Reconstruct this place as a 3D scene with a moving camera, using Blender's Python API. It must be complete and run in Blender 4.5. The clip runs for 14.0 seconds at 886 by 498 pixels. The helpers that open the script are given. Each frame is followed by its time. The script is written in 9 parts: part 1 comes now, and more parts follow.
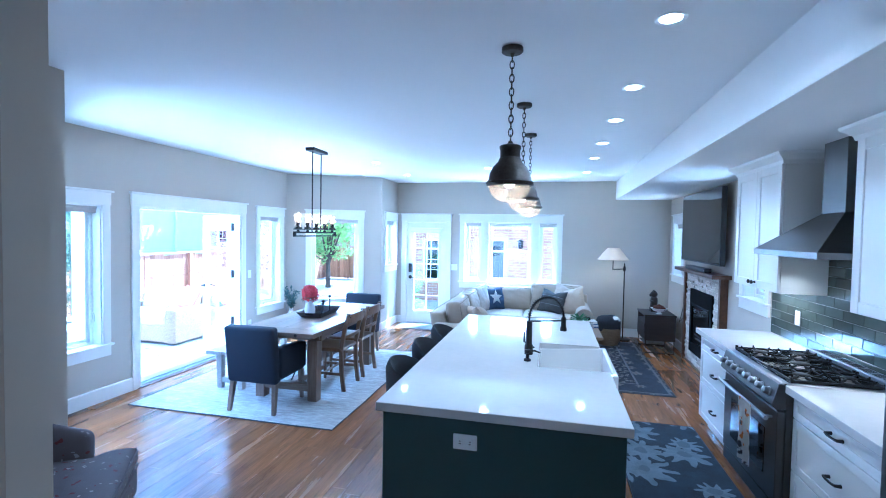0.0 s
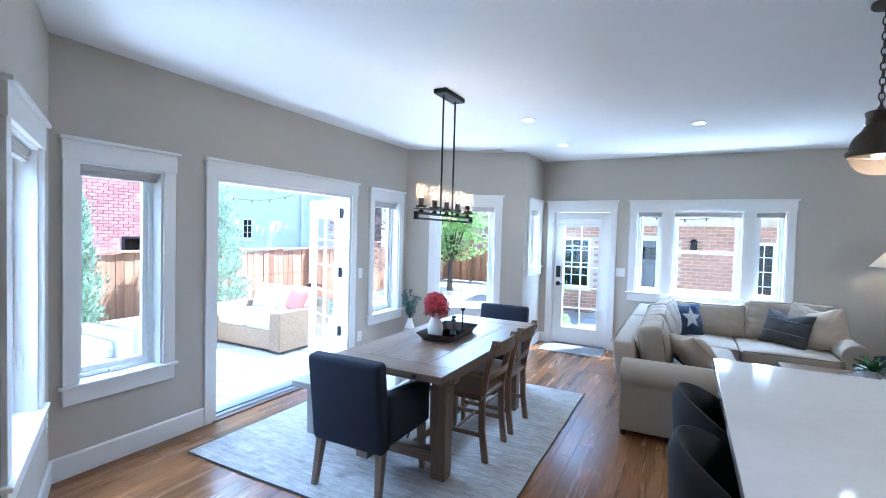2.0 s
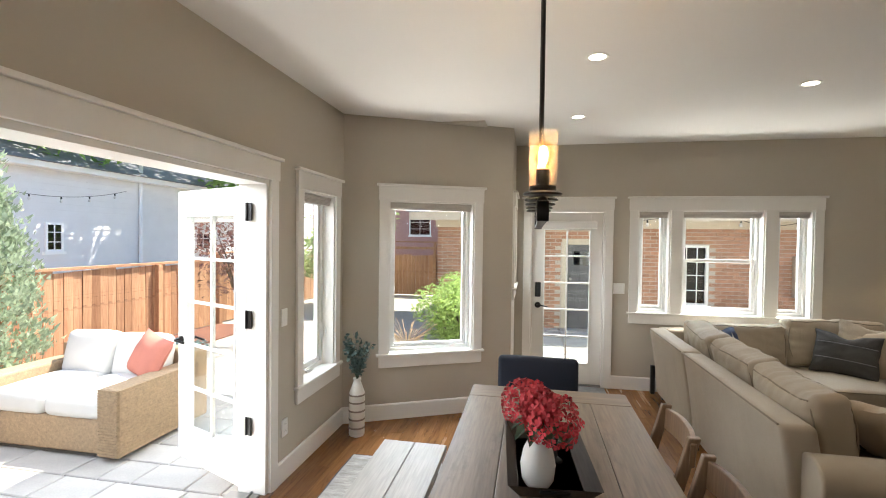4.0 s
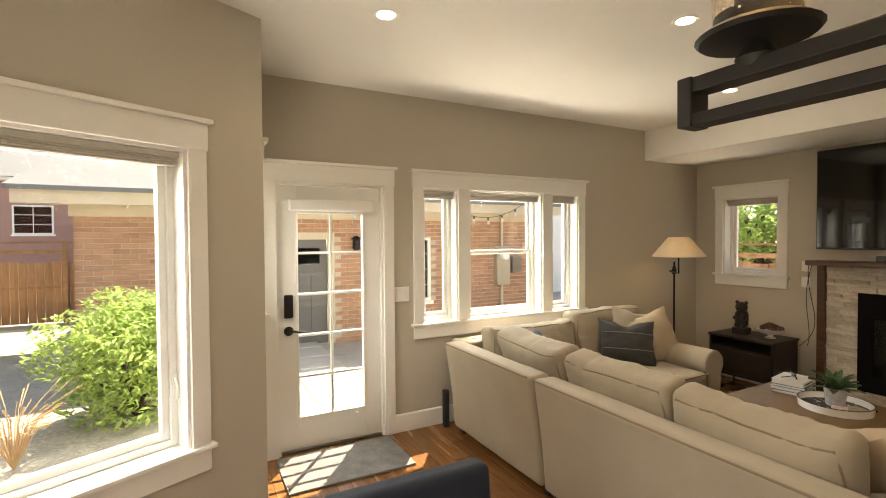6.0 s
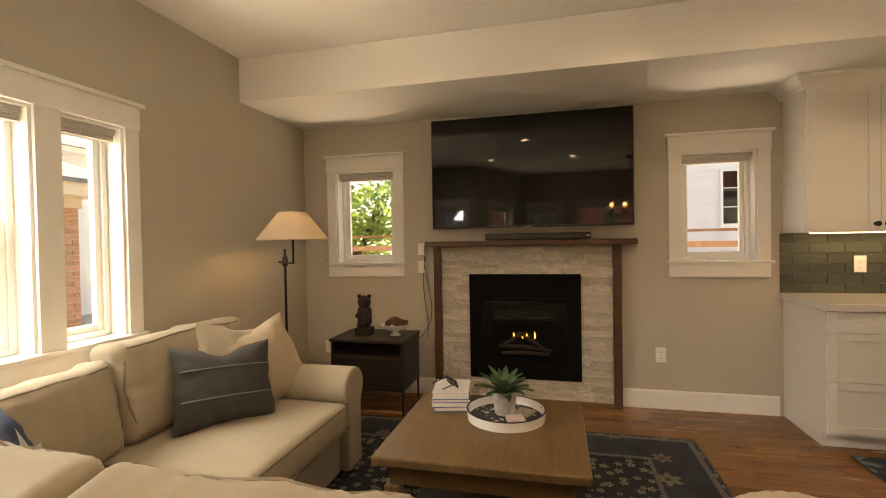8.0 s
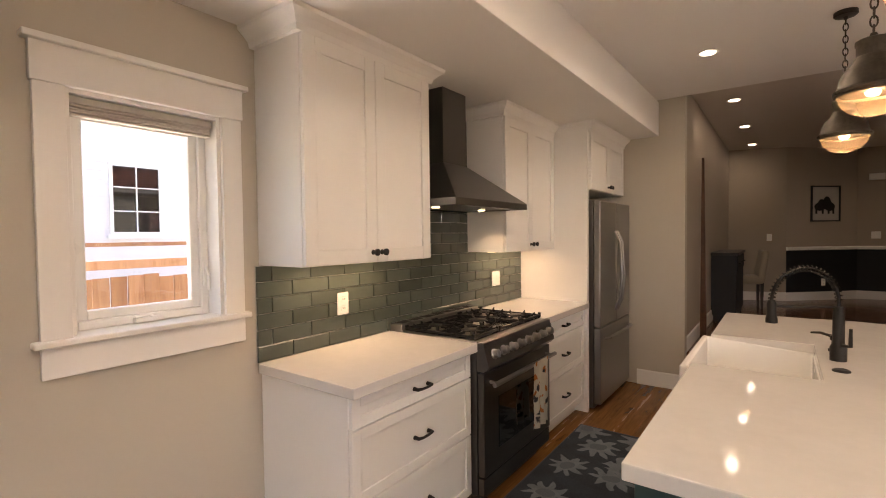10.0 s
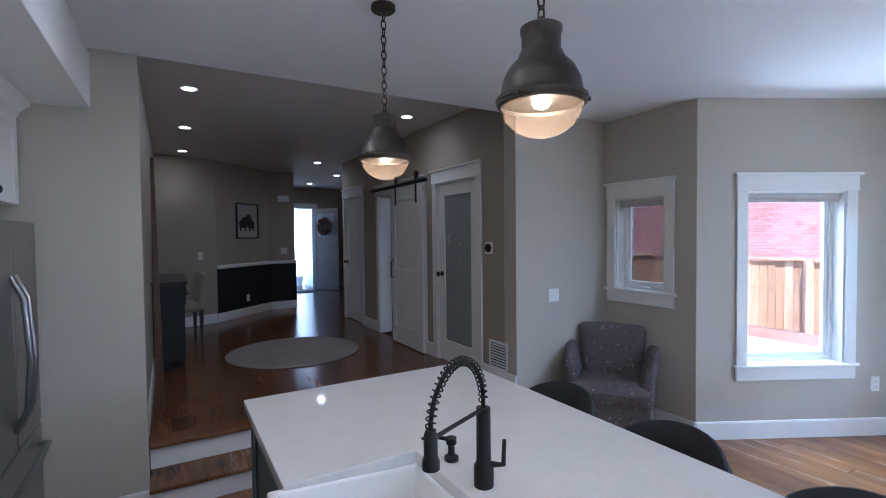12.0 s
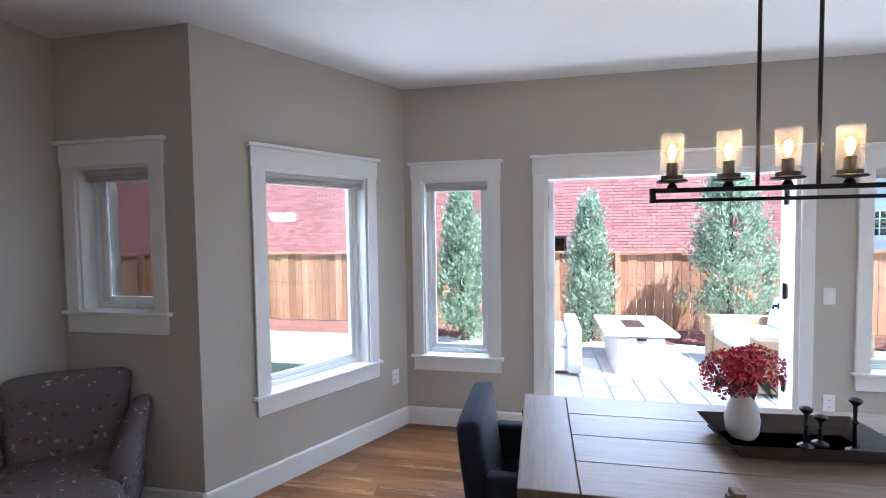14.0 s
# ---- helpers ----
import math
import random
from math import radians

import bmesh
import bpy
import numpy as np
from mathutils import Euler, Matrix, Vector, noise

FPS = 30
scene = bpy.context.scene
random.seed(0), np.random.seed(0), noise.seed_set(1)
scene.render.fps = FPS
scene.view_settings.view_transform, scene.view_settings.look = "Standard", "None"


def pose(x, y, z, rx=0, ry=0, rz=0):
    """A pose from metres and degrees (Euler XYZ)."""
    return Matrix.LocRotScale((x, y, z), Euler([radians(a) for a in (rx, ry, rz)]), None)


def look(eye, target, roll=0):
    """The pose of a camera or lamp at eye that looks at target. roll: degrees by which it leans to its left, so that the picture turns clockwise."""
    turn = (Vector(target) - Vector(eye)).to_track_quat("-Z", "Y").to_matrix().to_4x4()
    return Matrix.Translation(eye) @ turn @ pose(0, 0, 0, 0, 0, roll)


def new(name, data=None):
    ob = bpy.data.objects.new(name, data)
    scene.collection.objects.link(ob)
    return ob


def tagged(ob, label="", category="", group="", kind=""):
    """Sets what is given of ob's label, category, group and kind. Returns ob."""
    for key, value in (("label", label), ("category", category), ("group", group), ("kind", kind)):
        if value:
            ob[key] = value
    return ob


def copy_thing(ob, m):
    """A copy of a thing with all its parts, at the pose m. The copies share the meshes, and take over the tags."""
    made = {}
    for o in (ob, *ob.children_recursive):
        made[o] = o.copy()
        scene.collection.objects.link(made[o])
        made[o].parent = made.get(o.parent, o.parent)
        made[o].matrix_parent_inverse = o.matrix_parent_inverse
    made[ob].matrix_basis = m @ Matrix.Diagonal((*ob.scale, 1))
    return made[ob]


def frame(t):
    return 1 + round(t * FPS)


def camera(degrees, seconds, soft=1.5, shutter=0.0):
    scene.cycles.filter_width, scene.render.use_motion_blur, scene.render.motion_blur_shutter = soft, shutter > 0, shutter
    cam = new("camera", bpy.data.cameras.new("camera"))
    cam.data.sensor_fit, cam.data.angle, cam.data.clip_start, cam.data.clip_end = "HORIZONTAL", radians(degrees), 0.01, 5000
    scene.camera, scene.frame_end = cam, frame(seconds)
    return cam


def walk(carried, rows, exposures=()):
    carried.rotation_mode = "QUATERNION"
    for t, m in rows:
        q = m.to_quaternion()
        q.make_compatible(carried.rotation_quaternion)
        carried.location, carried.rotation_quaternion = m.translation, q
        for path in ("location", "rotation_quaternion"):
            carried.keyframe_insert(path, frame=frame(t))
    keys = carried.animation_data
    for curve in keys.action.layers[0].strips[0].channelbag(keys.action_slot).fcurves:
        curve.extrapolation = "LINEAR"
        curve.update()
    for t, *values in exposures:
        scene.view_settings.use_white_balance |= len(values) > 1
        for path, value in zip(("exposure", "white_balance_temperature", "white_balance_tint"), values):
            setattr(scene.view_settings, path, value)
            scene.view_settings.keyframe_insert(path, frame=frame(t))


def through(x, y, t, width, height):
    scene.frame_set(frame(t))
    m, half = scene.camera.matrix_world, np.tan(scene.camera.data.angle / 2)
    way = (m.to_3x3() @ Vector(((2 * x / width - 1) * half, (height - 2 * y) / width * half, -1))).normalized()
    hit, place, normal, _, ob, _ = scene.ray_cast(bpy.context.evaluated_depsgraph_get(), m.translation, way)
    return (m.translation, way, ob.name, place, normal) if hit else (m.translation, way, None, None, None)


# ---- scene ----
cam = camera(87.2, 14.0, soft=1.0)

PATH = [
    (0, (-0.011, 0.162, 1.757), (-0.468, 2.108, 1.689), 1.0),
    (0.5, (-0.102, 0.663, 1.702), (-0.771, 2.546, 1.632), 1.3),
    (1, (-0.294, 1.117, 1.627), (-1.117, 2.938, 1.562), 1.5),
    (1.5, (-0.608, 1.504, 1.573), (-1.513, 3.286, 1.506), 1.7),
    (2, (-1.011, 1.836, 1.592), (-1.935, 3.608, 1.526), 1.6),
    (2.2, (-1.137, 1.966, 1.616), (-2.062, 3.738, 1.557), 1.5),
    (4.3, (-2.968, 3.655, 1.636), (-3.190, 5.643, 1.588), 0.7),
    (4.5, (-3.068, 3.847, 1.633), (-3.183, 5.844, 1.581), 0.7),
    (5, (-3.29, 4.344, 1.615), (-3.074, 6.331, 1.555), 0.5),
    (5.5, (-3.347, 4.837, 1.593), (-2.777, 6.753, 1.536), 0.1),
    (6, (-3.263, 5.317, 1.562), (-2.332, 7.087, 1.517), -0.4),
    (6.5, (-3.008, 5.719, 1.498), (-1.753, 7.276, 1.47), -0.7),
    (7, (-2.68, 6.078, 1.411), (-1.132, 7.344, 1.384), -0.9),
    (7.5, (-2.33, 6.351, 1.329), (-0.55, 7.262, 1.31), -0.8),
    (8, (-1.966, 6.52, 1.338), (-0.023, 6.994, 1.304), -1.0),
    (8.5, (-1.484, 6.616, 1.415), (0.511, 6.481, 1.368), -0.9),
    (8.7, (-1.272, 6.617, 1.435), (0.689, 6.228, 1.387), -0.9),
    (10.8, (0.552, 5.485, 1.51), (0.922, 3.52, 1.466), -0.4),
    (11, (0.618, 5.319, 1.527), (0.754, 3.324, 1.488), -0.4),
    (11.5, (0.701, 4.903, 1.589), (0.208, 2.965, 1.551), -0.7),
    (12, (0.636, 4.599, 1.662), (-0.378, 2.875, 1.602), -0.6),
    (12.5, (0.435, 4.367, 1.695), (-1.035, 3.014, 1.617), -0.8),
    (13, (0.109, 4.261, 1.678), (-1.663, 3.337, 1.595), -0.8),
    (13.5, (-0.293, 4.23, 1.657), (-2.197, 3.624, 1.572), -0.9),
    (14, (-0.748, 4.272, 1.602), (-2.705, 3.87, 1.513), -0.8),
]
EXPOSURES = [
    (0, 3.08, 3700, 4), (1, 2.77, 3700, 5), (2.2, 2.35, 4700, 7), (4.3, 1.47, 7000, 11), (5, 1.27, 7800, 15), (6.1, 1.78, 8700, 11),
    (7.5, 1.76, 10000, 14), (8.7, 2.22, 10500, 20), (10.8, 2.49, 5700, 22), (11.5, 2.46, 5050, 15), (12, 2.38, 4550, 11), (13, 2.18, 4480, 12), (14, 1.95, 5100, 12),
]
walk(cam, [(r[0], look(*r[1:])) for r in PATH], EXPOSURES)

# ---- world, sun, lamps ----
world = bpy.data.worlds.new("sky")
scene.world = world
world.use_nodes = True
wn = world.node_tree
sky = wn.nodes.new("ShaderNodeTexSky")
sky.sky_type = "NISHITA"
sky.sun_disc = False
SUN_EL, SUN_AZ = radians(60), radians(36)      # azimuth from +y towards +x
sky.sun_elevation, sky.sun_rotation = SUN_EL, SUN_AZ
sky.altitude, sky.air_density, sky.dust_density = 1600, 1.0, 0.6
wn.nodes["Background"].inputs["Strength"].default_value = 0.15
wn.links.new(sky.outputs[0], wn.nodes["Background"].inputs["Color"])
sun_data = bpy.data.lights.new("sun", "SUN")
sun_data.energy, sun_data.angle, sun_data.color = 5.0, radians(0.53), (1.0, 0.95, 0.87)
sun = new("sun", sun_data)
to_sun = Vector((math.sin(SUN_AZ) * math.cos(SUN_EL), math.cos(SUN_AZ) * math.cos(SUN_EL), math.sin(SUN_EL)))
sun.matrix_world = look(to_sun * 30, (0, 0, 0))


def lamp(name, kind, at, watts, colour, size=0.05, spot=120, target=None):
    d = bpy.data.lights.new(name, kind)
    d.energy, d.color = watts, colour
    if kind == "SPOT":
        d.spot_size, d.spot_blend, d.shadow_soft_size = radians(spot), 0.6, size
    elif kind == "POINT":
        d.shadow_soft_size = size
    elif kind == "AREA":
        d.shape, d.size = "DISK", size
    o = new(name, d)
    o.matrix_world = look(at, target or (at[0], at[1] + 1e-4, at[2] - 1))
    return o


WARM = (1.0, 0.74, 0.45)
SOFTWHITE = (1.0, 0.86, 0.68)

# ---- materials ----
def mat_base(name):
    m = bpy.data.materials.new(name)
    m.use_nodes = True
    return m, m.node_tree.nodes, m.node_tree.links, m.node_tree.nodes["Principled BSDF"]


def coords(nd, lk, scale=(1, 1, 1), rot=(0, 0, 0), space="Object"):
    tc, mp = nd.new("ShaderNodeTexCoord"), nd.new("ShaderNodeMapping")
    mp.inputs["Scale"].default_value, mp.inputs["Rotation"].default_value = scale, rot
    lk.new(tc.outputs[space], mp.inputs["Vector"])
    return mp.outputs["Vector"]


def noise_tex(nd, lk, vec, scale, detail=4, rough=0.6):
    n = nd.new("ShaderNodeTexNoise")
    n.inputs["Scale"].default_value, n.inputs["Detail"].default_value, n.inputs["Roughness"].default_value = scale, detail, rough
    lk.new(vec, n.inputs["Vector"])
    return n.outputs["Fac"]


def ramp(nd, lk, fac, stops):
    r = nd.new("ShaderNodeValToRGB")
    el = r.color_ramp.elements
    while len(el) < len(stops):
        el.new(0.5)
    for e, (p, c) in zip(el, stops):
        e.position, e.color = p, (*c, 1)
    lk.new(fac, r.inputs["Fac"])
    return r.outputs["Color"]


def mixc(nd, lk, fac, a, b, mode="MIX"):
    x = nd.new("ShaderNodeMix")
    x.data_type, x.blend_type = "RGBA", mode
    for sock, v in ((x.inputs[0], fac), (x.inputs[6], a), (x.inputs[7], b)):
        if isinstance(v, (int, float)):
            sock.default_value = v
        elif isinstance(v, tuple):
            sock.default_value = (*v, 1)
        else:
            lk.new(v, sock)
    return x.outputs[2]


def bump(nd, lk, bsdf, height, strength=0.2, dist=0.01):
    b = nd.new("ShaderNodeBump")
    b.inputs["Strength"].default_value, b.inputs["Distance"].default_value = strength, dist
    lk.new(height, b.inputs["Height"])
    lk.new(b.outputs[0], bsdf.inputs["Normal"])


def mul(c, k):
    return tuple(min(1.0, v * k) for v in c)


def plain(name, col, rough=0.5, metal=0.0, var=0.06, scale=3.0, grain=300.0, relief=0.05, rvar=0.08, spread=0.0, space="Object"):
    """Painted, cast or woven surface with slow mottling, fine grain and uneven gloss. spread: piece to piece variation."""
    m, nd, lk, bs = mat_base(name)
    v = coords(nd, lk, space=space)
    slow, fine = noise_tex(nd, lk, v, scale, 3), noise_tex(nd, lk, v, grain, 2)
    c = ramp(nd, lk, slow, [(0.3, mul(col, 1 - var)), (0.7, mul(col, 1 + var))])
    c = mixc(nd, lk, 0.25, c, ramp(nd, lk, fine, [(0.35, mul(col, 1 - var * 1.5)), (0.65, mul(col, 1 + var))]))
    if spread:
        oi = nd.new("ShaderNodeObjectInfo")
        c = mixc(nd, lk, 1.0, c, ramp(nd, lk, oi.outputs["Random"], [(0.0, (1 - spread,) * 3), (1.0, (1.0, 1.0, 1.0))]), "MULTIPLY")
    lk.new(c, bs.inputs["Base Color"])
    r = nd.new("ShaderNodeMapRange")
    r.inputs["To Min"].default_value, r.inputs["To Max"].default_value = max(0.02, rough - rvar), min(1, rough + rvar)
    lk.new(slow, r.inputs["Value"])
    lk.new(r.outputs[0], bs.inputs["Roughness"])
    bs.inputs["Metallic"].default_value = metal
    if relief:
        bump(nd, lk, bs, fine, relief, 0.004)
    return m


def wood(name, dark, light, rough=0.4, axis=1, grain=14.0, relief=0.12, spread=0.35, island=False, knots=0.0):
    """Grain stretched along one axis; each piece takes its own tone."""
    m, nd, lk, bs = mat_base(name)
    sc = [1.0, 1.0, 1.0]
    sc[axis] = 0.07
    v = coords(nd, lk, tuple(sc))
    rnd = nd.new("ShaderNodeNewGeometry").outputs["Random Per Island"] if island else nd.new("ShaderNodeObjectInfo").outputs["Random"]
    off = nd.new("ShaderNodeVectorMath")
    off.operation = "ADD"
    cmb = nd.new("ShaderNodeMath")
    cmb.operation = "MULTIPLY"
    cmb.inputs[1].default_value = 37.0
    lk.new(rnd, cmb.inputs[0])
    lk.new(v, off.inputs[0])
    lk.new(cmb.outputs[0], off.inputs[1])
    vv = off.outputs[0]
    g1, g2 = noise_tex(nd, lk, vv, grain, 6, 0.65), noise_tex(nd, lk, vv, grain * 9, 3, 0.5)
    c = ramp(nd, lk, g1, [(0.28, dark), (0.52, tuple((a + b) / 2 for a, b in zip(dark, light))), (0.75, light)])
    c = mixc(nd, lk, 0.3, c, ramp(nd, lk, g2, [(0.3, mul(dark, 0.75)), (0.7, light)]))
    if knots:
        k = noise_tex(nd, lk, coords(nd, lk, (1.0, 0.28, 1.0) if axis == 1 else (0.28, 1, 1)), 11.0, 5, 0.7)
        c = mixc(nd, lk, ramp(nd, lk, k, [(0.57, (0, 0, 0)), (0.70, (knots,) * 3)]), c, mul(dark, 0.4))
    c = mixc(nd, lk, 1.0, c, ramp(nd, lk, rnd, [(0.0, (1 - spread, 1 - spread * 1.1, 1 - spread * 1.2)), (0.5, (1 - spread * 0.4,) * 3), (1.0, (1.0, 1.0, 1.0))]), "MULTIPLY")
    lk.new(c, bs.inputs["Base Color"])
    r = nd.new("ShaderNodeMapRange")
    r.inputs["To Min"].default_value, r.inputs["To Max"].default_value = rough - 0.07, rough + 0.1
    lk.new(g1, r.inputs["Value"])
    lk.new(r.outputs[0], bs.inputs["Roughness"])
    bump(nd, lk, bs, g2, relief, 0.003)
    return m


def glass(name, tint=(1, 1, 1), rough=0.0):
    m, nd, lk, bs = mat_base(name)
    bs.inputs["Base Color"].default_value = (*tint, 1)
    bs.inputs["Transmission Weight"].default_value = 1.0
    bs.inputs["Roughness"].default_value, bs.inputs["IOR"].default_value = rough, 1.45
    return m


def pane_glass(name, tint=(0.97, 0.99, 0.98), gloss=0.06):
    """Thin window glass: lets the view through straight, with a weak mirror."""
    m, nd, lk, bs = mat_base(name)
    nd.remove(bs)
    tr, gl, mx = nd.new("ShaderNodeBsdfTransparent"), nd.new("ShaderNodeBsdfGlossy"), nd.new("ShaderNodeMixShader")
    tr.inputs["Color"].default_value = (*tint, 1)
    gl.inputs["Roughness"].default_value = 0.01
    lw, pw, ad = nd.new("ShaderNodeLayerWeight"), nd.new("ShaderNodeMath"), nd.new("ShaderNodeMath")
    lw.inputs["Blend"].default_value = 0.5
    pw.operation, pw.inputs[1].default_value = "POWER", 4.0
    ad.operation, ad.inputs[1].default_value, ad.inputs[2].default_value = "MULTIPLY_ADD", 0.55, gloss * 0.5
    lk.new(lw.outputs["Facing"], pw.inputs[0])
    lk.new(pw.outputs[0], ad.inputs[0])
    lk.new(ad.outputs[0], mx.inputs[0])
    lk.new(tr.outputs[0], mx.inputs[1])
    lk.new(gl.outputs[0], mx.inputs[2])
    lk.new(mx.outputs[0], nd["Material Output"].inputs["Surface"])
    return m


def glow(name, col, power):
    m, nd, lk, bs = mat_base(name)
    bs.inputs["Base Color"].default_value = (*col, 1)
    bs.inputs["Emission Color"].default_value = (*col, 1)
    bs.inputs["Emission Strength"].default_value = power
    return m


def pattern(name, ground, marks, scale=30.0, size=0.3, rough=0.9, second=None, scale2=12.0, size2=0.3, relief=0.3, rug=0.0):
    """Woven or printed cloth: a ground with scattered blotches in one or two colours."""
    m, nd, lk, bs = mat_base(name)
    v = coords(nd, lk)
    vo = nd.new("ShaderNodeTexVoronoi")
    vo.inputs["Scale"].default_value = scale
    wob = nd.new("ShaderNodeMix")
    wob.data_type = "VECTOR"
    wob.inputs[0].default_value = 0.06
    nz = nd.new("ShaderNodeTexNoise")
    nz.inputs["Scale"].default_value = scale * 1.3
    lk.new(v, nz.inputs["Vector"])
    lk.new(v, wob.inputs[4])
    lk.new(nz.outputs["Color"], wob.inputs[5])
    lk.new(wob.outputs[1], vo.inputs["Vector"])
    mask = ramp(nd, lk, vo.outputs["Distance"], [(size * 0.8, (1, 1, 1)), (size, (0, 0, 0))])
    soft = noise_tex(nd, lk, v, 4, 4)
    base = ramp(nd, lk, soft, [(0.3, mul(ground, 0.85)), (0.7, mul(ground, 1.12))])
    c = mixc(nd, lk, mask, base, marks)
    if second:
        v2 = nd.new("ShaderNodeTexVoronoi")
        v2.inputs["Scale"].default_value = scale2
        lk.new(wob.outputs[1], v2.inputs["Vector"])
        c = mixc(nd, lk, ramp(nd, lk, v2.outputs["Distance"], [(size2 * 0.75, (1, 1, 1)), (size2, (0, 0, 0))]), c, second)
    fine = noise_tex(nd, lk, v, 420, 2)
    c = mixc(nd, lk, 0.18, c, ramp(nd, lk, fine, [(0.3, (0.02, 0.02, 0.02)), (0.7, (0.7, 0.7, 0.7))]), "OVERLAY")
    lk.new(c, bs.inputs["Base Color"])
    bs.inputs["Roughness"].default_value = rough
    bump(nd, lk, bs, fine, relief, 0.004)
    return m


def floral(name, ground, petals, hearts, scale, size, count=5, even=0.75, rough=0.95, keep=0.8, warp=0.0):
    """Printed or knotted pile: scattered flat flowers with petals and hearts on a mottled ground."""
    m, nd, lk, bs = mat_base(name)
    v = coords(nd, lk)
    if warp:
        nz, add = nd.new("ShaderNodeTexNoise"), nd.new("ShaderNodeVectorMath")
        nz.inputs["Scale"].default_value = scale * 2.2
        add.operation = "MULTIPLY_ADD"
        add.inputs[1].default_value = (warp, warp, 0)
        lk.new(v, nz.inputs["Vector"])
        lk.new(nz.outputs["Color"], add.inputs[0])
        lk.new(v, add.inputs[2])
        v = add.outputs[0]

    def math_node(op, a, b=None):
        x = nd.new("ShaderNodeMath")
        x.operation = op
        for sock, val in zip(x.inputs, (a, b)):
            if val is None:
                continue
            if isinstance(val, (int, float)):
                sock.default_value = val
            else:
                lk.new(val, sock)
        return x.outputs[0]

    vo = nd.new("ShaderNodeTexVoronoi")
    vo.voronoi_dimensions = "2D"
    vo.inputs["Scale"].default_value, vo.inputs["Randomness"].default_value = scale, even
    lk.new(v, vo.inputs["Vector"])
    df = nd.new("ShaderNodeVectorMath")
    df.operation = "SUBTRACT"
    lk.new(v, df.inputs[0])
    lk.new(vo.outputs["Position"], df.inputs[1])
    xyz, cell = nd.new("ShaderNodeSeparateXYZ"), nd.new("ShaderNodeSeparateColor")
    lk.new(df.outputs[0], xyz.inputs[0])
    lk.new(vo.outputs["Color"], cell.inputs[0])
    ang = math_node("ADD", math_node("MULTIPLY", math_node("ARCTAN2", xyz.outputs[1], xyz.outputs[0]), float(count)), math_node("MULTIPLY", cell.outputs[0], 6.28))
    edge = math_node("MULTIPLY", math_node("ADD", math_node("MULTIPLY", math_node("COSINE", ang), 0.22), 0.78), math_node("MULTIPLY", math_node("ADD", math_node("MULTIPLY", cell.outputs[1], 0.5), 0.6), size))
    gap = math_node("SUBTRACT", edge, vo.outputs["Distance"])
    on = math_node("LESS_THAN", cell.outputs[2], keep)
    mask = math_node("MULTIPLY", ramp(nd, lk, gap, [(0.0, (0, 0, 0)), (0.03, (1, 1, 1))]), on)
    heart = math_node("MULTIPLY", math_node("LESS_THAN", vo.outputs["Distance"], size * 0.22), on)
    soft, fine = noise_tex(nd, lk, v, 7, 5), noise_tex(nd, lk, v, 330, 2)
    base = ramp(nd, lk, soft, [(0.3, mul(ground, 0.6)), (0.7, mul(ground, 1.35))])
    tint = ramp(nd, lk, soft, [(0.25, mul(petals, 0.65)), (0.75, mul(petals, 1.15))])
    c = mixc(nd, lk, heart, mixc(nd, lk, mask, base, tint), hearts)
    c = mixc(nd, lk, 0.2, c, ramp(nd, lk, fine, [(0.3, (0.02, 0.02, 0.02)), (0.7, (0.7, 0.7, 0.7))]), "OVERLAY")
    lk.new(c, bs.inputs["Base Color"])
    bs.inputs["Roughness"].default_value = rough
    bump(nd, lk, bs, fine, 0.5, 0.004)
    return m


def slubby(name, dark, light, rough=0.95):
    """Hand-woven wool with uneven rows of thick yarn running along x."""
    m, nd, lk, bs = mat_base(name)
    v = coords(nd, lk, (0.22, 1.0, 1.0))
    rows, spots = noise_tex(nd, lk, v, 34, 4, 0.75), noise_tex(nd, lk, coords(nd, lk), 9, 4)
    c = ramp(nd, lk, rows, [(0.36, dark), (0.52, tuple((a + b) / 2 for a, b in zip(dark, light))), (0.62, light)])
    c = mixc(nd, lk, 0.3, c, ramp(nd, lk, spots, [(0.3, mul(dark, 0.8)), (0.7, light)]))
    lk.new(c, bs.inputs["Base Color"])
    bs.inputs["Roughness"].default_value = rough
    bump(nd, lk, bs, rows, 0.9, 0.012)
    return m


def crumpled(name, col, rough=0.85):
    """Loose linen with soft creases and a fine weave."""
    m, nd, lk, bs = mat_base(name)
    v = coords(nd, lk)
    weave, slow = noise_tex(nd, lk, v, 380, 2), noise_tex(nd, lk, v, 3.5, 4)
    fold = nd.new("ShaderNodeTexNoise")
    fold.inputs["Scale"].default_value, fold.inputs["Detail"].default_value, fold.inputs["Distortion"].default_value = 6.0, 2.0, 1.2
    lk.new(coords(nd, lk, (1.0, 0.6, 0.45)), fold.inputs["Vector"])
    c = ramp(nd, lk, slow, [(0.3, mul(col, 0.92)), (0.7, mul(col, 1.06))])
    c = mixc(nd, lk, 0.25, c, ramp(nd, lk, weave, [(0.35, mul(col, 0.85)), (0.65, mul(col, 1.1))]))
    lk.new(c, bs.inputs["Base Color"])
    bs.inputs["Roughness"].default_value = rough
    bs.inputs["Sheen Weight"].default_value = 0.15
    b1, b2 = nd.new("ShaderNodeBump"), nd.new("ShaderNodeBump")
    for b, h, k, d in ((b1, fold.outputs["Fac"], 0.22, 0.025), (b2, weave, 0.25, 0.004)):
        b.inputs["Strength"].default_value, b.inputs["Distance"].default_value = k, d
        lk.new(h, b.inputs["Height"])
    lk.new(b1.outputs[0], b2.inputs["Normal"])
    lk.new(b2.outputs[0], bs.inputs["Normal"])
    return m


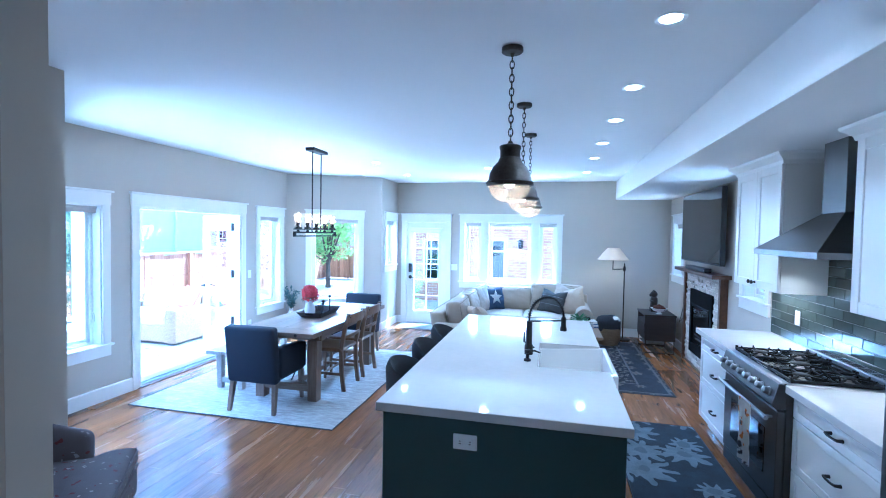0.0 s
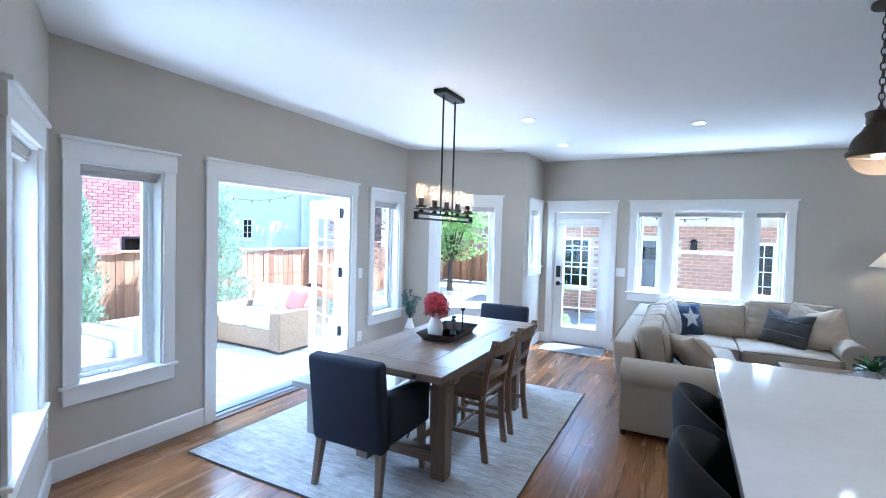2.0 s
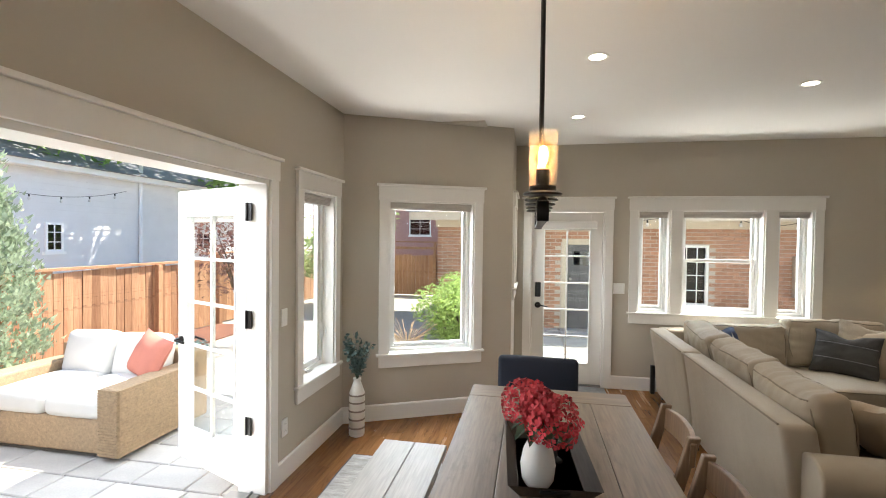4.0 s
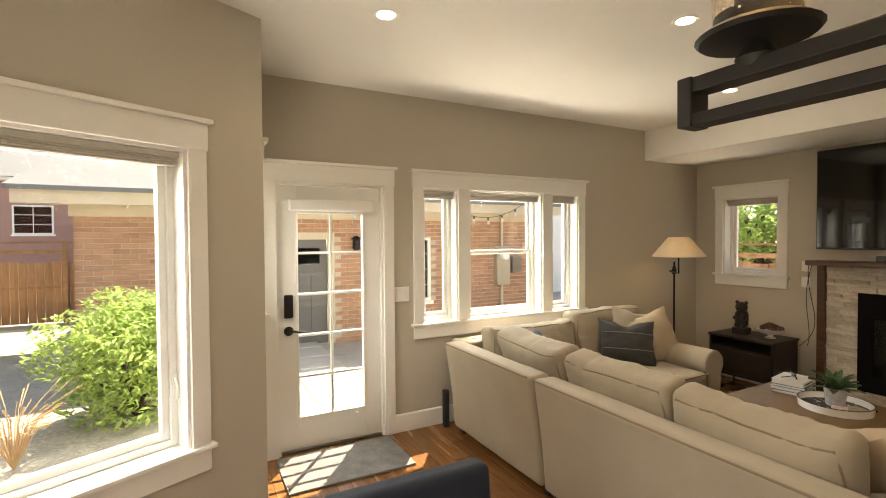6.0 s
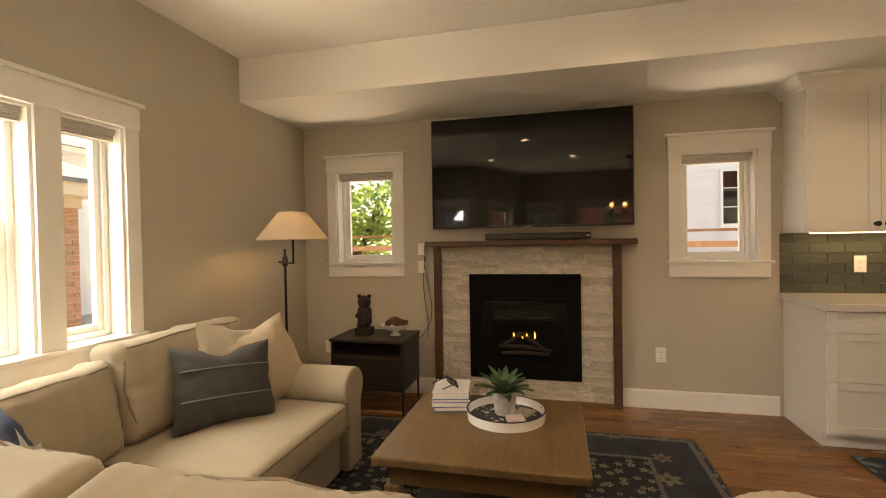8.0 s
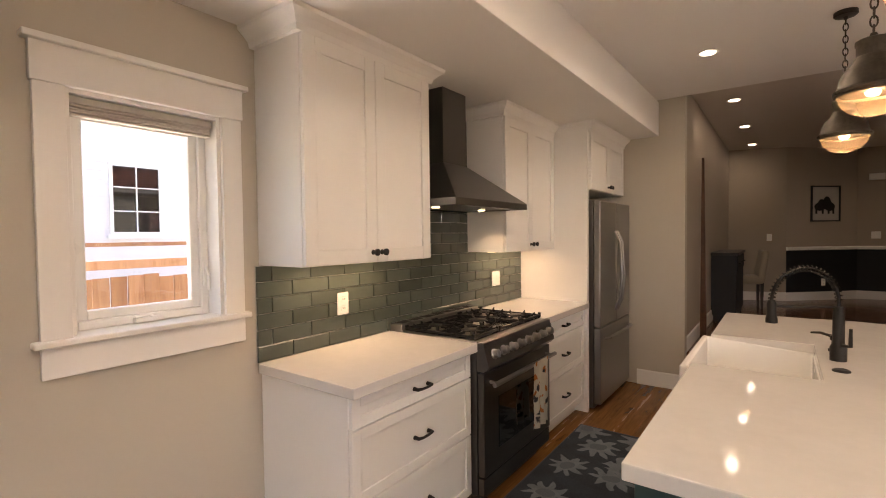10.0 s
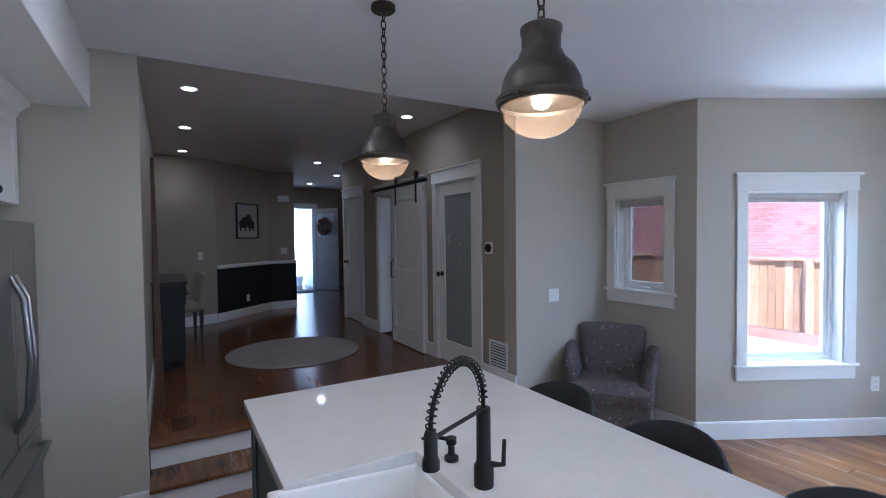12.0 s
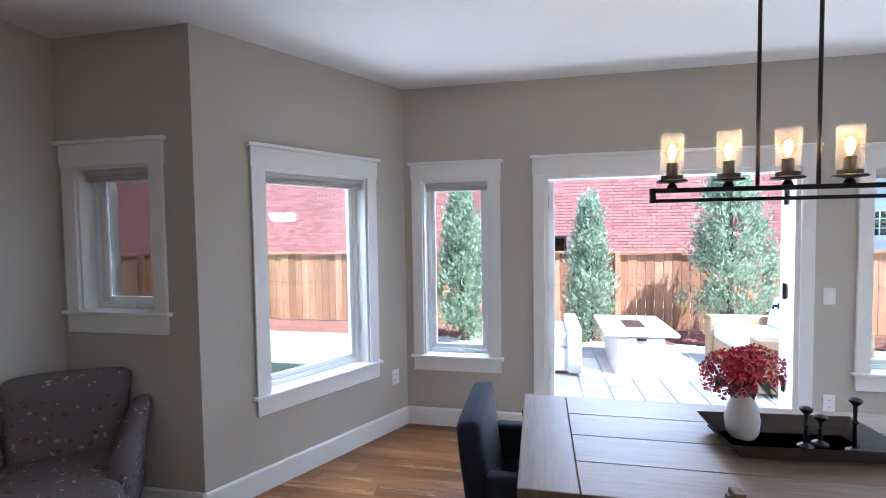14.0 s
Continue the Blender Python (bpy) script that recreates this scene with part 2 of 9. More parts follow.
WALL = plain("wall_paint", (0.49, 0.452, 0.382), 0.75, var=0.015, scale=1.2, grain=180, relief=0.06)
# wall paint for the hall, with the hall's dimness put into its colour
WALL_HALL = plain("dimmed_hall_paint", (0.37, 0.315, 0.25), 0.75, var=0.015, scale=1.2, grain=180, relief=0.06)
CEIL = plain("ceiling_paint", (0.80, 0.79, 0.77), 0.85, var=0.012, scale=1.5, grain=220, relief=0.08)
# white ceiling darkened and browned: the hall's shade is in the colour
CEIL_HALL = plain("dimmed_hall_ceiling_paint", (0.62, 0.57, 0.52), 0.85, var=0.012, scale=1.5, grain=220, relief=0.08)
TRIM = plain("white_trim_paint", (0.80, 0.79, 0.76), 0.38, var=0.012, grain=60, relief=0.03)
CAB = plain("white_cabinet_paint", (0.80, 0.795, 0.78), 0.35, var=0.01, grain=60, relief=0.02)
VINYL = plain("white_vinyl", (0.82, 0.82, 0.80), 0.3, var=0.01, grain=40, relief=0.0)
GREEN = plain("dark_green_paint", (0.028, 0.062, 0.060), 0.45, var=0.06, grain=80, relief=0.03)
NAVY = plain("black_wainscot_paint", (0.008, 0.009, 0.012), 0.65, var=0.1, relief=0.03)
BLACK = plain("black_metal", (0.011, 0.010, 0.009), 0.5, 0.3, var=0.15, grain=120, relief=0.04)
BLACKPLASTIC = plain("black_plastic", (0.012, 0.012, 0.013), 0.35, var=0.1, relief=0.0)
BRONZE = plain("aged_bronze", (0.070, 0.060, 0.048), 0.46, 0.8, var=0.4, scale=9, grain=70, relief=0.05)
STEEL = plain("brushed_steel", (0.33, 0.325, 0.32), 0.33, 1.0, var=0.03, scale=1.5, grain=250, relief=0.0, rvar=0.03)
DARKSTEEL = plain("dark_steel", (0.11, 0.105, 0.10), 0.3, 0.9, var=0.12, grain=160, relief=0.02)
IRON = plain("cast_iron", (0.006, 0.006, 0.0065), 0.5, 0.0, var=0.2, grain=260, relief=0.15)
IRON.node_tree.nodes["Principled BSDF"].inputs["Specular IOR Level"].default_value = 0.2
BRASSY = plain("burner_metal", (0.42, 0.38, 0.32), 0.35, 1.0, var=0.15, relief=0.02)
GLASS = pane_glass("window_glass")
CLEAR = glass("clear_glass")
SEEDED = glass("seeded_glass", (1.0, 0.96, 0.92), 0.04)
FROST = plain("frosted_glass", (0.30, 0.32, 0.33), 0.25, var=0.1, scale=2.0, relief=0.0)
SCREEN = plain("tv_screen", (0.003, 0.003, 0.0035), 0.035, var=0.2, relief=0.0, rvar=0.01)
OAK = wood("oak_floor", (0.120, 0.047, 0.0150), (0.415, 0.193, 0.066), 0.24, 1, 9.0, 0.06, 0.36, knots=0.8)
OAK_J = wood("oak_floor_far", (0.120, 0.047, 0.0150), (0.415, 0.193, 0.066), 0.24, 1, 9.0, 0.06, 0.36, island=True, knots=0.8)
CHERRY = wood("hall_floor_wood", (0.105, 0.037, 0.013), (0.25, 0.098, 0.036), 0.18, 1, 9.0, 0.05, 0.30, island=True, knots=0.4)
TABLEWOOD = wood("weathered_oak", (0.120, 0.078, 0.049), (0.295, 0.215, 0.148), 0.45, 1, 10.0, 0.16, 0.25, knots=0.35)
TABLEWOOD_X = wood("weathered_oak_cross", (0.120, 0.078, 0.049), (0.295, 0.215, 0.148), 0.45, 0, 10.0, 0.16, 0.25)
LEGWOOD = wood("weathered_oak_upright", (0.13, 0.09, 0.06), (0.30, 0.22, 0.16), 0.5, 2, 12.0, 0.12, 0.2)
CHAIRWOOD = wood("chair_wood", (0.125, 0.072, 0.038), (0.30, 0.19, 0.11), 0.42, 2, 12.0, 0.1, 0.2)
COFFEEWOOD = wood("coffee_table_wood", (0.105, 0.060, 0.024), (0.215, 0.132, 0.060), 0.40, 0, 8.0, 0.06, 0.15)
MANTEL = wood("walnut_stained_pine", (0.045, 0.018, 0.008), (0.16, 0.07, 0.03), 0.4, 1, 9.0, 0.1, 0.2, knots=0.6)
DARKWOOD = wood("black_brown_wood", (0.010, 0.007, 0.006), (0.045, 0.028, 0.022), 0.42, 0, 12.0, 0.08, 0.2)
TRAYWOOD = wood("dark_tray_wood", (0.055, 0.042, 0.032), (0.16, 0.125, 0.095), 0.55, 1, 12.0, 0.1, 0.2)


def milky(name, tint, through, body):
    """Cloudy thin glass: part clear, part scattering."""
    m, nd, lk, bs = mat_base(name)
    nd.remove(bs)
    tr, tl, df = nd.new("ShaderNodeBsdfTransparent"), nd.new("ShaderNodeBsdfTranslucent"), nd.new("ShaderNodeBsdfDiffuse")
    a, b = nd.new("ShaderNodeMixShader"), nd.new("ShaderNodeMixShader")
    tr.inputs["Color"].default_value = (*tint, 1)
    tl.inputs["Color"].default_value = df.inputs["Color"].default_value = (*body, 1)
    a.inputs[0].default_value = 0.5
    lk.new(tl.outputs[0], a.inputs[1])
    lk.new(df.outputs[0], a.inputs[2])
    v = coords(nd, lk)
    lk.new(ramp(nd, lk, noise_tex(nd, lk, v, 160, 3), [(0.35, (1 - through - 0.12,) * 3), (0.7, (1 - through + 0.12,) * 3)]), b.inputs[0])
    lk.new(tr.outputs[0], b.inputs[1])
    lk.new(a.outputs[0], b.inputs[2])
    lk.new(b.outputs[0], nd["Material Output"].inputs["Surface"])
    return m

# ---- building kit ----
def part(name, bm, mat, parent=None, label="", bevel=0.0, seg=2, smooth=False, kind=""):
    """One mesh object from a bmesh, under a thing or a part."""
    me = bpy.data.meshes.new(name)
    bmesh.ops.recalc_face_normals(bm, faces=bm.faces)
    bm.to_mesh(me)
    bm.free()
    me.materials.append(mat)
    if smooth:
        me.polygons.foreach_set("use_smooth", [True] * len(me.polygons))
        me.set_sharp_from_angle(angle=radians(38))
    ob = new(name, me)
    if parent:
        ob.parent = parent
    if bevel:
        md = ob.modifiers.new("edge", "BEVEL")
        md.width, md.segments, md.limit_method, md.angle_limit = bevel, seg, "ANGLE", radians(40)
        md.harden_normals = False
    return tagged(ob, label, kind=kind)


def thing(name, at=(0, 0, 0), rz=0.0, label="", category="", group="", kind=""):
    ob = new(name)
    ob.empty_display_size = 0.1
    ob.matrix_basis = pose(*at, 0, 0, rz)
    return tagged(ob, label, category, group, kind)


def bx(bm, x0, x1, y0, y1, z0, z1, m=None):
    vs = [bm.verts.new(v) for v in ((x0, y0, z0), (x1, y0, z0), (x1, y1, z0), (x0, y1, z0), (x0, y0, z1), (x1, y0, z1), (x1, y1, z1), (x0, y1, z1))]
    for f in ((3, 2, 1, 0), (4, 5, 6, 7), (0, 1, 5, 4), (1, 2, 6, 5), (2, 3, 7, 6), (3, 0, 4, 7)):
        bm.faces.new([vs[i] for i in f])
    if m is not None:
        for v in vs:
            v.co = m @ v.co
    return vs


def box(x0, x1, y0, y1, z0, z1, m=None):
    bm = bmesh.new()
    bx(bm, x0, x1, y0, y1, z0, z1, m)
    return bm


def lathe(profile, seg=24, bm=None, at=(0, 0, 0), m=None, open_ends=False):
    """Turned body: (radius, height) pairs from one end to the other."""
    bm = bm or bmesh.new()
    rings = []
    for r, z in profile:
        ring = []
        for k in range(seg):
            a = 2 * math.pi * k / seg
            v = Vector((at[0] + r * math.cos(a), at[1] + r * math.sin(a), at[2] + z))
            ring.append(bm.verts.new(m @ v if m is not None else v))
        rings.append(ring)
    for a, b in zip(rings, rings[1:]):
        for k in range(seg):
            bm.faces.new((a[k], a[(k + 1) % seg], b[(k + 1) % seg], b[k]))
    if not open_ends:
        bm.faces.new(rings[0][::-1])
        bm.faces.new(rings[-1])
    return bm


def tube(points, r, seg=8, bm=None, closed=False):
    """A round bar along points; r may be one radius or one a point."""
    bm = bm or bmesh.new()
    pts = [Vector(p) for p in points]
    rs = r if isinstance(r, (list, tuple)) else [r] * len(pts)
    rings, n = [], len(pts)
    ref = None
    for i, p in enumerate(pts):
        a = pts[(i - 1) % n] if (closed or i) else p
        b = pts[(i + 1) % n] if (closed or i < n - 1) else p
        d = (b - a).normalized()
        if ref is None:
            ref = Vector((0, 0, 1)) if abs(d.z) < 0.9 else Vector((1, 0, 0))
        u = (ref - d * ref.dot(d)).normalized()
        ref = u
        w = d.cross(u)
        rings.append([bm.verts.new(p + (u * math.cos(t) + w * math.sin(t)) * rs[i]) for t in (2 * math.pi * k / seg for k in range(seg))])
    pairs = list(zip(rings, rings[1:])) + ([(rings[-1], rings[0])] if closed else [])
    for a, b in pairs:
        for k in range(seg):
            bm.faces.new((a[k], a[(k + 1) % seg], b[(k + 1) % seg], b[k]))
    if not closed:
        bm.faces.new(rings[0][::-1])
        bm.faces.new(rings[-1])
    return bm


def prism(outline, x0, x1, m=None, bm=None):
    """A (y, z) outline drawn out from x0 to x1."""
    bm = bm or bmesh.new()
    a = [bm.verts.new((x0, y, z)) for y, z in outline]
    b = [bm.verts.new((x1, y, z)) for y, z in outline]
    n = len(outline)
    bm.faces.new(a[::-1])
    bm.faces.new(b)
    for k in range(n):
        bm.faces.new((a[k], a[(k + 1) % n], b[(k + 1) % n], b[k]))
    if m is not None:
        for v in a + b:
            v.co = m @ v.co
    return bm


def taper(x, y, z0, z1, a0, a1, bm=None, dx=0.0, dy=0.0, b0=None, b1=None):
    """A straight leg, half-widths a0 (b0) at the foot and a1 (b1) at the top; foot moved by dx, dy."""
    bm = bm or bmesh.new()
    b0, b1 = a0 if b0 is None else b0, a1 if b1 is None else b1
    lo = [bm.verts.new((x + dx + sx * a0, y + dy + sy * b0, z0)) for sx, sy in ((-1, -1), (1, -1), (1, 1), (-1, 1))]
    hi = [bm.verts.new((x + sx * a1, y + sy * b1, z1)) for sx, sy in ((-1, -1), (1, -1), (1, 1), (-1, 1))]
    bm.faces.new(lo[::-1])
    bm.faces.new(hi)
    for k in range(4):
        bm.faces.new((lo[k], lo[(k + 1) % 4], hi[(k + 1) % 4], hi[k]))
    return bm


def softbox(sx, sy, sz, r, n=7, puff=(0, 0, 0), wrinkle=0.0, seed=0.0, m=None, bm=None):
    """A stuffed block of half-sizes sx, sy, sz with round edges; puff swells its faces."""
    bm = bm or bmesh.new()

    def ticks(s):
        rr = min(r, s * 0.98)
        inner = [-(s - rr) + 2 * (s - rr) * k / n for k in range(n + 1)]
        return [-s, -s + rr * 0.3, -s + rr * 0.65] + inner + [s - rr * 0.65, s - rr * 0.3, s]
    T = (ticks(sx), ticks(sy), ticks(sz))
    S = (sx, sy, sz)
    verts = {}

    def vert(i, j, k):
        if (i, j, k) not in verts:
            q = Vector((T[0][i], T[1][j], T[2][k]))
            c = Vector([max(-(S[a] - min(r, S[a] * 0.98)), min(S[a] - min(r, S[a] * 0.98), q[a])) for a in range(3)])
            d = q - c
            if d.length > 1e-9:
                mx = max(abs(d[a]) / min(r, S[a] * 0.98) for a in range(3))
                d = d.normalized() * mx * r
                d = Vector([max(-S[a], min(S[a], d[a])) for a in range(3)])
            q = c + d
            f = [1 - (q[a] / S[a]) ** 2 if S[a] else 0 for a in range(3)]
            q.x += puff[0] * q.x / sx * max(0, f[1]) * max(0, f[2])
            q.y += puff[1] * q.y / sy * max(0, f[0]) * max(0, f[2])
            q.z += puff[2] * q.z / sz * max(0, f[0]) * max(0, f[1])
            if wrinkle:
                q += noise.noise_vector(q * 5 + Vector((seed, seed * 2, 0))) * wrinkle + noise.noise_vector(q * 14 + Vector((seed, 0, 0))) * wrinkle * 0.3
            verts[(i, j, k)] = bm.verts.new(m @ q if m is not None else q)
        return verts[(i, j, k)]
    N = n + 6
    for a in range(N):
        for b in range(N):
            for face in (((a, b, 0), (a, b + 1, 0), (a + 1, b + 1, 0), (a + 1, b, 0)), ((a, b, N), (a + 1, b, N), (a + 1, b + 1, N), (a, b + 1, N)),
                         ((a, 0, b), (a + 1, 0, b), (a + 1, 0, b + 1), (a, 0, b + 1)), ((a, N, b), (a, N, b + 1), (a + 1, N, b + 1), (a + 1, N, b)),
                         ((0, a, b), (0, a, b + 1), (0, a + 1, b + 1), (0, a + 1, b)), ((N, a, b), (N, a + 1, b), (N, a + 1, b + 1), (N, a, b + 1))):
                try:
                    bm.faces.new([vert(*p) for p in face])
                except ValueError:
                    pass
    return bm


def pillow(w, h, t, n=14, seed=0.0, wrinkle=0.012, m=None, chop=0.0):
    """A scatter cushion lying in the x-z plane, t thick in y, with a pinched seam and pointed corners."""
    bm = bmesh.new()
    grid = {}
    for s in (-1, 1):
        for i in range(n + 1):
            for k in range(n + 1):
                u, v = -1 + 2 * i / n, -1 + 2 * k / n
                rim = i in (0, n) or k in (0, n)
                if rim and s == 1:
                    grid[s, i, k] = grid[-1, i, k]
                    continue
                pinch = 1 - 0.07 * (1 - u * u) * (v * v) , 1 - 0.07 * (1 - v * v) * (u * u)
                f = ((1 - abs(u) ** 2.6) * (1 - abs(v) ** 2.6)) ** 0.55
                p = Vector((u * w / 2 * pinch[1], s * t / 2 * f, v * h / 2 * pinch[0]))
                q = p * 6 + Vector((seed, seed * 3, s))
                p += noise.noise_vector(q) * wrinkle + noise.noise_vector(q * 2.5) * wrinkle * 0.4
                if chop:
                    rad, ang = math.hypot(u, v), math.atan2(abs(v), abs(u))
                    p.y += s * 0.010 * noise.noise((ang * 9 + seed, u * 1.5, v * 1.5 + s)) * min(1.0, rad) ** 2 * (f > 0.02)
                    p.z -= chop * math.exp(-(u / 0.4) ** 2) * max(0.0, v) ** 2
                    p.y += chop * 0.4 * math.exp(-(u / 0.3) ** 2) * max(0.0, v) * s * -1
                grid[s, i, k] = bm.verts.new(m @ p if m is not None else p)
        for i in range(n):
            for k in range(n):
                f = [grid[s, i, k], grid[s, i + 1, k], grid[s, i + 1, k + 1], grid[s, i, k + 1]]
                bm.faces.new(f if s == -1 else f[::-1])
    return bm


def piping(w, h, r, bm=None, n=8):
    pts = [(-w / 2, 0, -h / 2), (w / 2, 0, -h / 2), (w / 2, 0, h / 2), (-w / 2, 0, h / 2)]
    return tube(pts, r, 6, bm, closed=True)


def text_part(name, body, size, m, mat, parent):
    """Flat letters as a mesh part."""
    cu = bpy.data.curves.new(name, "FONT")
    cu.body, cu.size, cu.extrude, cu.align_x, cu.align_y = body, size, 0.0005, "CENTER", "CENTER"
    tmp = bpy.data.objects.new(name, cu)
    me = bpy.data.meshes.new_from_object(tmp)
    bpy.data.objects.remove(tmp)
    me.transform(m)
    me.materials.clear()
    me.materials.append(mat)
    ob = new(name, me)
    ob.parent = parent
    return ob

# ---- the rooms ----
CZ, HZ, HC, T = 2.715, 0.32, 2.87, 0.16       # ceiling, hall floor, hall ceiling, wall thickness


class Frame:
    """A wall's own axes: u along it with the room on the left, v into the room, z up."""
    def __init__(self, p0, p1):
        self.p0, self.p1 = Vector((*p0, 0)), Vector((*p1, 0))
        self.length = (self.p1 - self.p0).length
        d = (self.p1 - self.p0).normalized()
        self.angle = math.degrees(math.atan2(d.y, d.x))
        self.m = pose(*self.p0, 0, 0, self.angle)

    def at(self, u, v=0.0, z=0.0):
        return tuple(self.m @ Vector((u, v, z)))


def wall(name, fr, z0, z1, holes=(), mat=None, ext=(0.0, 0.0), thick=T, label=""):
    us = sorted({-ext[0], fr.length + ext[1], *[h[0] for h in holes], *[h[1] for h in holes]})
    zs = sorted({z0, z1, *[h[2] for h in holes], *[h[3] for h in holes]})
    bm, seen = bmesh.new(), {}

    def vert(i, k, v):
        if (i, k, v) not in seen:
            seen[i, k, v] = bm.verts.new((us[i], v, zs[k]))
        return seen[i, k, v]

    def solid(i, k):
        if not (0 <= i < len(us) - 1 and 0 <= k < len(zs) - 1):
            return False
        mu, mz = (us[i] + us[i + 1]) / 2, (zs[k] + zs[k + 1]) / 2
        return not any(h[0] < mu < h[1] and h[2] < mz < h[3] for h in holes)

    for i in range(len(us) - 1):
        for k in range(len(zs) - 1):
            if not solid(i, k):
                continue
            for v in (0.0, -thick):
                bm.faces.new([vert(i, k, v), vert(i + 1, k, v), vert(i + 1, k + 1, v), vert(i, k + 1, v)])
            for di, dk, p, q in ((-1, 0, (i, k), (i, k + 1)), (1, 0, (i + 1, k), (i + 1, k + 1)), (0, -1, (i, k), (i + 1, k)), (0, 1, (i, k + 1), (i + 1, k + 1))):
                if not solid(i + di, k + dk):
                    bm.faces.new([vert(*p, 0.0), vert(*q, 0.0), vert(*q, -thick), vert(*p, -thick)])
    bmesh.ops.recalc_face_normals(bm, faces=bm.faces)
    ob = part(name, bm, mat or WALL)
    ob.matrix_basis = fr.m
    return tagged(ob, label or "smooth greige painted wall", "wall", kind="structure")


def baseboard(fr, u0, u1, z=0.0, h=0.145):
    bm = prism([(0.0, z), (0.016, z), (0.016, z + h - 0.012), (0.010, z + h), (0.0, z + h)], u0, u1)
    ob = part("baseboard", bm, TRIM, bevel=0.002)
    ob.matrix_basis = fr.m
    return tagged(ob, "white painted baseboard along the wall", "baseboard", kind="structure")


def casing(th, u0, u1, z1, z0=None, floor=0.0, w=0.085):
    """Craftsman trim round an opening: side boards, head board with cap, and stool with apron under windows."""
    low = z0 if z0 is not None else floor
    part("side_casing", box(u0 - w, u0, 0, 0.020, low, z1), TRIM, th, bevel=0.002)
    part("side_casing", box(u1, u1 + w, 0, 0.020, low, z1), TRIM, th, bevel=0.002)
    part("head_casing", box(u0 - w - 0.006, u1 + w + 0.006, 0, 0.025, z1, z1 + 0.125), TRIM, th, bevel=0.002)
    part("head_cap", box(u0 - w - 0.025, u1 + w + 0.025, 0, 0.045, z1 + 0.125, z1 + 0.147), TRIM, th, bevel=0.004)
    if z0 is not None:
        part("stool", box(u0 - w - 0.022, u1 + w + 0.022, -0.10, 0.040, z0 - 0.022, z0), TRIM, th, bevel=0.005)
        part("apron", box(u0 - w, u1 + w, 0, 0.020, z0 - 0.125, z0 - 0.022), TRIM, th, bevel=0.003)


def ring(u0, u1, z0, z1, w, v0, v1, bm=None):
    bm = bm or bmesh.new()
    bx(bm, u0, u0 + w, v0, v1, z0, z1)
    bx(bm, u1 - w, u1, v0, v1, z0, z1)
    bx(bm, u0 + w, u1 - w, v0, v1, z0, z0 + w)
    bx(bm, u0 + w, u1 - w, v0, v1, z1 - w, z1)
    return bm


BLIND = plain("blind_cloth", (0.52, 0.49, 0.45), 0.8, var=0.03, relief=0.05)


def sash_unit(th, u0, u1, z0, z1, hung=False, crank=True, lock=1, blind=True, wall_t=T):
    """Liner, frame, sash, glass, raised blind and hardware in an opening."""
    bm = bmesh.new()
    bx(bm, u0, u0 + 0.014, -wall_t, 0.0, z0, z1)
    bx(bm, u1 - 0.014, u1, -wall_t, 0.0, z0, z1)
    bx(bm, u0 + 0.014, u1 - 0.014, -wall_t, 0.0, z1 - 0.014, z1)
    bx(bm, u0 + 0.014, u1 - 0.014, -wall_t, -0.101, z0 - 0.022, z0 + 0.014)
    part("jamb_liner", bm, TRIM, th)
    a, b, c, d = u0 + 0.014, u1 - 0.014, z0 + 0.002, z1 - 0.014
    part("window_frame", ring(a, b, c, d, 0.030, -0.155, -0.095), VINYL, th, bevel=0.003)
    a, b, c, d = a + 0.030, b - 0.030, c + 0.030, d - 0.030
    if hung:
        mid = (c + d) / 2 + 0.02
        part("upper_sash", ring(a, b, mid - 0.02, d, 0.032, -0.152, -0.132), VINYL, th, bevel=0.003)
        part("lower_sash", ring(a, b, c, mid + 0.02, 0.036, -0.130, -0.105), VINYL, th, bevel=0.003)
        g = part("pane", box(a + 0.03, b - 0.03, -0.143, -0.139, mid, d - 0.03), GLASS, th)
        h = part("pane", box(a + 0.03, b - 0.03, -0.120, -0.116, c + 0.03, mid), GLASS, th)
        g.visible_shadow = h.visible_shadow = False
    else:
        part("sash", ring(a, b, c, d, 0.034, -0.148, -0.112), VINYL, th, bevel=0.004)
        g = part("pane", box(a + 0.03, b - 0.03, -0.132, -0.128, c + 0.03, d - 0.03), GLASS, th)
        g.visible_shadow = False
    if crank:
        bm = box((u0 + u1) / 2 - 0.045, (u0 + u1) / 2 + 0.045, -0.112, -0.070, z0 + 0.004, z0 + 0.022)
        tube([((u0 + u1) / 2 - 0.02, -0.08, z0 + 0.02), ((u0 + u1) / 2, -0.062, z0 + 0.030), ((u0 + u1) / 2 + 0.05, -0.066, z0 + 0.026)], 0.006, 6, bm)
        part("crank_handle", bm, VINYL, th, bevel=0.003)
    if lock:
        ul = u1 - 0.030 if lock > 0 else u0 + 0.030
        zl = z0 + (z1 - z0) * 0.22
        bm = box(ul - 0.008, ul + 0.008, -0.097, -0.085, zl - 0.06, zl + 0.04)
        tube([(ul, -0.082, zl + 0.02), (ul, -0.062, zl - 0.01), (ul, -0.062, zl - 0.075)], 0.006, 6, bm)
        part("lock_lever", bm, VINYL, th, bevel=0.002)
    if blind:
        bm = bmesh.new()
        bx(bm, u0 + 0.018, u1 - 0.018, -0.075, -0.025, z1 - 0.042, z1 - 0.016)
        for k in range(4):
            zz = z1 - 0.042 - 0.010 * k
            bx(bm, u0 + 0.022, u1 - 0.022, -0.070 + 0.004 * (k % 2), -0.030 - 0.004 * (k % 2), zz - 0.009, zz)
        part("raised_blind", bm, BLIND, th, "beige cellular blind drawn right up", bevel=0.003)


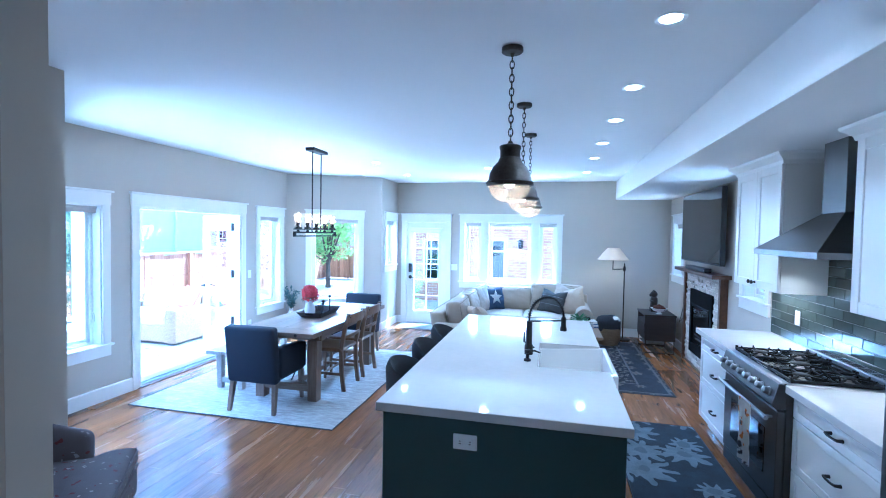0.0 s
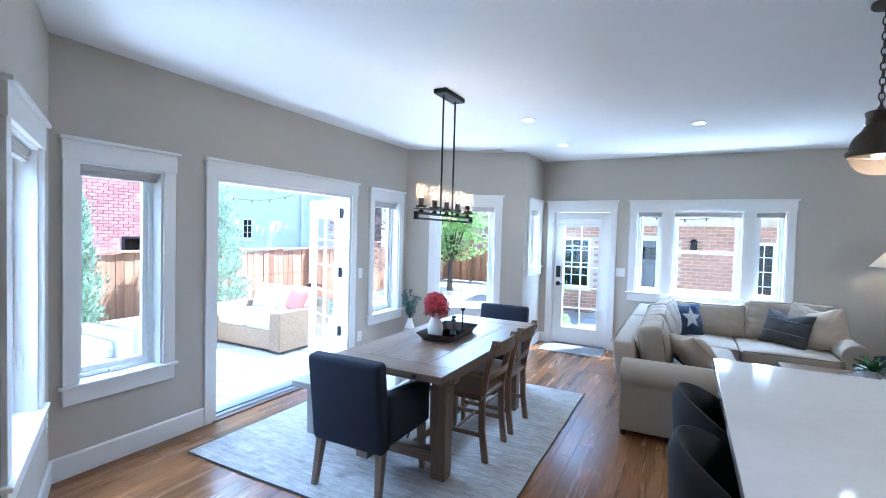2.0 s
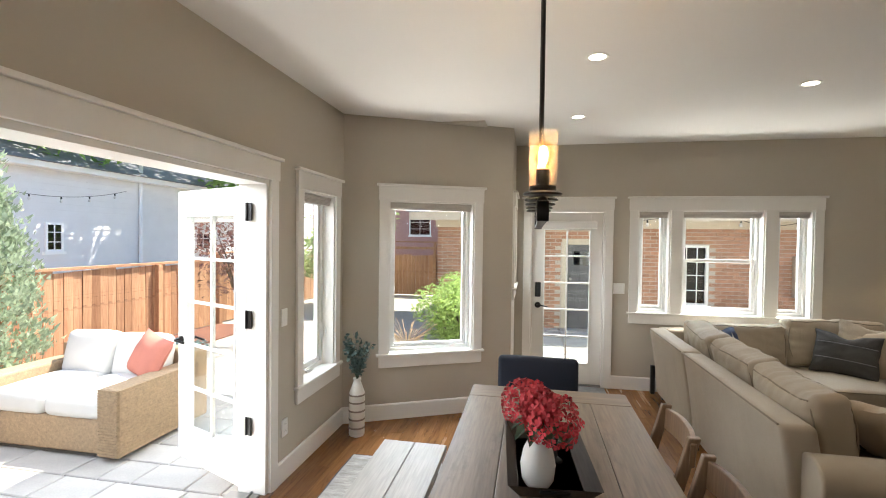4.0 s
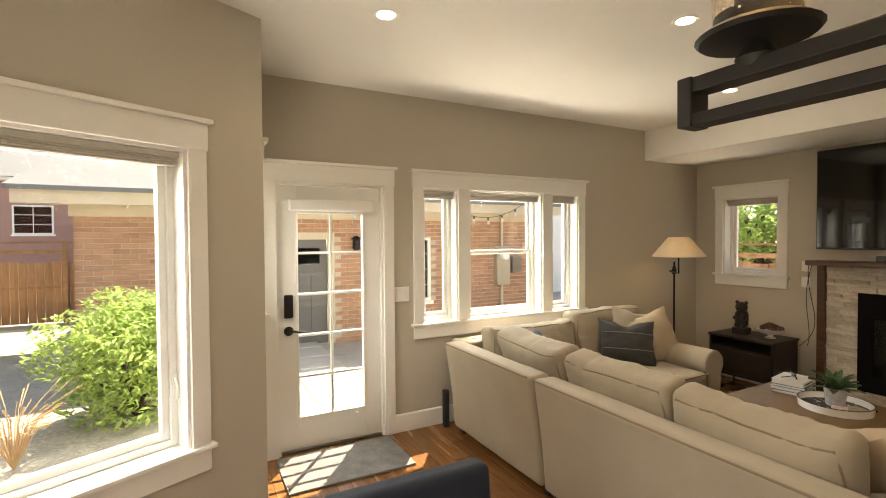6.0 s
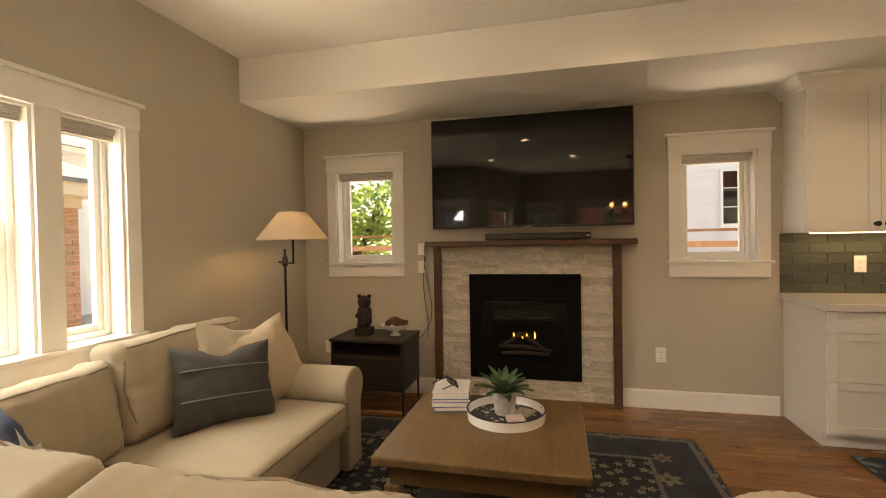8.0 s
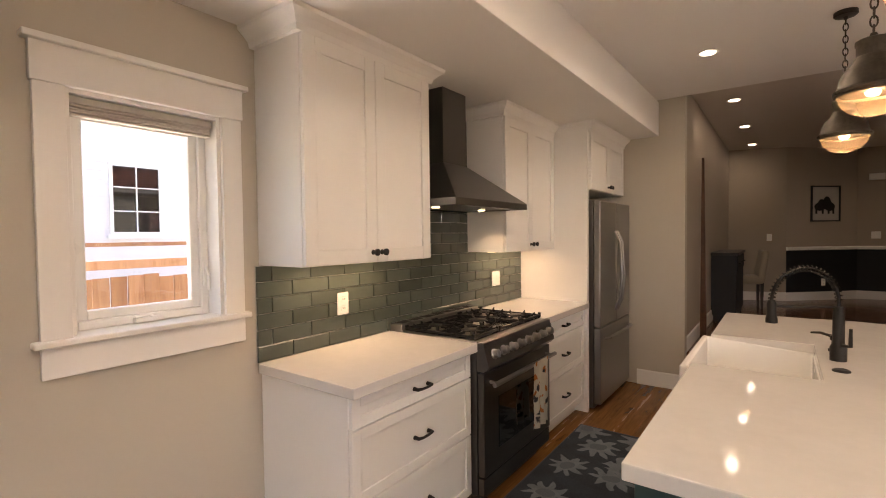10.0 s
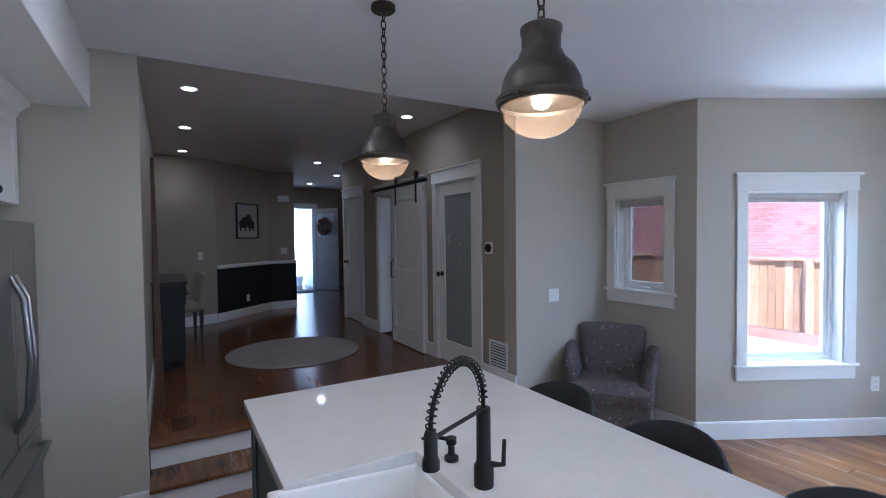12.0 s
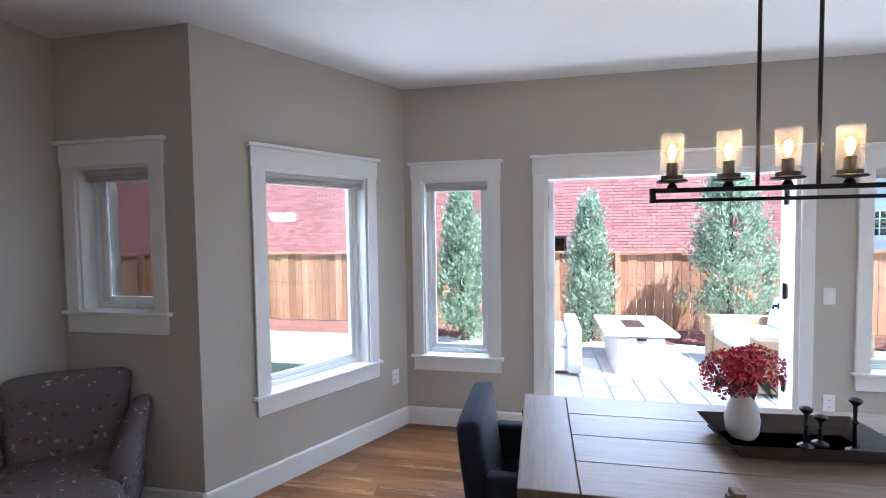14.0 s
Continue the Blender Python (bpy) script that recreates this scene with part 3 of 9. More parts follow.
def window(name, fr, u0, u1, z0, z1, label, **kw):
    th = thing(name, fr.at(0), fr.angle, label, "window", kind="structure")
    casing(th, u0, u1, z1, z0)
    sash_unit(th, u0, u1, z0, z1, **kw)
    return th


F_RIGHT = Frame((1.95, 1.31), (1.95, 8.79))
F_BACK = Frame((1.95, 8.79), (-2.955, 8.79))
F_G = Frame((-2.955, 8.79), (-2.955, 7.93))
F_E = Frame((-2.955, 7.93), (-4.39, 7.21))
F_BAY = Frame((-4.39, 7.21), (-4.39, 3.21))
F_B = Frame((-4.39, 3.21), (-2.96, 2.445))
F_A = Frame((-2.96, 2.445), (-2.96, 1.545))
F_S = Frame((-2.96, 1.545), (-1.87, 1.545))
F_P = Frame((-1.87, 1.545), (-1.87, -2.95))
F_END = Frame((0.775, 1.31), (1.95, 1.31))

Z1, ZL, ZB, ZH, ZW = 1.980, 0.580, 0.598, 1.155, 0.862
uR = lambda y: y - 1.31
uK = lambda x: 1.95 - x
uBay = lambda y: 7.21 - y
uP = lambda y: 1.545 - y
H_WIN, I_WIN = (uR(7.908), uR(8.468)), (uR(5.070), uR(5.592))
TRI = [(uK(0.077), uK(-0.258)), (uK(-0.375), uK(-1.178)), (uK(-1.294), uK(-1.628))]
TRI = [(min(a), max(a)) for a in TRI]
DOOR = (uK(-1.969), uK(-2.776))
FR = (uBay(6.043), uBay(4.318))
C_WIN, D_WIN = (uBay(3.897), uBay(3.360)), (uBay(7.032), uBay(6.468))
E_WIN, B_WIN = (0.393, 1.204), (0.403, 1.218)
A_WIN, G_WIN = (0.272, 0.772), (0.130, 0.630)

wall("wall_east", F_RIGHT, 0, CZ, [(*H_WIN, ZH - 0.022, Z1), (*I_WIN, ZH - 0.022, Z1)], ext=(1.2, T))
wall("wall_north", F_BACK, 0, CZ, [(TRI[0][0], TRI[0][1], ZW - 0.022, Z1), (TRI[1][0], TRI[1][1], ZW - 0.022, Z1), (TRI[2][0], TRI[2][1], ZW - 0.022, Z1), (*DOOR, 0, Z1)], ext=(T, 0))
wall("wall_return_north", F_G, 0, CZ, [(*G_WIN, ZH - 0.022, Z1)])
wall("wall_bay_north", F_E, 0, CZ, [(*E_WIN, ZB - 0.022, Z1)], ext=(0, 0.04))
wall("wall_bay", F_BAY, 0, CZ, [(*FR, 0.0, 1.995), (*C_WIN, ZL - 0.022, Z1), (*D_WIN, ZL - 0.022, Z1)], ext=(0.04, 0.04))
wall("wall_bay_south", F_B, 0, CZ, [(*B_WIN, ZB - 0.022, Z1)], ext=(0.04, 0))
wall("wall_return_south", F_A, 0, CZ, [(*A_WIN, ZH - 0.022, Z1)], ext=(0, 0))
wall("wall_nook", F_S, 0, CZ, ext=(T, -0.002))
PANTRY, BARN, CLOSET = (uP(0.975), uP(0.225)), (uP(-0.10), uP(-1.38)), (uP(-2.06), uP(-2.82))
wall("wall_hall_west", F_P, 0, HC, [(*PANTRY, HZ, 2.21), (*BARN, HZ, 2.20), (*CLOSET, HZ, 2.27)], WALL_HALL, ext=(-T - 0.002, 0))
wall("wall_kitchen_end", F_END, 0, HC, thick=0.11)

# ceilings, beam
bm = bmesh.new()
bx(bm, -3.15, 2.2, 1.37, 9.0, CZ, CZ + 0.12)
bx(bm, -4.6, -3.15, 2.2, 8.2, CZ, CZ + 0.12)
tagged(part("ceiling", bm, CEIL), "smooth white painted ceiling", "ceiling", kind="structure")
tagged(part("ceiling_hall", box(-4.0, 2.2, -7.45, 1.37, HC, HC + 0.12), CEIL_HALL), "white hall ceiling, its paint darkened for shade, slightly raised", "ceiling", kind="structure")
tagged(part("ceiling_edge", box(-2.2, 2.2, 1.37, 1.50, CZ + 0.12, HC + 0.12), CEIL), "plain wall above the kitchen ceiling edge", "wall", kind="structure")
bm = box(1.00, 1.95, 1.31, 8.79, 2.393, CZ - 0.002)
for v in bm.verts:
    if v.co.x < 1.1 and v.co.y > 5:
        v.co.x = 1.05
tagged(part("ceiling_beam", bm, CEIL, bevel=0.004), "long boxed soffit painted like the ceiling", "soffit", kind="structure")

# hall shell
hall_pts = [((-1.87, -2.95), (-3.55, -2.95)), ((-3.55, -2.95), (-3.55, -7.25)), ((-1.41, -7.25), (-1.41, -4.42)), ((-1.41, -4.42), (-0.97, -4.42)),
            ((-0.97, -4.42), (0.0, -3.5)), ((0.0, -3.5), (0.80, -3.25)), ((0.80, -3.25), (0.80, 1.20))]
HALLF = [Frame(a, b) for a, b in hall_pts]
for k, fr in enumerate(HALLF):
    wall("wall_hall", fr, 0, HC, mat=WALL_HALL, ext=(0, -0.122 if k == 2 else 0.0), thick=0.12, label="hall wall in beige paint, darkened for the dim hall")
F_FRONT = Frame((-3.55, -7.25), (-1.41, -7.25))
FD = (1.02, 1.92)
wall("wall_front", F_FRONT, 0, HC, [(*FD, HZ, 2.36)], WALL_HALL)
for fr, u0, u1 in ((HALLF[2], 0.0, HALLF[2].length), (HALLF[3], -0.02, HALLF[3].length), (HALLF[4], 0, HALLF[4].length)):
    ob = part("wainscot", box(u0, u1, 0.001, 0.012, HZ, 1.16), NAVY)
    ob.matrix_basis = fr.m
    tagged(ob, "black painted lower wall panel", "wainscot", kind="structure")
    ob = part("chair_rail", prism([(0.0, 1.16), (0.03, 1.165), (0.035, 1.20), (0.015, 1.215), (0.0, 1.22)], u0, u1), TRIM)
    ob.matrix_basis = fr.m
    tagged(ob, "white moulded chair rail", "trim", kind="structure")
    baseboard(fr, u0, u1, HZ)
baseboard(HALLF[5], 0, HALLF[5].length, HZ)
baseboard(HALLF[6], 0, HALLF[6].length, HZ)

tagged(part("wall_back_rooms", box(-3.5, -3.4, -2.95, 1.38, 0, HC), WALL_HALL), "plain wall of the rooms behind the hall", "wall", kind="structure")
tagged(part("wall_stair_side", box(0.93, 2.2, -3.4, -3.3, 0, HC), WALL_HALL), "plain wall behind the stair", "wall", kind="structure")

# eaves
EAVE = plain("eave_paint", (0.60, 0.56, 0.48), 0.7, var=0.05)
tagged(part("eaves", box(-3.2, 2.11, 8.955, 9.40, 2.62, 2.76), EAVE, bevel=0.005), "painted eaves over the back wall", "eaves", kind="structure")
# unseen overhang, added to keep the sun out of the side windows
tagged(part("eaves_east", box(2.115, 2.75, 1.2, 9.4, 2.62, 2.76), EAVE, bevel=0.005), "unseen painted eaves added over the side wall to block sun", "eaves", kind="structure")
# unseen bay overhang, made deep so no sun patch falls below the angled window
tagged(part("eaves_bay", box(-5.35, -4.55, 1.6, 9.4, 2.70, 2.86), EAVE, bevel=0.005), "unseen painted eaves over the bay, deepened to block sun", "eaves", kind="structure")
tagged(part("eaves_corner", box(-4.55, -3.2, 7.6, 9.4, 2.70, 2.86), EAVE, bevel=0.005), "unseen painted eaves over the bay corner, added to block sun", "eaves", kind="structure")

# floors
bm = bmesh.new()
bx(bm, -3.15, 2.2, 1.30, 9.0, -0.14, -0.014)
bx(bm, -4.6, -3.15, 2.2, 8.2, -0.14, -0.014)
bx(bm, -4.6, -1.87, 1.30, 2.3, -0.14, -0.014)
floor_ob = tagged(part("floor", bm, OAK_J), "warm oak plank floor with a satin finish", "floor", kind="structure")
hall_floor = tagged(part("floor_hall", box(-4.0, 2.2, -7.45, 1.055, -0.14, HZ - 0.014), CHERRY), "reddish brown plank floor of the raised hall", "floor", kind="structure")
steps = thing("steps", (0, 0, 0), 0, "two wooden steps with white risers up to the hall", "steps", kind="structure")
part("riser", box(-1.87, 0.775, 1.30, 1.325, -0.012, 0.125), TRIM, steps)
part("tread", box(-1.87, 0.775, 1.05, 1.355, 0.125, 0.155), OAK, steps, bevel=0.008)
part("riser", box(-1.87, 0.775, 1.03, 1.056, 0.155, 0.290), TRIM, steps)
part("tread", box(-1.87, 0.775, 0.90, 1.085, 0.292, HZ + 0.002), CHERRY, steps, bevel=0.008)

# windows
window("window_1", F_RIGHT, *H_WIN, ZH, Z1, "small white-trimmed casement window beside the fireplace", lock=-1)
window("window_2", F_RIGHT, *I_WIN, ZH, Z1, "small white-trimmed casement window beside the fireplace", lock=-1)
window("window_3", F_G, *G_WIN, ZH, Z1, "small white-trimmed casement window near the back door")
w4 = window("window_4", F_A, *A_WIN, ZH, Z1, "small white-trimmed casement window above the armchair", lock=0)
scr, nd_, lk_, bs_ = mat_base("insect_screen")
nd_.remove(bs_)
tr_, df_, mx_ = nd_.new("ShaderNodeBsdfTransparent"), nd_.new("ShaderNodeBsdfDiffuse"), nd_.new("ShaderNodeMixShader")
df_.inputs["Color"].default_value, mx_.inputs[0].default_value = (0.03, 0.03, 0.032, 1), 0.62
lk_.new(tr_.outputs[0], mx_.inputs[1])
lk_.new(df_.outputs[0], mx_.inputs[2])
lk_.new(mx_.outputs[0], nd_["Material Output"].inputs["Surface"])
part("insect_screen", box(A_WIN[0] + 0.079, A_WIN[1] - 0.079, -0.1265, -0.1255, ZH + 0.067, Z1 - 0.079), scr, w4, "fine dark insect screen")
window("window_5", F_BAY, *C_WIN, ZL, Z1, "narrow tall white-trimmed casement window", lock=-1)
window("window_6", F_BAY, *D_WIN, ZL, Z1, "narrow tall white-trimmed casement window", lock=-1)
window("window_7", F_E, *E_WIN, ZB, Z1, "large white-trimmed window in the angled bay wall", crank=False, lock=-1)
window("window_8", F_B, *B_WIN, ZB, Z1, "large white-trimmed window in the angled bay wall", crank=False, lock=-1)
tri = thing("window_9", F_BACK.at(0), F_BACK.angle, "white triple window with a double-hung middle sash", "window", kind="structure")
casing(tri, TRI[0][0], TRI[2][1], Z1, ZW)
for a, b in ((TRI[0][1], TRI[1][0]), (TRI[1][1], TRI[2][0])):
    part("mullion_casing", box(a, b, 0, 0.020, ZW, Z1), TRIM, tri, bevel=0.002)
sash_unit(tri, *TRI[0], ZW, Z1, crank=False, lock=1)
sash_unit(tri, *TRI[1], ZW, Z1, hung=True, crank=False, lock=1)
sash_unit(tri, *TRI[2], ZW, Z1, crank=False, lock=1)


def glazed_leaf(th, w, h, rows, cols, stile, top, bottom, t=0.044, bar=0.018, both=True):
    """A door leaf with muntins; hinge edge at u=0, faces v=0 and -t."""
    bm = bmesh.new()
    bx(bm, 0, stile, -t, 0, 0, h)
    bx(bm, w - stile, w, -t, 0, 0, h)
    bx(bm, stile, w - stile, -t, 0, 0, bottom)
    bx(bm, stile, w - stile, -t, 0, h - top, h)
    part("leaf", bm, TRIM, th, bevel=0.003)
    gw, gh = w - 2 * stile, h - top - bottom
    bm = ring(stile, w - stile, bottom, h - top, 0.012, -t - 0.006, 0.006)
    for k in range(1, cols):
        u = stile + gw * k / cols
        bx(bm, u - bar / 2, u + bar / 2, -t + 0.008, -0.008, bottom, h - top)
    for k in range(1, rows):
        z = bottom + gh * k / rows
        bx(bm, stile, w - stile, -t + 0.009, -0.009, z - bar / 2, z + bar / 2)
    part("muntins", bm, VINYL, th, bevel=0.002)
    g = part("pane", box(stile, w - stile, -t / 2 - 0.002, -t / 2 + 0.002, bottom, h - top), GLASS, th)
    g.visible_shadow = False


def hinge(th, u, v, z):
    bm = box(u - 0.004, u + 0.030, v, v + 0.003, z - 0.05, z + 0.05)
    tube([(u, v + 0.006, z - 0.053), (u, v + 0.006, z + 0.053)], 0.007, 8, bm)
    part("hinge", bm, BLACK, th)


# back door
door = thing("door_1", F_BACK.at(0), F_BACK.angle, "white glazed back door with ten panes, closed", "door", kind="structure")
casing(door, *DOOR, Z1)
bm = bmesh.new()
bx(bm, DOOR[0], DOOR[0] + 0.018, -T, 0, 0, Z1)
bx(bm, DOOR[1] - 0.018, DOOR[1], -T, 0, 0, Z1)
bx(bm, DOOR[0] + 0.018, DOOR[1] - 0.018, -T, 0, Z1 - 0.018, Z1)
part("jamb", bm, TRIM, door)
part("threshold", box(DOOR[0] + 0.018, DOOR[1] - 0.018, -T - 0.04, -0.02, -0.012, 0.014), STEEL, door, bevel=0.004)
leaf = thing("door_leaf", (DOOR[0] + 0.020, -0.035, 0.016), 0)
leaf.parent = door
glazed_leaf(leaf, DOOR[1] - DOOR[0] - 0.040, Z1 - 0.040, 5, 2, 0.125, 0.19, 0.225)
LW = DOOR[1] - DOOR[0] - 0.040
part("roller_blind_box", box(0.070, LW - 0.070, 0.0, 0.085, Z1 - 0.225, Z1 - 0.145), VINYL, leaf, "white raised roller blind cassette", bevel=0.01)
bm = softbox(0.032, 0.011, 0.085, 0.011, 3, m=pose(LW - 0.065, 0.012, 1.06))
part("keypad_lock", bm, BLACKPLASTIC, leaf, "black keypad deadbolt", smooth=True)
bm = lathe([(0.034, 0.0), (0.034, 0.008), (0.012, 0.014), (0.010, 0.05)], 20, m=pose(LW - 0.065, 0.0, 0.88, -90, 0, 0))
tube([(LW - 0.065, 0.048, 0.88), (LW - 0.10, 0.052, 0.882), (LW - 0.16, 0.045, 0.872), (LW - 0.175, 0.046, 0.865)], [0.011, 0.009, 0.007, 0.006], 8, bm)
part("lever_handle", bm, BLACK, leaf, "black lever handle", smooth=True)
for uu in (0.20, LW - 0.20):
    part("blind_bracket", box(uu - 0.012, uu + 0.012, 0, 0.02, 0.17, 0.20), VINYL, leaf)

# French doors
fdoor = thing("door_2", F_BAY.at(0), F_BAY.angle, "white French doors folded open onto the patio", "door", kind="structure")
casing(fdoor, *FR, 1.995)
bm = bmesh.new()
bx(bm, FR[0], FR[0] + 0.030, -0.19, 0, 0, 1.995)
bx(bm, FR[1] - 0.030, FR[1], -0.19, 0, 0, 1.995)
bx(bm, FR[0] + 0.030, FR[1] - 0.030, -0.19, 0, 1.965, 1.995)
part("jamb", bm, TRIM, fdoor)
bm = box(FR[0] + 0.03, FR[1] - 0.03, -0.24, -0.035, -0.012, 0.016)
bx(bm, FR[0] + 0.03, FR[1] - 0.03, -0.10, -0.085, 0.016, 0.028)
part("threshold", bm, STEEL, fdoor, "grey metal sill", bevel=0.003)
part("wood_sill", box(FR[0] - 0.02, FR[1] + 0.02, -0.034, 0.03, -0.012, 0.010), MANTEL, fdoor, bevel=0.003)
FW = (FR[1] - FR[0] - 0.06) / 2 - 0.003
for side, spin in ((0, -113), (1, 172)):
    lf = thing("door_leaf", (FR[0] + 0.032 if side == 0 else FR[1] - 0.032, -0.135, 0.03), spin if side == 0 else 180 - (180 - spin))
    lf.parent = fdoor
    if side == 1:
        lf.matrix_basis = pose(FR[1] - 0.032, -0.165, 0.03, 0, 0, -92)
    glazed_leaf(lf, FW, 1.925, 5, 2, 0.115, 0.17, 0.215)
    if side == 0:
        part("roller_blind_box", box(0.09, FW - 0.09, -0.105, -0.044, 1.705, 1.785), VINYL, lf, "white raised roller blind cassette", bevel=0.01)
        for zz in (0.41, 1.085, 1.762):
            bm = box(-0.045, 0.035, -0.010, -0.002, zz - 0.055, zz + 0.055)
            tube([(-0.002, 0.0, zz - 0.057), (-0.002, 0.0, zz + 0.057)], 0.009, 8, bm)
            part("hinge", bm, BLACK, lf)
        for vv in (-0.05, 0.006):
            bm = lathe([(0.026, 0.0), (0.026, 0.010), (0.010, 0.014), (0.010, 0.05)], 16, m=pose(FW - 0.06, vv, 0.86, 90 if vv < 0 else -90, 0, 0))
            tube([(FW - 0.06, vv * 1 + (-0.045 if vv < 0 else 0.045), 0.86), (FW - 0.17, vv + (-0.045 if vv < 0 else 0.045), 0.855)], 0.008, 8, bm)
            part("lever_handle", bm, BLACK, lf, smooth=True)
        part("deadbolt", lathe([(0.024, 0), (0.024, 0.012), (0.010, 0.02)], 16, m=pose(FW - 0.06, -0.046, 1.00, 90, 0, 0)), BLACK, lf)
for zz in (0.44, 1.12, 1.80):
    part("hinge_plate", box(FR[1] - 0.034, FR[1] - 0.030, -0.17, -0.10, zz - 0.05, zz + 0.05), BLACK, fdoor)

# baseboards
for fr, spans in ((F_RIGHT, ((uR(4.93), uR(6.028)), (uR(7.542), F_RIGHT.length))), (F_BACK, ((0.016, DOOR[0] - 0.085), (DOOR[1] + 0.085, F_BACK.length - 0.016))),
                  (F_G, ((0, F_G.length),)), (F_E, ((0.0, F_E.length),)), (F_BAY, ((0, FR[0] - 0.085), (FR[1] + 0.085, F_BAY.length))),
                  (F_B, ((0, F_B.length),)), (F_A, ((0, F_A.length - 0.016),)), (F_S, ((0, F_S.length + 0.0),)), (F_END, ((-0.01, 0.42),))):
    for a, b in spans:
        baseboard(fr, a, b)
for a, b in ((0.0, PANTRY[0] - 0.085), (PANTRY[1] + 0.085, BARN[0] - 0.085), (BARN[1] + 0.085, CLOSET[0] - 0.085)):
    baseboard(F_P, a, b, HZ)

# ---- recessed ceiling lights ----
CANLENS = glow("downlight_lens", (1.0, 0.90, 0.76), 8)


def can(x, y, z, watts=0.0, spot=150):
    th = thing("downlight", (x, y, z), 0, "round white recessed ceiling light, lit", "downlight", "ceiling downlights")
    part("trim_ring", lathe([(0.046, -0.003), (0.062, -0.006), (0.068, -0.001), (0.046, -0.0005)], 32, open_ends=True), VINYL, th, smooth=True)
    part("lens", lathe([(0.002, -0.0025), (0.047, -0.0025), (0.047, -0.001), (0.002, -0.001)], 32), CANLENS, th)
    if watts:
        lamp("downlight_beam", "SPOT", (x, y, z - 0.012), watts, SOFTWHITE, 0.06, spot)


for y in (2.40, 3.38, 4.26, 5.25, 6.20, 7.53):
    can(0.47, y, CZ, 3.4)
for x, y in ((-2.41, 6.24), (-2.39, 7.59), (-0.945, 6.93)):
    can(x, y, CZ, 4)
for x, y in ((0.47, 0.28), (0.46, -1.26), (0.45, -2.85), (-1.48, 0.30), (-1.49, -3.05), (-2.26, -4.49), (-2.18, -6.2)):
    can(x, y, HC, 1.15)


def sky_panel(fr, u0, u1, watts, z=2.32, out=0.55, size=0.8):
    """Sky light that falls through an opening, from just outside and above its head."""
    d = bpy.data.lights.new("sky_light", "AREA")
    d.shape, d.size, d.size_y, d.energy, d.color = "RECTANGLE", u1 - u0, size, watts, (0.82, 0.91, 1.0)
    o = new("sky_light", d)
    uc = (u0 + u1) / 2
    o.matrix_world = look(fr.at(uc, -out, z), fr.at(uc, 1.2, 0.2))


def bounce_panel(fr, u0, u1, watts, sill):
    """Light thrown up by the sunlit ground, from just under a window's sill outside."""
    d = bpy.data.lights.new("ground_light", "AREA")
    d.shape, d.size, d.size_y, d.energy, d.color = "RECTANGLE", u1 - u0, 0.5, watts, (1.0, 0.97, 0.92)
    o = new("ground_light", d)
    uc = (u0 + u1) / 2
    o.matrix_world = look(fr.at(uc, -0.60, sill - 0.45), fr.at(uc, 2.6, 2.7))


sky_panel(F_BAY, *FR, 44, 2.6, 1.8, 1.2)
sky_panel(F_BAY, *C_WIN, 12)
sky_panel(F_BAY, *D_WIN, 12)
sky_panel(F_E, *E_WIN, 32, 2.05, 0.6)
sky_panel(F_B, *B_WIN, 18)
sky_panel(F_BACK, TRI[0][0], TRI[2][1], 42, 2.1, 0.6)
sky_panel(F_BACK, *DOOR, 18)
bounce_panel(F_BACK, TRI[0][0], TRI[2][1], 26, ZW)
bounce_panel(F_E, *E_WIN, 12, ZB)
bounce_panel(F_B, *B_WIN, 8, ZB)
bounce_panel(F_BAY, *C_WIN, 4, ZL)
bounce_panel(F_BAY, *D_WIN, 6, ZL)
bounce_panel(F_BAY, *FR, 10, 0.35)
bounce_panel(F_RIGHT, *H_WIN, 5, ZH)
bounce_panel(F_RIGHT, *I_WIN, 5, ZH)

# ---- kitchen ----
QUARTZ = plain("white_quartz", (0.64, 0.625, 0.605), 0.06, var=0.04, scale=4, grain=22, relief=0.0, rvar=0.02)
CERAMIC = plain("white_fireclay", (0.83, 0.82, 0.80), 0.12, var=0.01, relief=0.0)
TILE = plain("grey_green_glass_tile", (0.080, 0.098, 0.084), 0.13, var=0.10, scale=4, grain=30, relief=0.02, spread=0.30)
GROUT = plain("grey_grout", (0.40, 0.40, 0.37), 0.9, var=0.05)
CTOP = 0.915


def shaker(name, parent, mat, x, y0, y1, z0, z1, rail=0.060, t=0.020, sink=0.009, face=-1):
    """A framed front facing -x (or +x): a sunk middle panel with stiles and rails of its own."""
    def slab(a, b, c, d, lo, hi):
        u0, u1 = sorted((face * a, face * b))
        return box(x + u0, x + u1, lo, hi, c, d)
    th = part(name, slab(0.0, t - sink, z0 + rail, z1 - rail, y0 + rail, y1 - rail), mat, parent)
    part("stile", slab(0.0, t, z0, z1, y0, y0 + rail), mat, th, bevel=0.0025)
    part("stile", slab(0.0, t, z0, z1, y1 - rail, y1), mat, th, bevel=0.0025)
    part("rail", slab(0.0, t - 0.0006, z0, z0 + rail, y0 + rail, y1 - rail), mat, th, bevel=0.0025)
    part("rail", slab(0.0, t - 0.0006, z1 - rail, z1, y0 + rail, y1 - rail), mat, th, bevel=0.0025)
    return th


def pull(parent, x, y, z):
    bm = tube([(x, y - 0.048, z), (x - 0.026, y - 0.048, z), (x - 0.030, y - 0.02, z - 0.002), (x - 0.030, y + 0.02, z - 0.002), (x - 0.026, y + 0.048, z), (x, y + 0.048, z)], [0.010, 0.008, 0.006, 0.006, 0.008, 0.010], 8)
    part("handle", bm, BLACK, parent, "black metal pull", smooth=True)


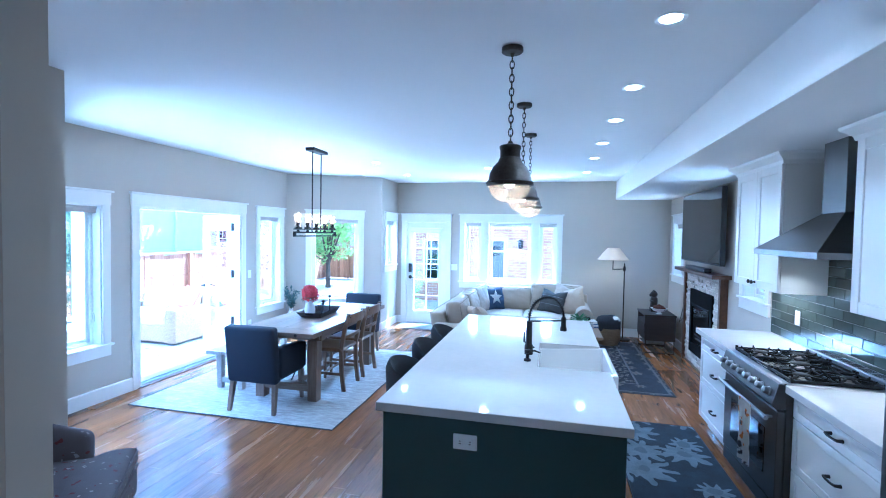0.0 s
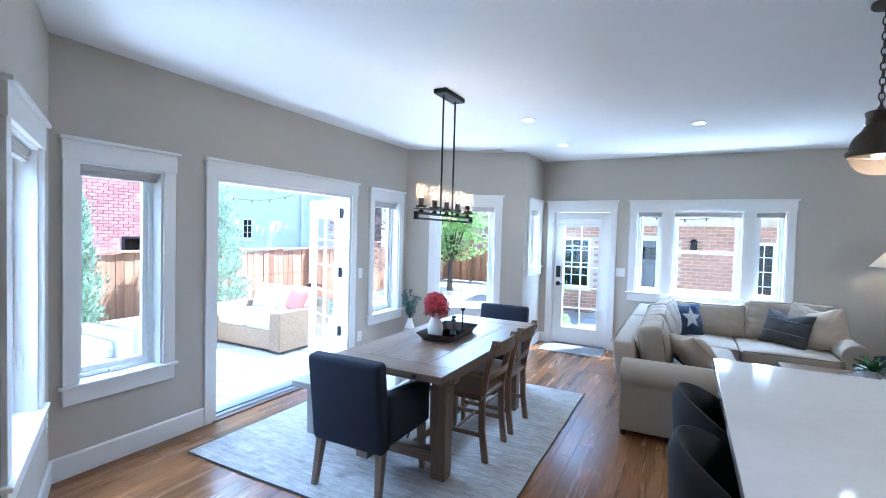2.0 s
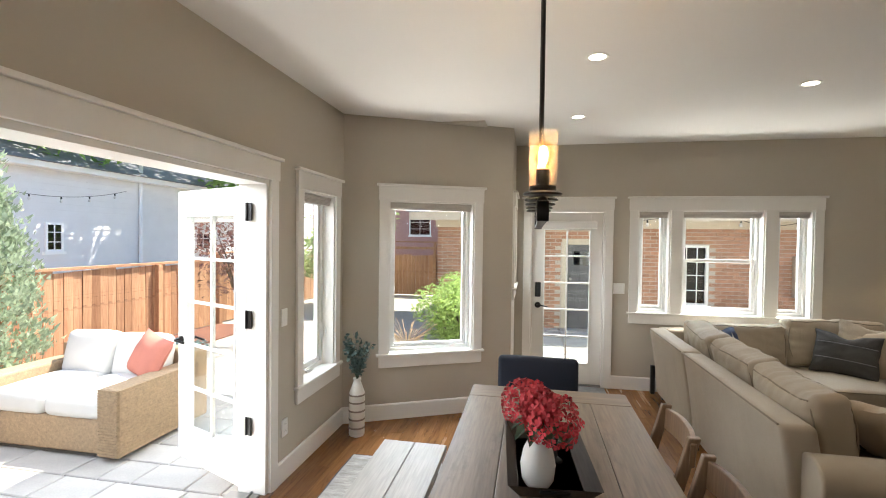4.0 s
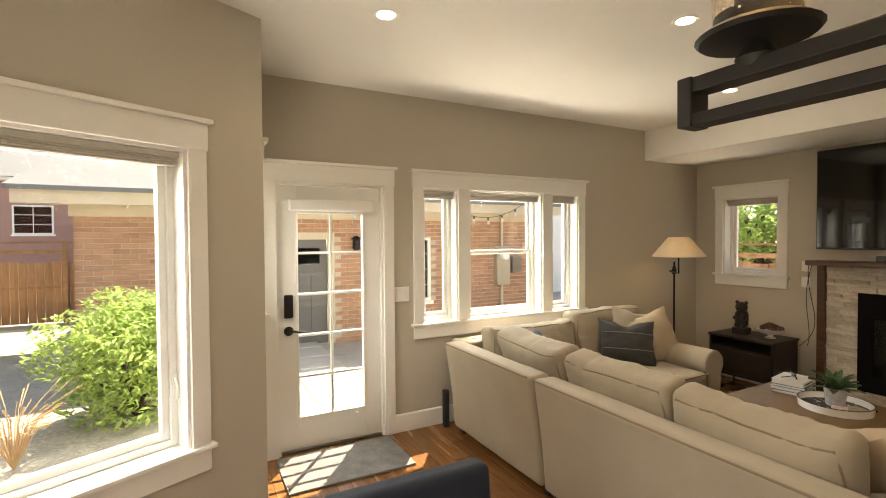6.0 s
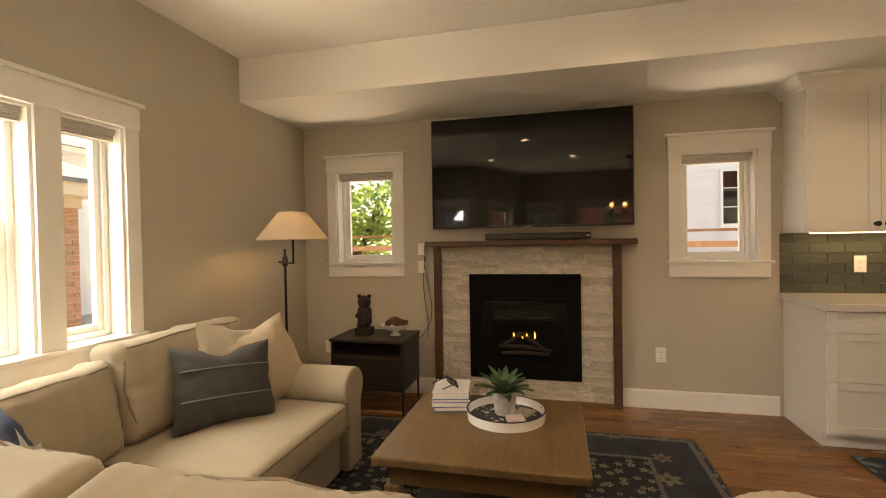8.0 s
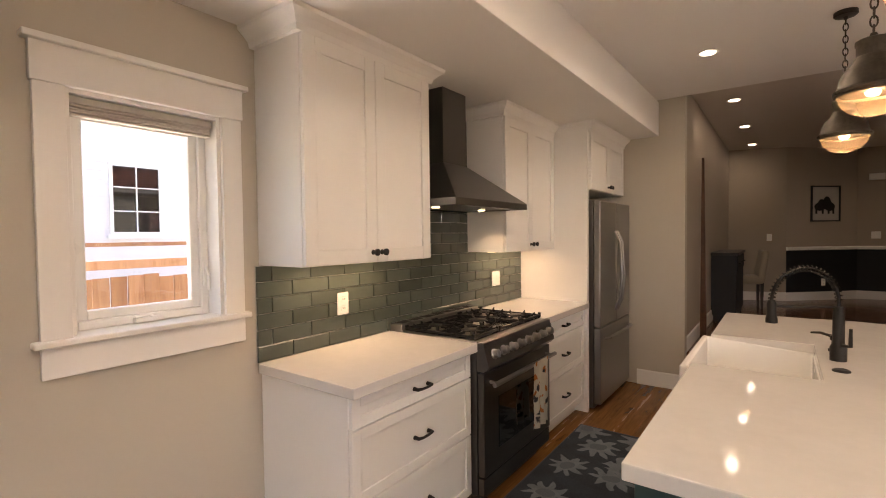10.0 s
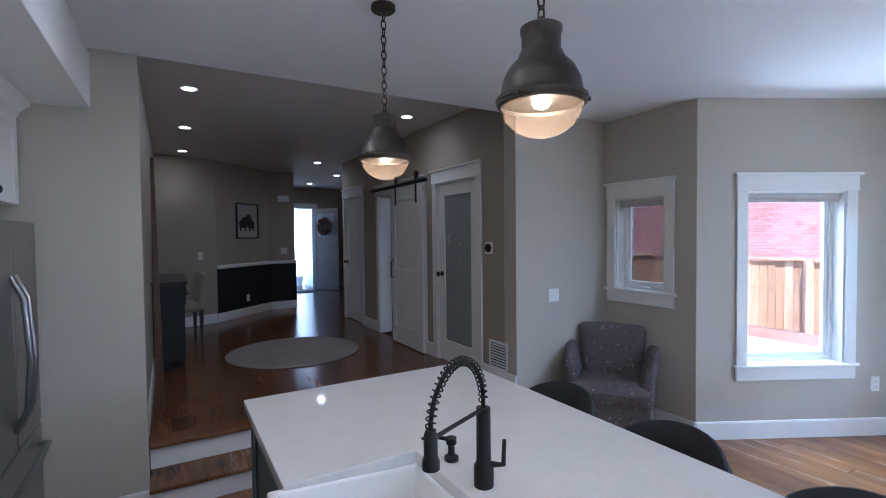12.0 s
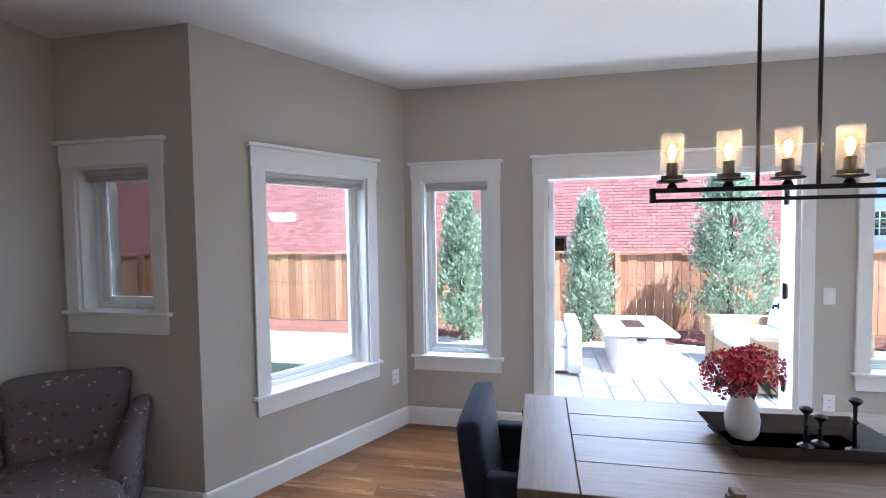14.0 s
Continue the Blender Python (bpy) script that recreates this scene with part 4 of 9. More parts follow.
def knob(parent, x, y, z):
    part("knob", lathe([(0.013, 0), (0.007, 0.006), (0.007, 0.016), (0.016, 0.022), (0.017, 0.032), (0.010, 0.036)], 14, m=pose(x, y, z, 0, -90, 0)), BLACK, parent, "black round knob", smooth=True)


def drawer_base(y0, y1):
    th = thing("base_cabinet", (1.38, (y0 + y1) / 2, 0), 0, "white shaker base cabinet with three drawers", "cabinet", "kitchen base cabinets")
    w = (y1 - y0) / 2
    bm = box(0.0, 0.565, -w, w, 0.09, CTOP - 0.047)
    bx(bm, 0.06, 0.565, -w + 0.002, w - 0.002, 0.0, 0.09)
    part("body", bm, CAB, th, bevel=0.002)
    for z0, z1 in ((0.735, 0.862), (0.432, 0.728), (0.112, 0.425)):
        dr = shaker("drawer_front", th, CAB, 0.0, -w + 0.004, w - 0.004, z0, z1, 0.045)
        pull(dr, -0.021, 0.0, (z0 + z1) / 2)
    return th


drawer_base(4.066, 4.905)
drawer_base(2.345, 3.202)


def upper_cabinet(y0, y1, x0, z0, z1, label, two=True, crown=True):
    th = thing("upper_cabinet", (x0, (y0 + y1) / 2, z0), 0, label, "cabinet", "kitchen upper cabinets")
    w, h, d = (y1 - y0) / 2, z1 - z0, 1.948 - x0
    part("body", box(0, d, -w, w, 0, h), CAB, th, bevel=0.002)
    for s in (-1, 1):
        a, b = (-w + 0.003, -0.0015) if s < 0 else (0.0015, w - 0.003)
        dr = shaker("door", th, CAB, -0.001, a, b, 0.004, h - 0.01, 0.065)
        knob(dr, -0.021, 0.030 * s, 0.05)
    bm = bmesh.new()
    prof = [(0.0, -0.012), (0.022, -0.012), (0.028, 0.012), (0.050, 0.034), (0.074, 0.052), (0.078, 0.070)]
    for (p, q), (r, s) in zip(prof, prof[1:]):
        a = [(-p, -w - p), (-p, w + p), (d, w + p), (d, -w - p)]
        b = [(-r, -w - r), (-r, w + r), (d, w + r), (d, -w - r)]
        for k in (0, 1, 3):
            k2 = (k + 1) % 4
            bm.faces.new([bm.verts.new(c) for c in ((*a[k], h + q), (*a[k2], h + q), (*b[k2], h + s), (*b[k], h + s))])
    bmesh.ops.remove_doubles(bm, verts=bm.verts, dist=0.0005)
    part("crown_moulding", bm, CAB, th)
    return th


upper_cabinet(4.066, 4.905, 1.635, 1.352, 2.322, "white shaker wall cabinet with two doors and crown moulding")
upper_cabinet(2.345, 3.202, 1.635, 1.352, 2.322, "white shaker wall cabinet with two doors and crown moulding")
upper_cabinet(1.335, 2.290, 1.335, 1.840, 2.322, "deep white shaker cabinet above the refrigerator")
tagged(part("refrigerator_surround", box(1.335, 1.948, 2.298, 2.336, 0, 2.392), CAB, bevel=0.002), "tall white panel beside the refrigerator", "cabinet panel")

for y0, y1 in ((4.064, 4.930), (2.338, 3.204)):
    tagged(part("worktop", box(1.318, 1.930, y0, y1, CTOP - 0.045, CTOP), QUARTZ, bevel=0.004), "white quartz worktop on the base cabinets", "worktop", "kitchen worktops")

# hood
hood = thing("range_hood", (1.948, 3.634, 1.645), 0, "stainless steel chimney range hood over the stove", "range hood")
bm = bmesh.new()
lo = [(-0.50, -0.425), (-0.50, 0.425), (0, 0.425), (0, -0.425)]
hi = [(-0.212, -0.118), (-0.212, 0.140), (0, 0.140), (0, -0.118)]
for za, zb, A, B in ((0.0, 0.038, lo, lo), (0.038, 0.285, lo, hi)):
    for k in range(4):
        bm.faces.new([bm.verts.new(c) for c in ((*A[k], za), (*A[(k + 1) % 4], za), (*B[(k + 1) % 4], zb), (*B[k], zb))])
bm.faces.new([bm.verts.new((*c, 0.012)) for c in lo])
bmesh.ops.remove_doubles(bm, verts=bm.verts, dist=0.0005)
HOODSTEEL = plain("hood_steel", (0.19, 0.183, 0.175), 0.32, 1.0, var=0.04, scale=2, grain=250, relief=0.0, rvar=0.03)
part("canopy", bm, HOODSTEEL, hood, bevel=0.002)
part("chimney", box(-0.212, 0, -0.118, 0.140, 0.285, 0.748), HOODSTEEL, hood, bevel=0.002)
part("filter", box(-0.46, -0.05, -0.36, 0.36, 0.003, 0.011), DARKSTEEL, hood)
HLAMP = glow("hood_lamp_lens", (1.0, 0.78, 0.48), 1.0)
for yy in (-0.26, 0.26):
    part("lamp_lens", lathe([(0.022, 0), (0.025, 0.004), (0.0245, 0.006)], 16, at=(-0.24, yy, -0.004)), HLAMP, hood, "lit warm round hood lamp")
    lamp("hood_light", "SPOT", (1.70, 3.634 + yy, 1.635), 0.85, WARM, 0.02, 110)
# under-cabinet strips
for yc in (4.485, 2.775):
    st = part("cabinet_light", box(1.80, 1.84, yc - 0.30, yc + 0.30, 1.344, 1.351), glow("strip_lens", (1.0, 0.78, 0.5), 1.4))
    tagged(st, "slim warm light strip under the wall cabinet", "light strip", "under-cabinet lights")
    d = lamp("strip_light", "AREA", (1.82, yc, 1.340), 0.42, (1.0, 0.70, 0.44), 0.06)
    d.data.shape, d.data.size, d.data.size_y = "RECTANGLE", 0.05, 0.6

# range
rng = thing("range_cooker", (1.30, 3.634, 0), 0, "dark stainless gas range with five burners", "cooker")
W = 0.424
bm = box(0.03, 0.635, -W, W, 0.10, 0.905)
bx(bm, 0.08, 0.60, -W + 0.02, W - 0.02, 0.0, 0.10)
part("body", bm, DARKSTEEL, rng, bevel=0.003)
part("cooktop", box(0.0, 0.56, -W, W, 0.905, 0.922), STEEL, rng, bevel=0.006)
bm = bmesh.new()
vs = [(-0.02, 0.765), (-0.045, 0.79), (-0.012, 0.915), (0.03, 0.922), (0.03, 0.765)]
a = [bm.verts.new((x, -W, z)) for x, z in vs]
b = [bm.verts.new((x, W, z)) for x, z in vs]
bm.faces.new(a)
bm.faces.new(b[::-1])
for k in range(5):
    bm.faces.new((a[k], b[k], b[(k + 1) % 5], a[(k + 1) % 5]))
part("burner_pan", box(0.045, 0.535, -W + 0.02, W - 0.02, 0.9225, 0.926), plain("black_enamel", (0.006, 0.006, 0.007), 0.18, var=0.2, relief=0.0), rng, "glossy black enamel burner pan", bevel=0.001)
panel = part("control_panel", bm, DARKSTEEL, rng, bevel=0.003)
for k in range(8):
    y = -W + 0.075 + k * (2 * W - 0.15) / 7
    part("knob", lathe([(0.026, 0), (0.028, 0.006), (0.022, 0.010), (0.021, 0.034), (0.015, 0.038)], 18, m=pose(-0.030, y, 0.850, 0, -75, 0)), STEEL, panel, "steel control knob", smooth=True)
dr = part("oven_door", box(-0.012, 0.03, -W + 0.006, W - 0.006, 0.205, 0.752), DARKSTEEL, rng, bevel=0.005)
part("door_glass", box(-0.016, -0.011, -0.27, 0.27, 0.32, 0.60), SCREEN, dr)
bm = tube([(-0.060, -W + 0.03, 0.700), (-0.060, W - 0.03, 0.700)], 0.013, 12)
for y in (-W + 0.07, W - 0.07):
    tube([(-0.012, y, 0.700), (-0.060, y, 0.700)], 0.009, 8, bm)
part("door_handle", bm, STEEL, dr, "steel towel bar handle", smooth=True)
part("kick_drawer", box(-0.006, 0.03, -W + 0.006, W - 0.006, 0.105, 0.195), DARKSTEEL, rng, bevel=0.004)
bm = box(0.545, 0.640, -W, W, 0.905, 0.958)
part("back_guard", bm, STEEL, rng, bevel=0.004)
for g in range(7):
    yc = -W + 0.075 + g * (2 * W - 0.15) / 6
    for k in range(5):
        x = 0.566 + k * 0.0125
        part("vent_slot", box(x, x + 0.007, yc - 0.047, yc + 0.047, 0.9575, 0.9600), BLACK, rng)


def finger(bm, x, y, ang, r0, r1):
    """A grate finger that runs in towards the burner and turns up at its outer end."""
    m = pose(x, y, 0, 0, 0, ang)
    for a, b, za, zb in ((r0, r1 - 0.02, 0.948, 0.948), (r1 - 0.02, r1, 0.948, 0.962)):
        vs = [bm.verts.new(m @ Vector(c)) for c in ((a, -0.005, za - 0.014), (a, 0.005, za - 0.014), (a, 0.004, za), (a, -0.004, za),
                                                    (b, -0.005, zb - 0.014), (b, 0.005, zb - 0.014), (b, 0.004, zb), (b, -0.004, zb))]
        for f in ((0, 1, 2, 3), (4, 7, 6, 5), (0, 4, 5, 1), (1, 5, 6, 2), (2, 6, 7, 3), (3, 7, 4, 0)):
            bm.faces.new([vs[k] for k in f])


for gi in range(3):
    yc = -W + 0.141 + gi * 0.283
    burners = ((0.165, 0.050), (0.405, 0.044)) if gi != 1 else ((0.285, 0.062),)
    bm = ring(0.050, 0.522, yc - 0.134, yc + 0.134, 0.010, 0.932, 0.944)
    for v in bm.verts:
        v.co = Vector((v.co.x, v.co.z, v.co.y))
    if gi != 1:
        bx(bm, 0.281, 0.289, yc - 0.124, yc + 0.124, 0.932, 0.944)
    for xc, r in burners:
        reach = 0.108 if gi != 1 else 0.128
        for k in range(4):
            finger(bm, xc, yc, 45 + 90 * k, 0.030, reach + 0.022)
            finger(bm, xc, yc, 90 * k, 0.034, 0.128 if k % 2 else reach)
    for xx in (0.056, 0.516):
        for yy in (yc - 0.128, yc + 0.128):
            bx(bm, xx - 0.007, xx + 0.007, yy - 0.007, yy + 0.007, 0.926, 0.956)
    bmesh.ops.recalc_face_normals(bm, faces=bm.faces)
    part("grate", bm, IRON, rng, "black cast iron grate")
    for xc, r in burners:
        bn = part("burner", lathe([(r + 0.012, 0.0), (r + 0.014, 0.004), (r + 0.002, 0.008), (r, 0.014), (r - 0.006, 0.016)], 28, at=(xc, yc, 0.9265)), BRASSY, rng, smooth=True)
        part("burner_cap", lathe([(r - 0.008, 0.0), (r - 0.004, 0.004), (r - 0.010, 0.009), (0.010, 0.011)], 28, at=(xc, yc, 0.9425)), IRON, bn, smooth=True)

# towels
TOWEL = pattern("printed_tea_towel", (0.72, 0.68, 0.60), (0.55, 0.20, 0.06), 16, 0.33, 0.95, (0.05, 0.05, 0.06), 11, 0.28)
TOWEL2 = pattern("lemon_tea_towel", (0.03, 0.035, 0.04), (0.75, 0.62, 0.06), 14, 0.34, 0.95, (0.10, 0.22, 0.06), 12, 0.22)


def cloth(w, drop, seed, folds=3, amp=0.012, n=16):
    bm = bmesh.new()
    rows = []
    for i in range(n + 1):
        row = []
        for k in range(n + 1):
            u, v = -1 + 2 * i / n, k / n
            y = u * w / 2 * (1 - 0.10 * v)
            x = amp * v * math.sin(u * folds * 2.4 + seed) + 0.006 * noise.noise((u * 2, v * 3, seed))
            row.append(bm.verts.new((x, y, -v * drop)))
        rows.append(row)
    for i in range(n):
        for k in range(n):
            bm.faces.new((rows[i][k], rows[i + 1][k], rows[i + 1][k + 1], rows[i][k + 1]))
    bmesh.ops.solidify(bm, geom=bm.faces[:], thickness=0.004)
    return bm


tw = part("tea_towel", cloth(0.20, 0.40, 1.0), TOWEL, smooth=True)
tw.matrix_basis = pose(1.219, 3.50, 0.720)
tagged(tw, "printed tea towel hanging from the oven handle", "towel")

# refrigerator
fr = thing("refrigerator", (1.245, 1.835, 0), 0, "stainless steel refrigerator with curved handles", "refrigerator")
part("body", box(0.06, 0.695, -0.445, 0.445, 0.02, 1.755), DARKSTEEL, fr, bevel=0.006)
for a, b in ((-0.443, -0.003), (0.003, 0.443)):
    dr = part("door", box(0.0, 0.058, a, b, 0.700, 1.750), STEEL, fr, bevel=0.012, seg=3)
    y = -0.035 if a < 0 else 0.035
    part("handle", tube([(-0.002, y, 0.80), (-0.045, y, 0.90), (-0.062, y, 1.12), (-0.045, y, 1.40), (-0.002, y, 1.50)], [0.012, 0.013, 0.014, 0.013, 0.012], 10), STEEL, dr, "curved steel handle", smooth=True)
dr = part("freezer_drawer", box(0.0, 0.058, -0.443, 0.443, 0.060, 0.692), STEEL, fr, bevel=0.012, seg=3)
part("handle", tube([(-0.002, -0.36, 0.60), (-0.045, -0.33, 0.61), (-0.060, 0, 0.615), (-0.045, 0.33, 0.61), (-0.002, 0.36, 0.60)], [0.012, 0.013, 0.014, 0.013, 0.012], 10), STEEL, dr, smooth=True)
for y in (-0.36, 0.36):
    part("foot", lathe([(0.022, 0), (0.022, 0.03)], 10, at=(0.12, y, 0)), BLACKPLASTIC, fr)

# island
isl = thing("kitchen_island", (0, 0, 0), 0, "dark green kitchen island with shaker panels", "kitchen island")
bm = box(-0.50, 0.315, 2.345, 3.165, 0.09, CTOP - 0.046)
bx(bm, -0.50, 0.315, 3.905, 4.905, 0.09, CTOP - 0.046)
bx(bm, -0.50, -0.16, 3.165, 3.905, 0.09, CTOP - 0.046)
bx(bm, -0.16, 0.315, 3.165, 3.905, 0.09, 0.60)
bx(bm, -0.45, 0.25, 2.40, 4.85, 0.0, 0.09)
part("body", bm, GREEN, isl, bevel=0.003)
bm = box(-0.815, 0.335, 2.335, 2.372, 0.0, CTOP - 0.046)
part("end_panel", bm, GREEN, isl, bevel=0.003)
part("end_panel", box(-0.815, 0.335, 4.878, 4.915, 0.0, CTOP - 0.046), GREEN, isl, bevel=0.003)
for y0, y1, z0, z1 in ((2.40, 3.15, 0.10, 0.855), (4.555, 4.88, 0.10, 0.855)):
    shaker("door", isl, GREEN, 0.315, y0, y1, z0, z1, 0.06, face=1)
dw = part("dishwasher", box(0.315, 0.345, 3.935, 4.540, 0.10, 0.865), STEEL, isl, "stainless steel dishwasher front", bevel=0.004)
part("handle", tube([(0.345, 3.98, 0.80), (0.385, 3.98, 0.80), (0.385, 4.50, 0.80), (0.345, 4.50, 0.80)], 0.010, 10), STEEL, dw, smooth=True)
bm = bmesh.new()
f = bm.faces.new([bm.verts.new((x, y, CTOP - 0.045)) for x, y in ((-0.846, 2.310), (0.360, 2.310), (0.360, 3.172), (-0.085, 3.172), (-0.085, 3.858), (0.360, 3.858), (0.360, 4.940), (-0.846, 4.940))])
r = bmesh.ops.extrude_face_region(bm, geom=[f])
bmesh.ops.translate(bm, verts=[v for v in r["geom"] if isinstance(v, bmesh.types.BMVert)], vec=(0, 0, 0.045))
bmesh.ops.recalc_face_normals(bm, faces=bm.faces)
tagged(part("worktop", bm, QUARTZ, bevel=0.004), "thick white quartz island worktop with a sink cutout", "worktop", "kitchen worktops")
# sink
sk = thing("farmhouse_sink", (0, 0, 0), 0, "white fireclay apron-front sink set in the island", "sink")
bm = bmesh.new()
loops = []
for x0, x1, y0, y1, low in ((-0.110, 0.405, 3.150, 3.880, 0.625), (-0.080, 0.375, 3.178, 3.852, 0.660)):
    corners = ((x0, y0), (x1, y0), (x1, y1), (x0, y1))
    loops.append(([bm.verts.new((x, y, low)) for x, y in corners], [bm.verts.new((x, y, CTOP - (0.012 if x > 0.3 else 0.047))) for x, y in corners]))
(ob_, ot_), (ib_, it_) = loops
bm.faces.new(ob_)
bm.faces.new(ib_)
for k in range(4):
    j = (k + 1) % 4
    bm.faces.new((ob_[k], ob_[j], ot_[j], ot_[k]))
    bm.faces.new((ot_[k], ot_[j], it_[j], it_[k]))
    bm.faces.new((it_[k], it_[j], ib_[j], ib_[k]))
bmesh.ops.recalc_face_normals(bm, faces=bm.faces)
part("basin", bm, CERAMIC, sk, bevel=0.010, seg=3)
part("drain", lathe([(0.045, 0), (0.050, 0.003), (0.020, 0.004)], 20, at=(0.15, 3.515, 0.660)), STEEL, sk, smooth=True)
# faucet
fc = thing("kitchen_faucet", (-0.155, 3.480, CTOP), 0, "matte black spring-coil kitchen faucet", "faucet")
part("base", lathe([(0.030, 0), (0.030, 0.06), (0.022, 0.075), (0.021, 0.235)], 18), BLACK, fc, smooth=True)
part("lever", tube([(-0.012, 0.022, 0.07), (-0.035, 0.050, 0.075), (-0.035, 0.055, 0.15)], [0.010, 0.008, 0.006], 8), BLACK, fc, smooth=True)
arc = []
for k in range(31):
    a = math.pi * k / 30
    arc.append(Vector((0.118 - 0.118 * math.cos(a), 0.052 - 0.052 * math.cos(a), 0.255 + 0.145 * math.sin(a))))
hose = [Vector((0, 0, 0.19))] + arc + [Vector((0.236, 0.104, 0.235))]
part("hose", tube(hose, 0.0065, 8), BLACK, fc, smooth=True)
coil, side = [], Vector((0.052, -0.118, 0)).normalized()
for k in range(26 * 10):
    s = k / (26 * 10) * 29.999
    i = int(s)
    p = arc[i].lerp(arc[i + 1], s - i)
    d = (arc[min(i + 1, 30)] - arc[max(i - 1, 0)]).normalized()
    n = d.cross(side).normalized()
    a = 2 * math.pi * k / 10
    coil.append(p + (n * math.cos(a) + side * math.sin(a)) * 0.0130)
part("spring_coil", tube(coil, 0.0024, 5), BLACK, fc, "black open spring coil", smooth=True)
part("spray_head", lathe([(0.013, 0), (0.018, -0.015), (0.018, -0.065), (0.023, -0.08), (0.023, -0.10)], 16, at=(0.236, 0.104, 0.258)), BLACK, fc, smooth=True)
part("support_arm", tube([(0, 0, 0.232), (0.220, 0.097, 0.232)], 0.006, 8), BLACK, fc, smooth=True)
sd = thing("soap_dispenser", (-0.155, 3.295, CTOP), 0, "small matte black soap dispenser by the sink", "soap dispenser")
part("base", lathe([(0.024, 0), (0.024, 0.012), (0.012, 0.018), (0.011, 0.050), (0.018, 0.055), (0.018, 0.075)], 16), BLACK, sd, smooth=True)
part("spout", tube([(0.0, 0.0, 0.068), (0.05, -0.03, 0.078), (0.085, -0.05, 0.072)], [0.008, 0.006, 0.005], 8), BLACK, sd, smooth=True)
tagged(part("air_switch", lathe([(0.030, 0), (0.030, 0.005), (0.022, 0.009), (0.021, 0.007)], 20, at=(-0.15, 3.68, CTOP)), BLACK, smooth=True), "round black push button in the worktop", "push button")
t2 = part("tea_towel", cloth(0.24, 0.42, 4.0), TOWEL2, smooth=True)
t2.matrix_basis = pose(0.402, 4.10, 0.815)
tagged(t2, "black tea towel with yellow lemons on the dishwasher handle", "towel")


# plates on walls
def plate(fr, u, z, kind="outlet", w=0.075, h=0.118, gangs=1, v=0.0):
    th = thing("wall_" + kind, fr.at(u, v, z), fr.angle, "white %s plate on the wall" % ("light switch" if kind == "switch" else "power outlet"), kind, "wall plates")
    w = w + 0.046 * (gangs - 1)
    part("plate", softbox(w / 2, 0.004, h / 2, 0.004, 1, m=pose(0, 0.004, 0)), VINYL, th)
    for g in range(gangs):
        x = (g - (gangs - 1) / 2) * 0.046
        if kind == "switch":
            part("rocker", box(x - 0.016, x + 0.016, 0.006, 0.011, -0.033, 0.033), VINYL, th, bevel=0.002)
        else:
            for zz in (-0.024, 0.024):
                sk2 = part("socket", softbox(0.016, 0.003, 0.014, 0.003, 1, m=pose(x, 0.008, zz)), VINYL, th)
                for xx in (-0.006, 0.006):
                    part("slot", box(x + xx - 0.0015, x + xx + 0.0015, 0.0105, 0.0118, zz - 0.005, zz + 0.005), BLACKPLASTIC, sk2)


plate(F_RIGHT, uR(4.437), 1.125, v=0.024)
plate(F_RIGHT, uR(2.812), 1.125, "switch", gangs=2, v=0.024)
plate(F_RIGHT, uR(5.74), 0.42)
plate(F_RIGHT, uR(8.56), 0.385, "switch", w=0.10, h=0.118)
plate(F_RIGHT, uR(7.665), 1.27, "switch", h=0.105)
plate(F_RIGHT, uR(7.665), 1.115, "switch", h=0.105)
plate(F_BACK, uK(-1.815), 1.115, "switch", gangs=2)
plate(F_BAY, uBay(6.225), 1.10, "switch")
plate(F_BAY, uBay(6.235), 0.355)
plate(F_S, 0.665, 1.12, "switch", gangs=2)
plate(F_B, 0.14, 0.42)
io = thing("wall_outlet", (-0.395, 2.334, 0.757), 180, "white power outlet plate on the green island panel", "outlet", "wall plates")
part("plate", softbox(0.058, 0.004, 0.037, 0.004, 1, m=pose(0, 0.004, 0)), VINYL, io)
for xx in (-0.024, 0.024):
    s_ = part("socket", softbox(0.014, 0.003, 0.016, 0.003, 1, m=pose(xx, 0.008, 0)), VINYL, io)
    for zz in (-0.006, 0.006):
        part("slot", box(xx - 0.005, xx + 0.005, 0.0105, 0.0118, zz - 0.0015, zz + 0.0015), BLACKPLASTIC, s_)

# ---- dining ----
NAVYCLOTH = plain("navy_upholstery", (0.008, 0.013, 0.027), 0.8, var=0.18, scale=5, grain=350, relief=0.25)
CHARCOAL = plain("charcoal_upholstery", (0.016, 0.017, 0.020), 0.85, var=0.15, grain=350, relief=0.25)
RUGWOOL = slubby("pale_grey_wool", (0.29, 0.275, 0.25), (0.55, 0.53, 0.50))
RUGEDGE = plain("dark_rug_binding", (0.05, 0.05, 0.06), 0.9, var=0.2)


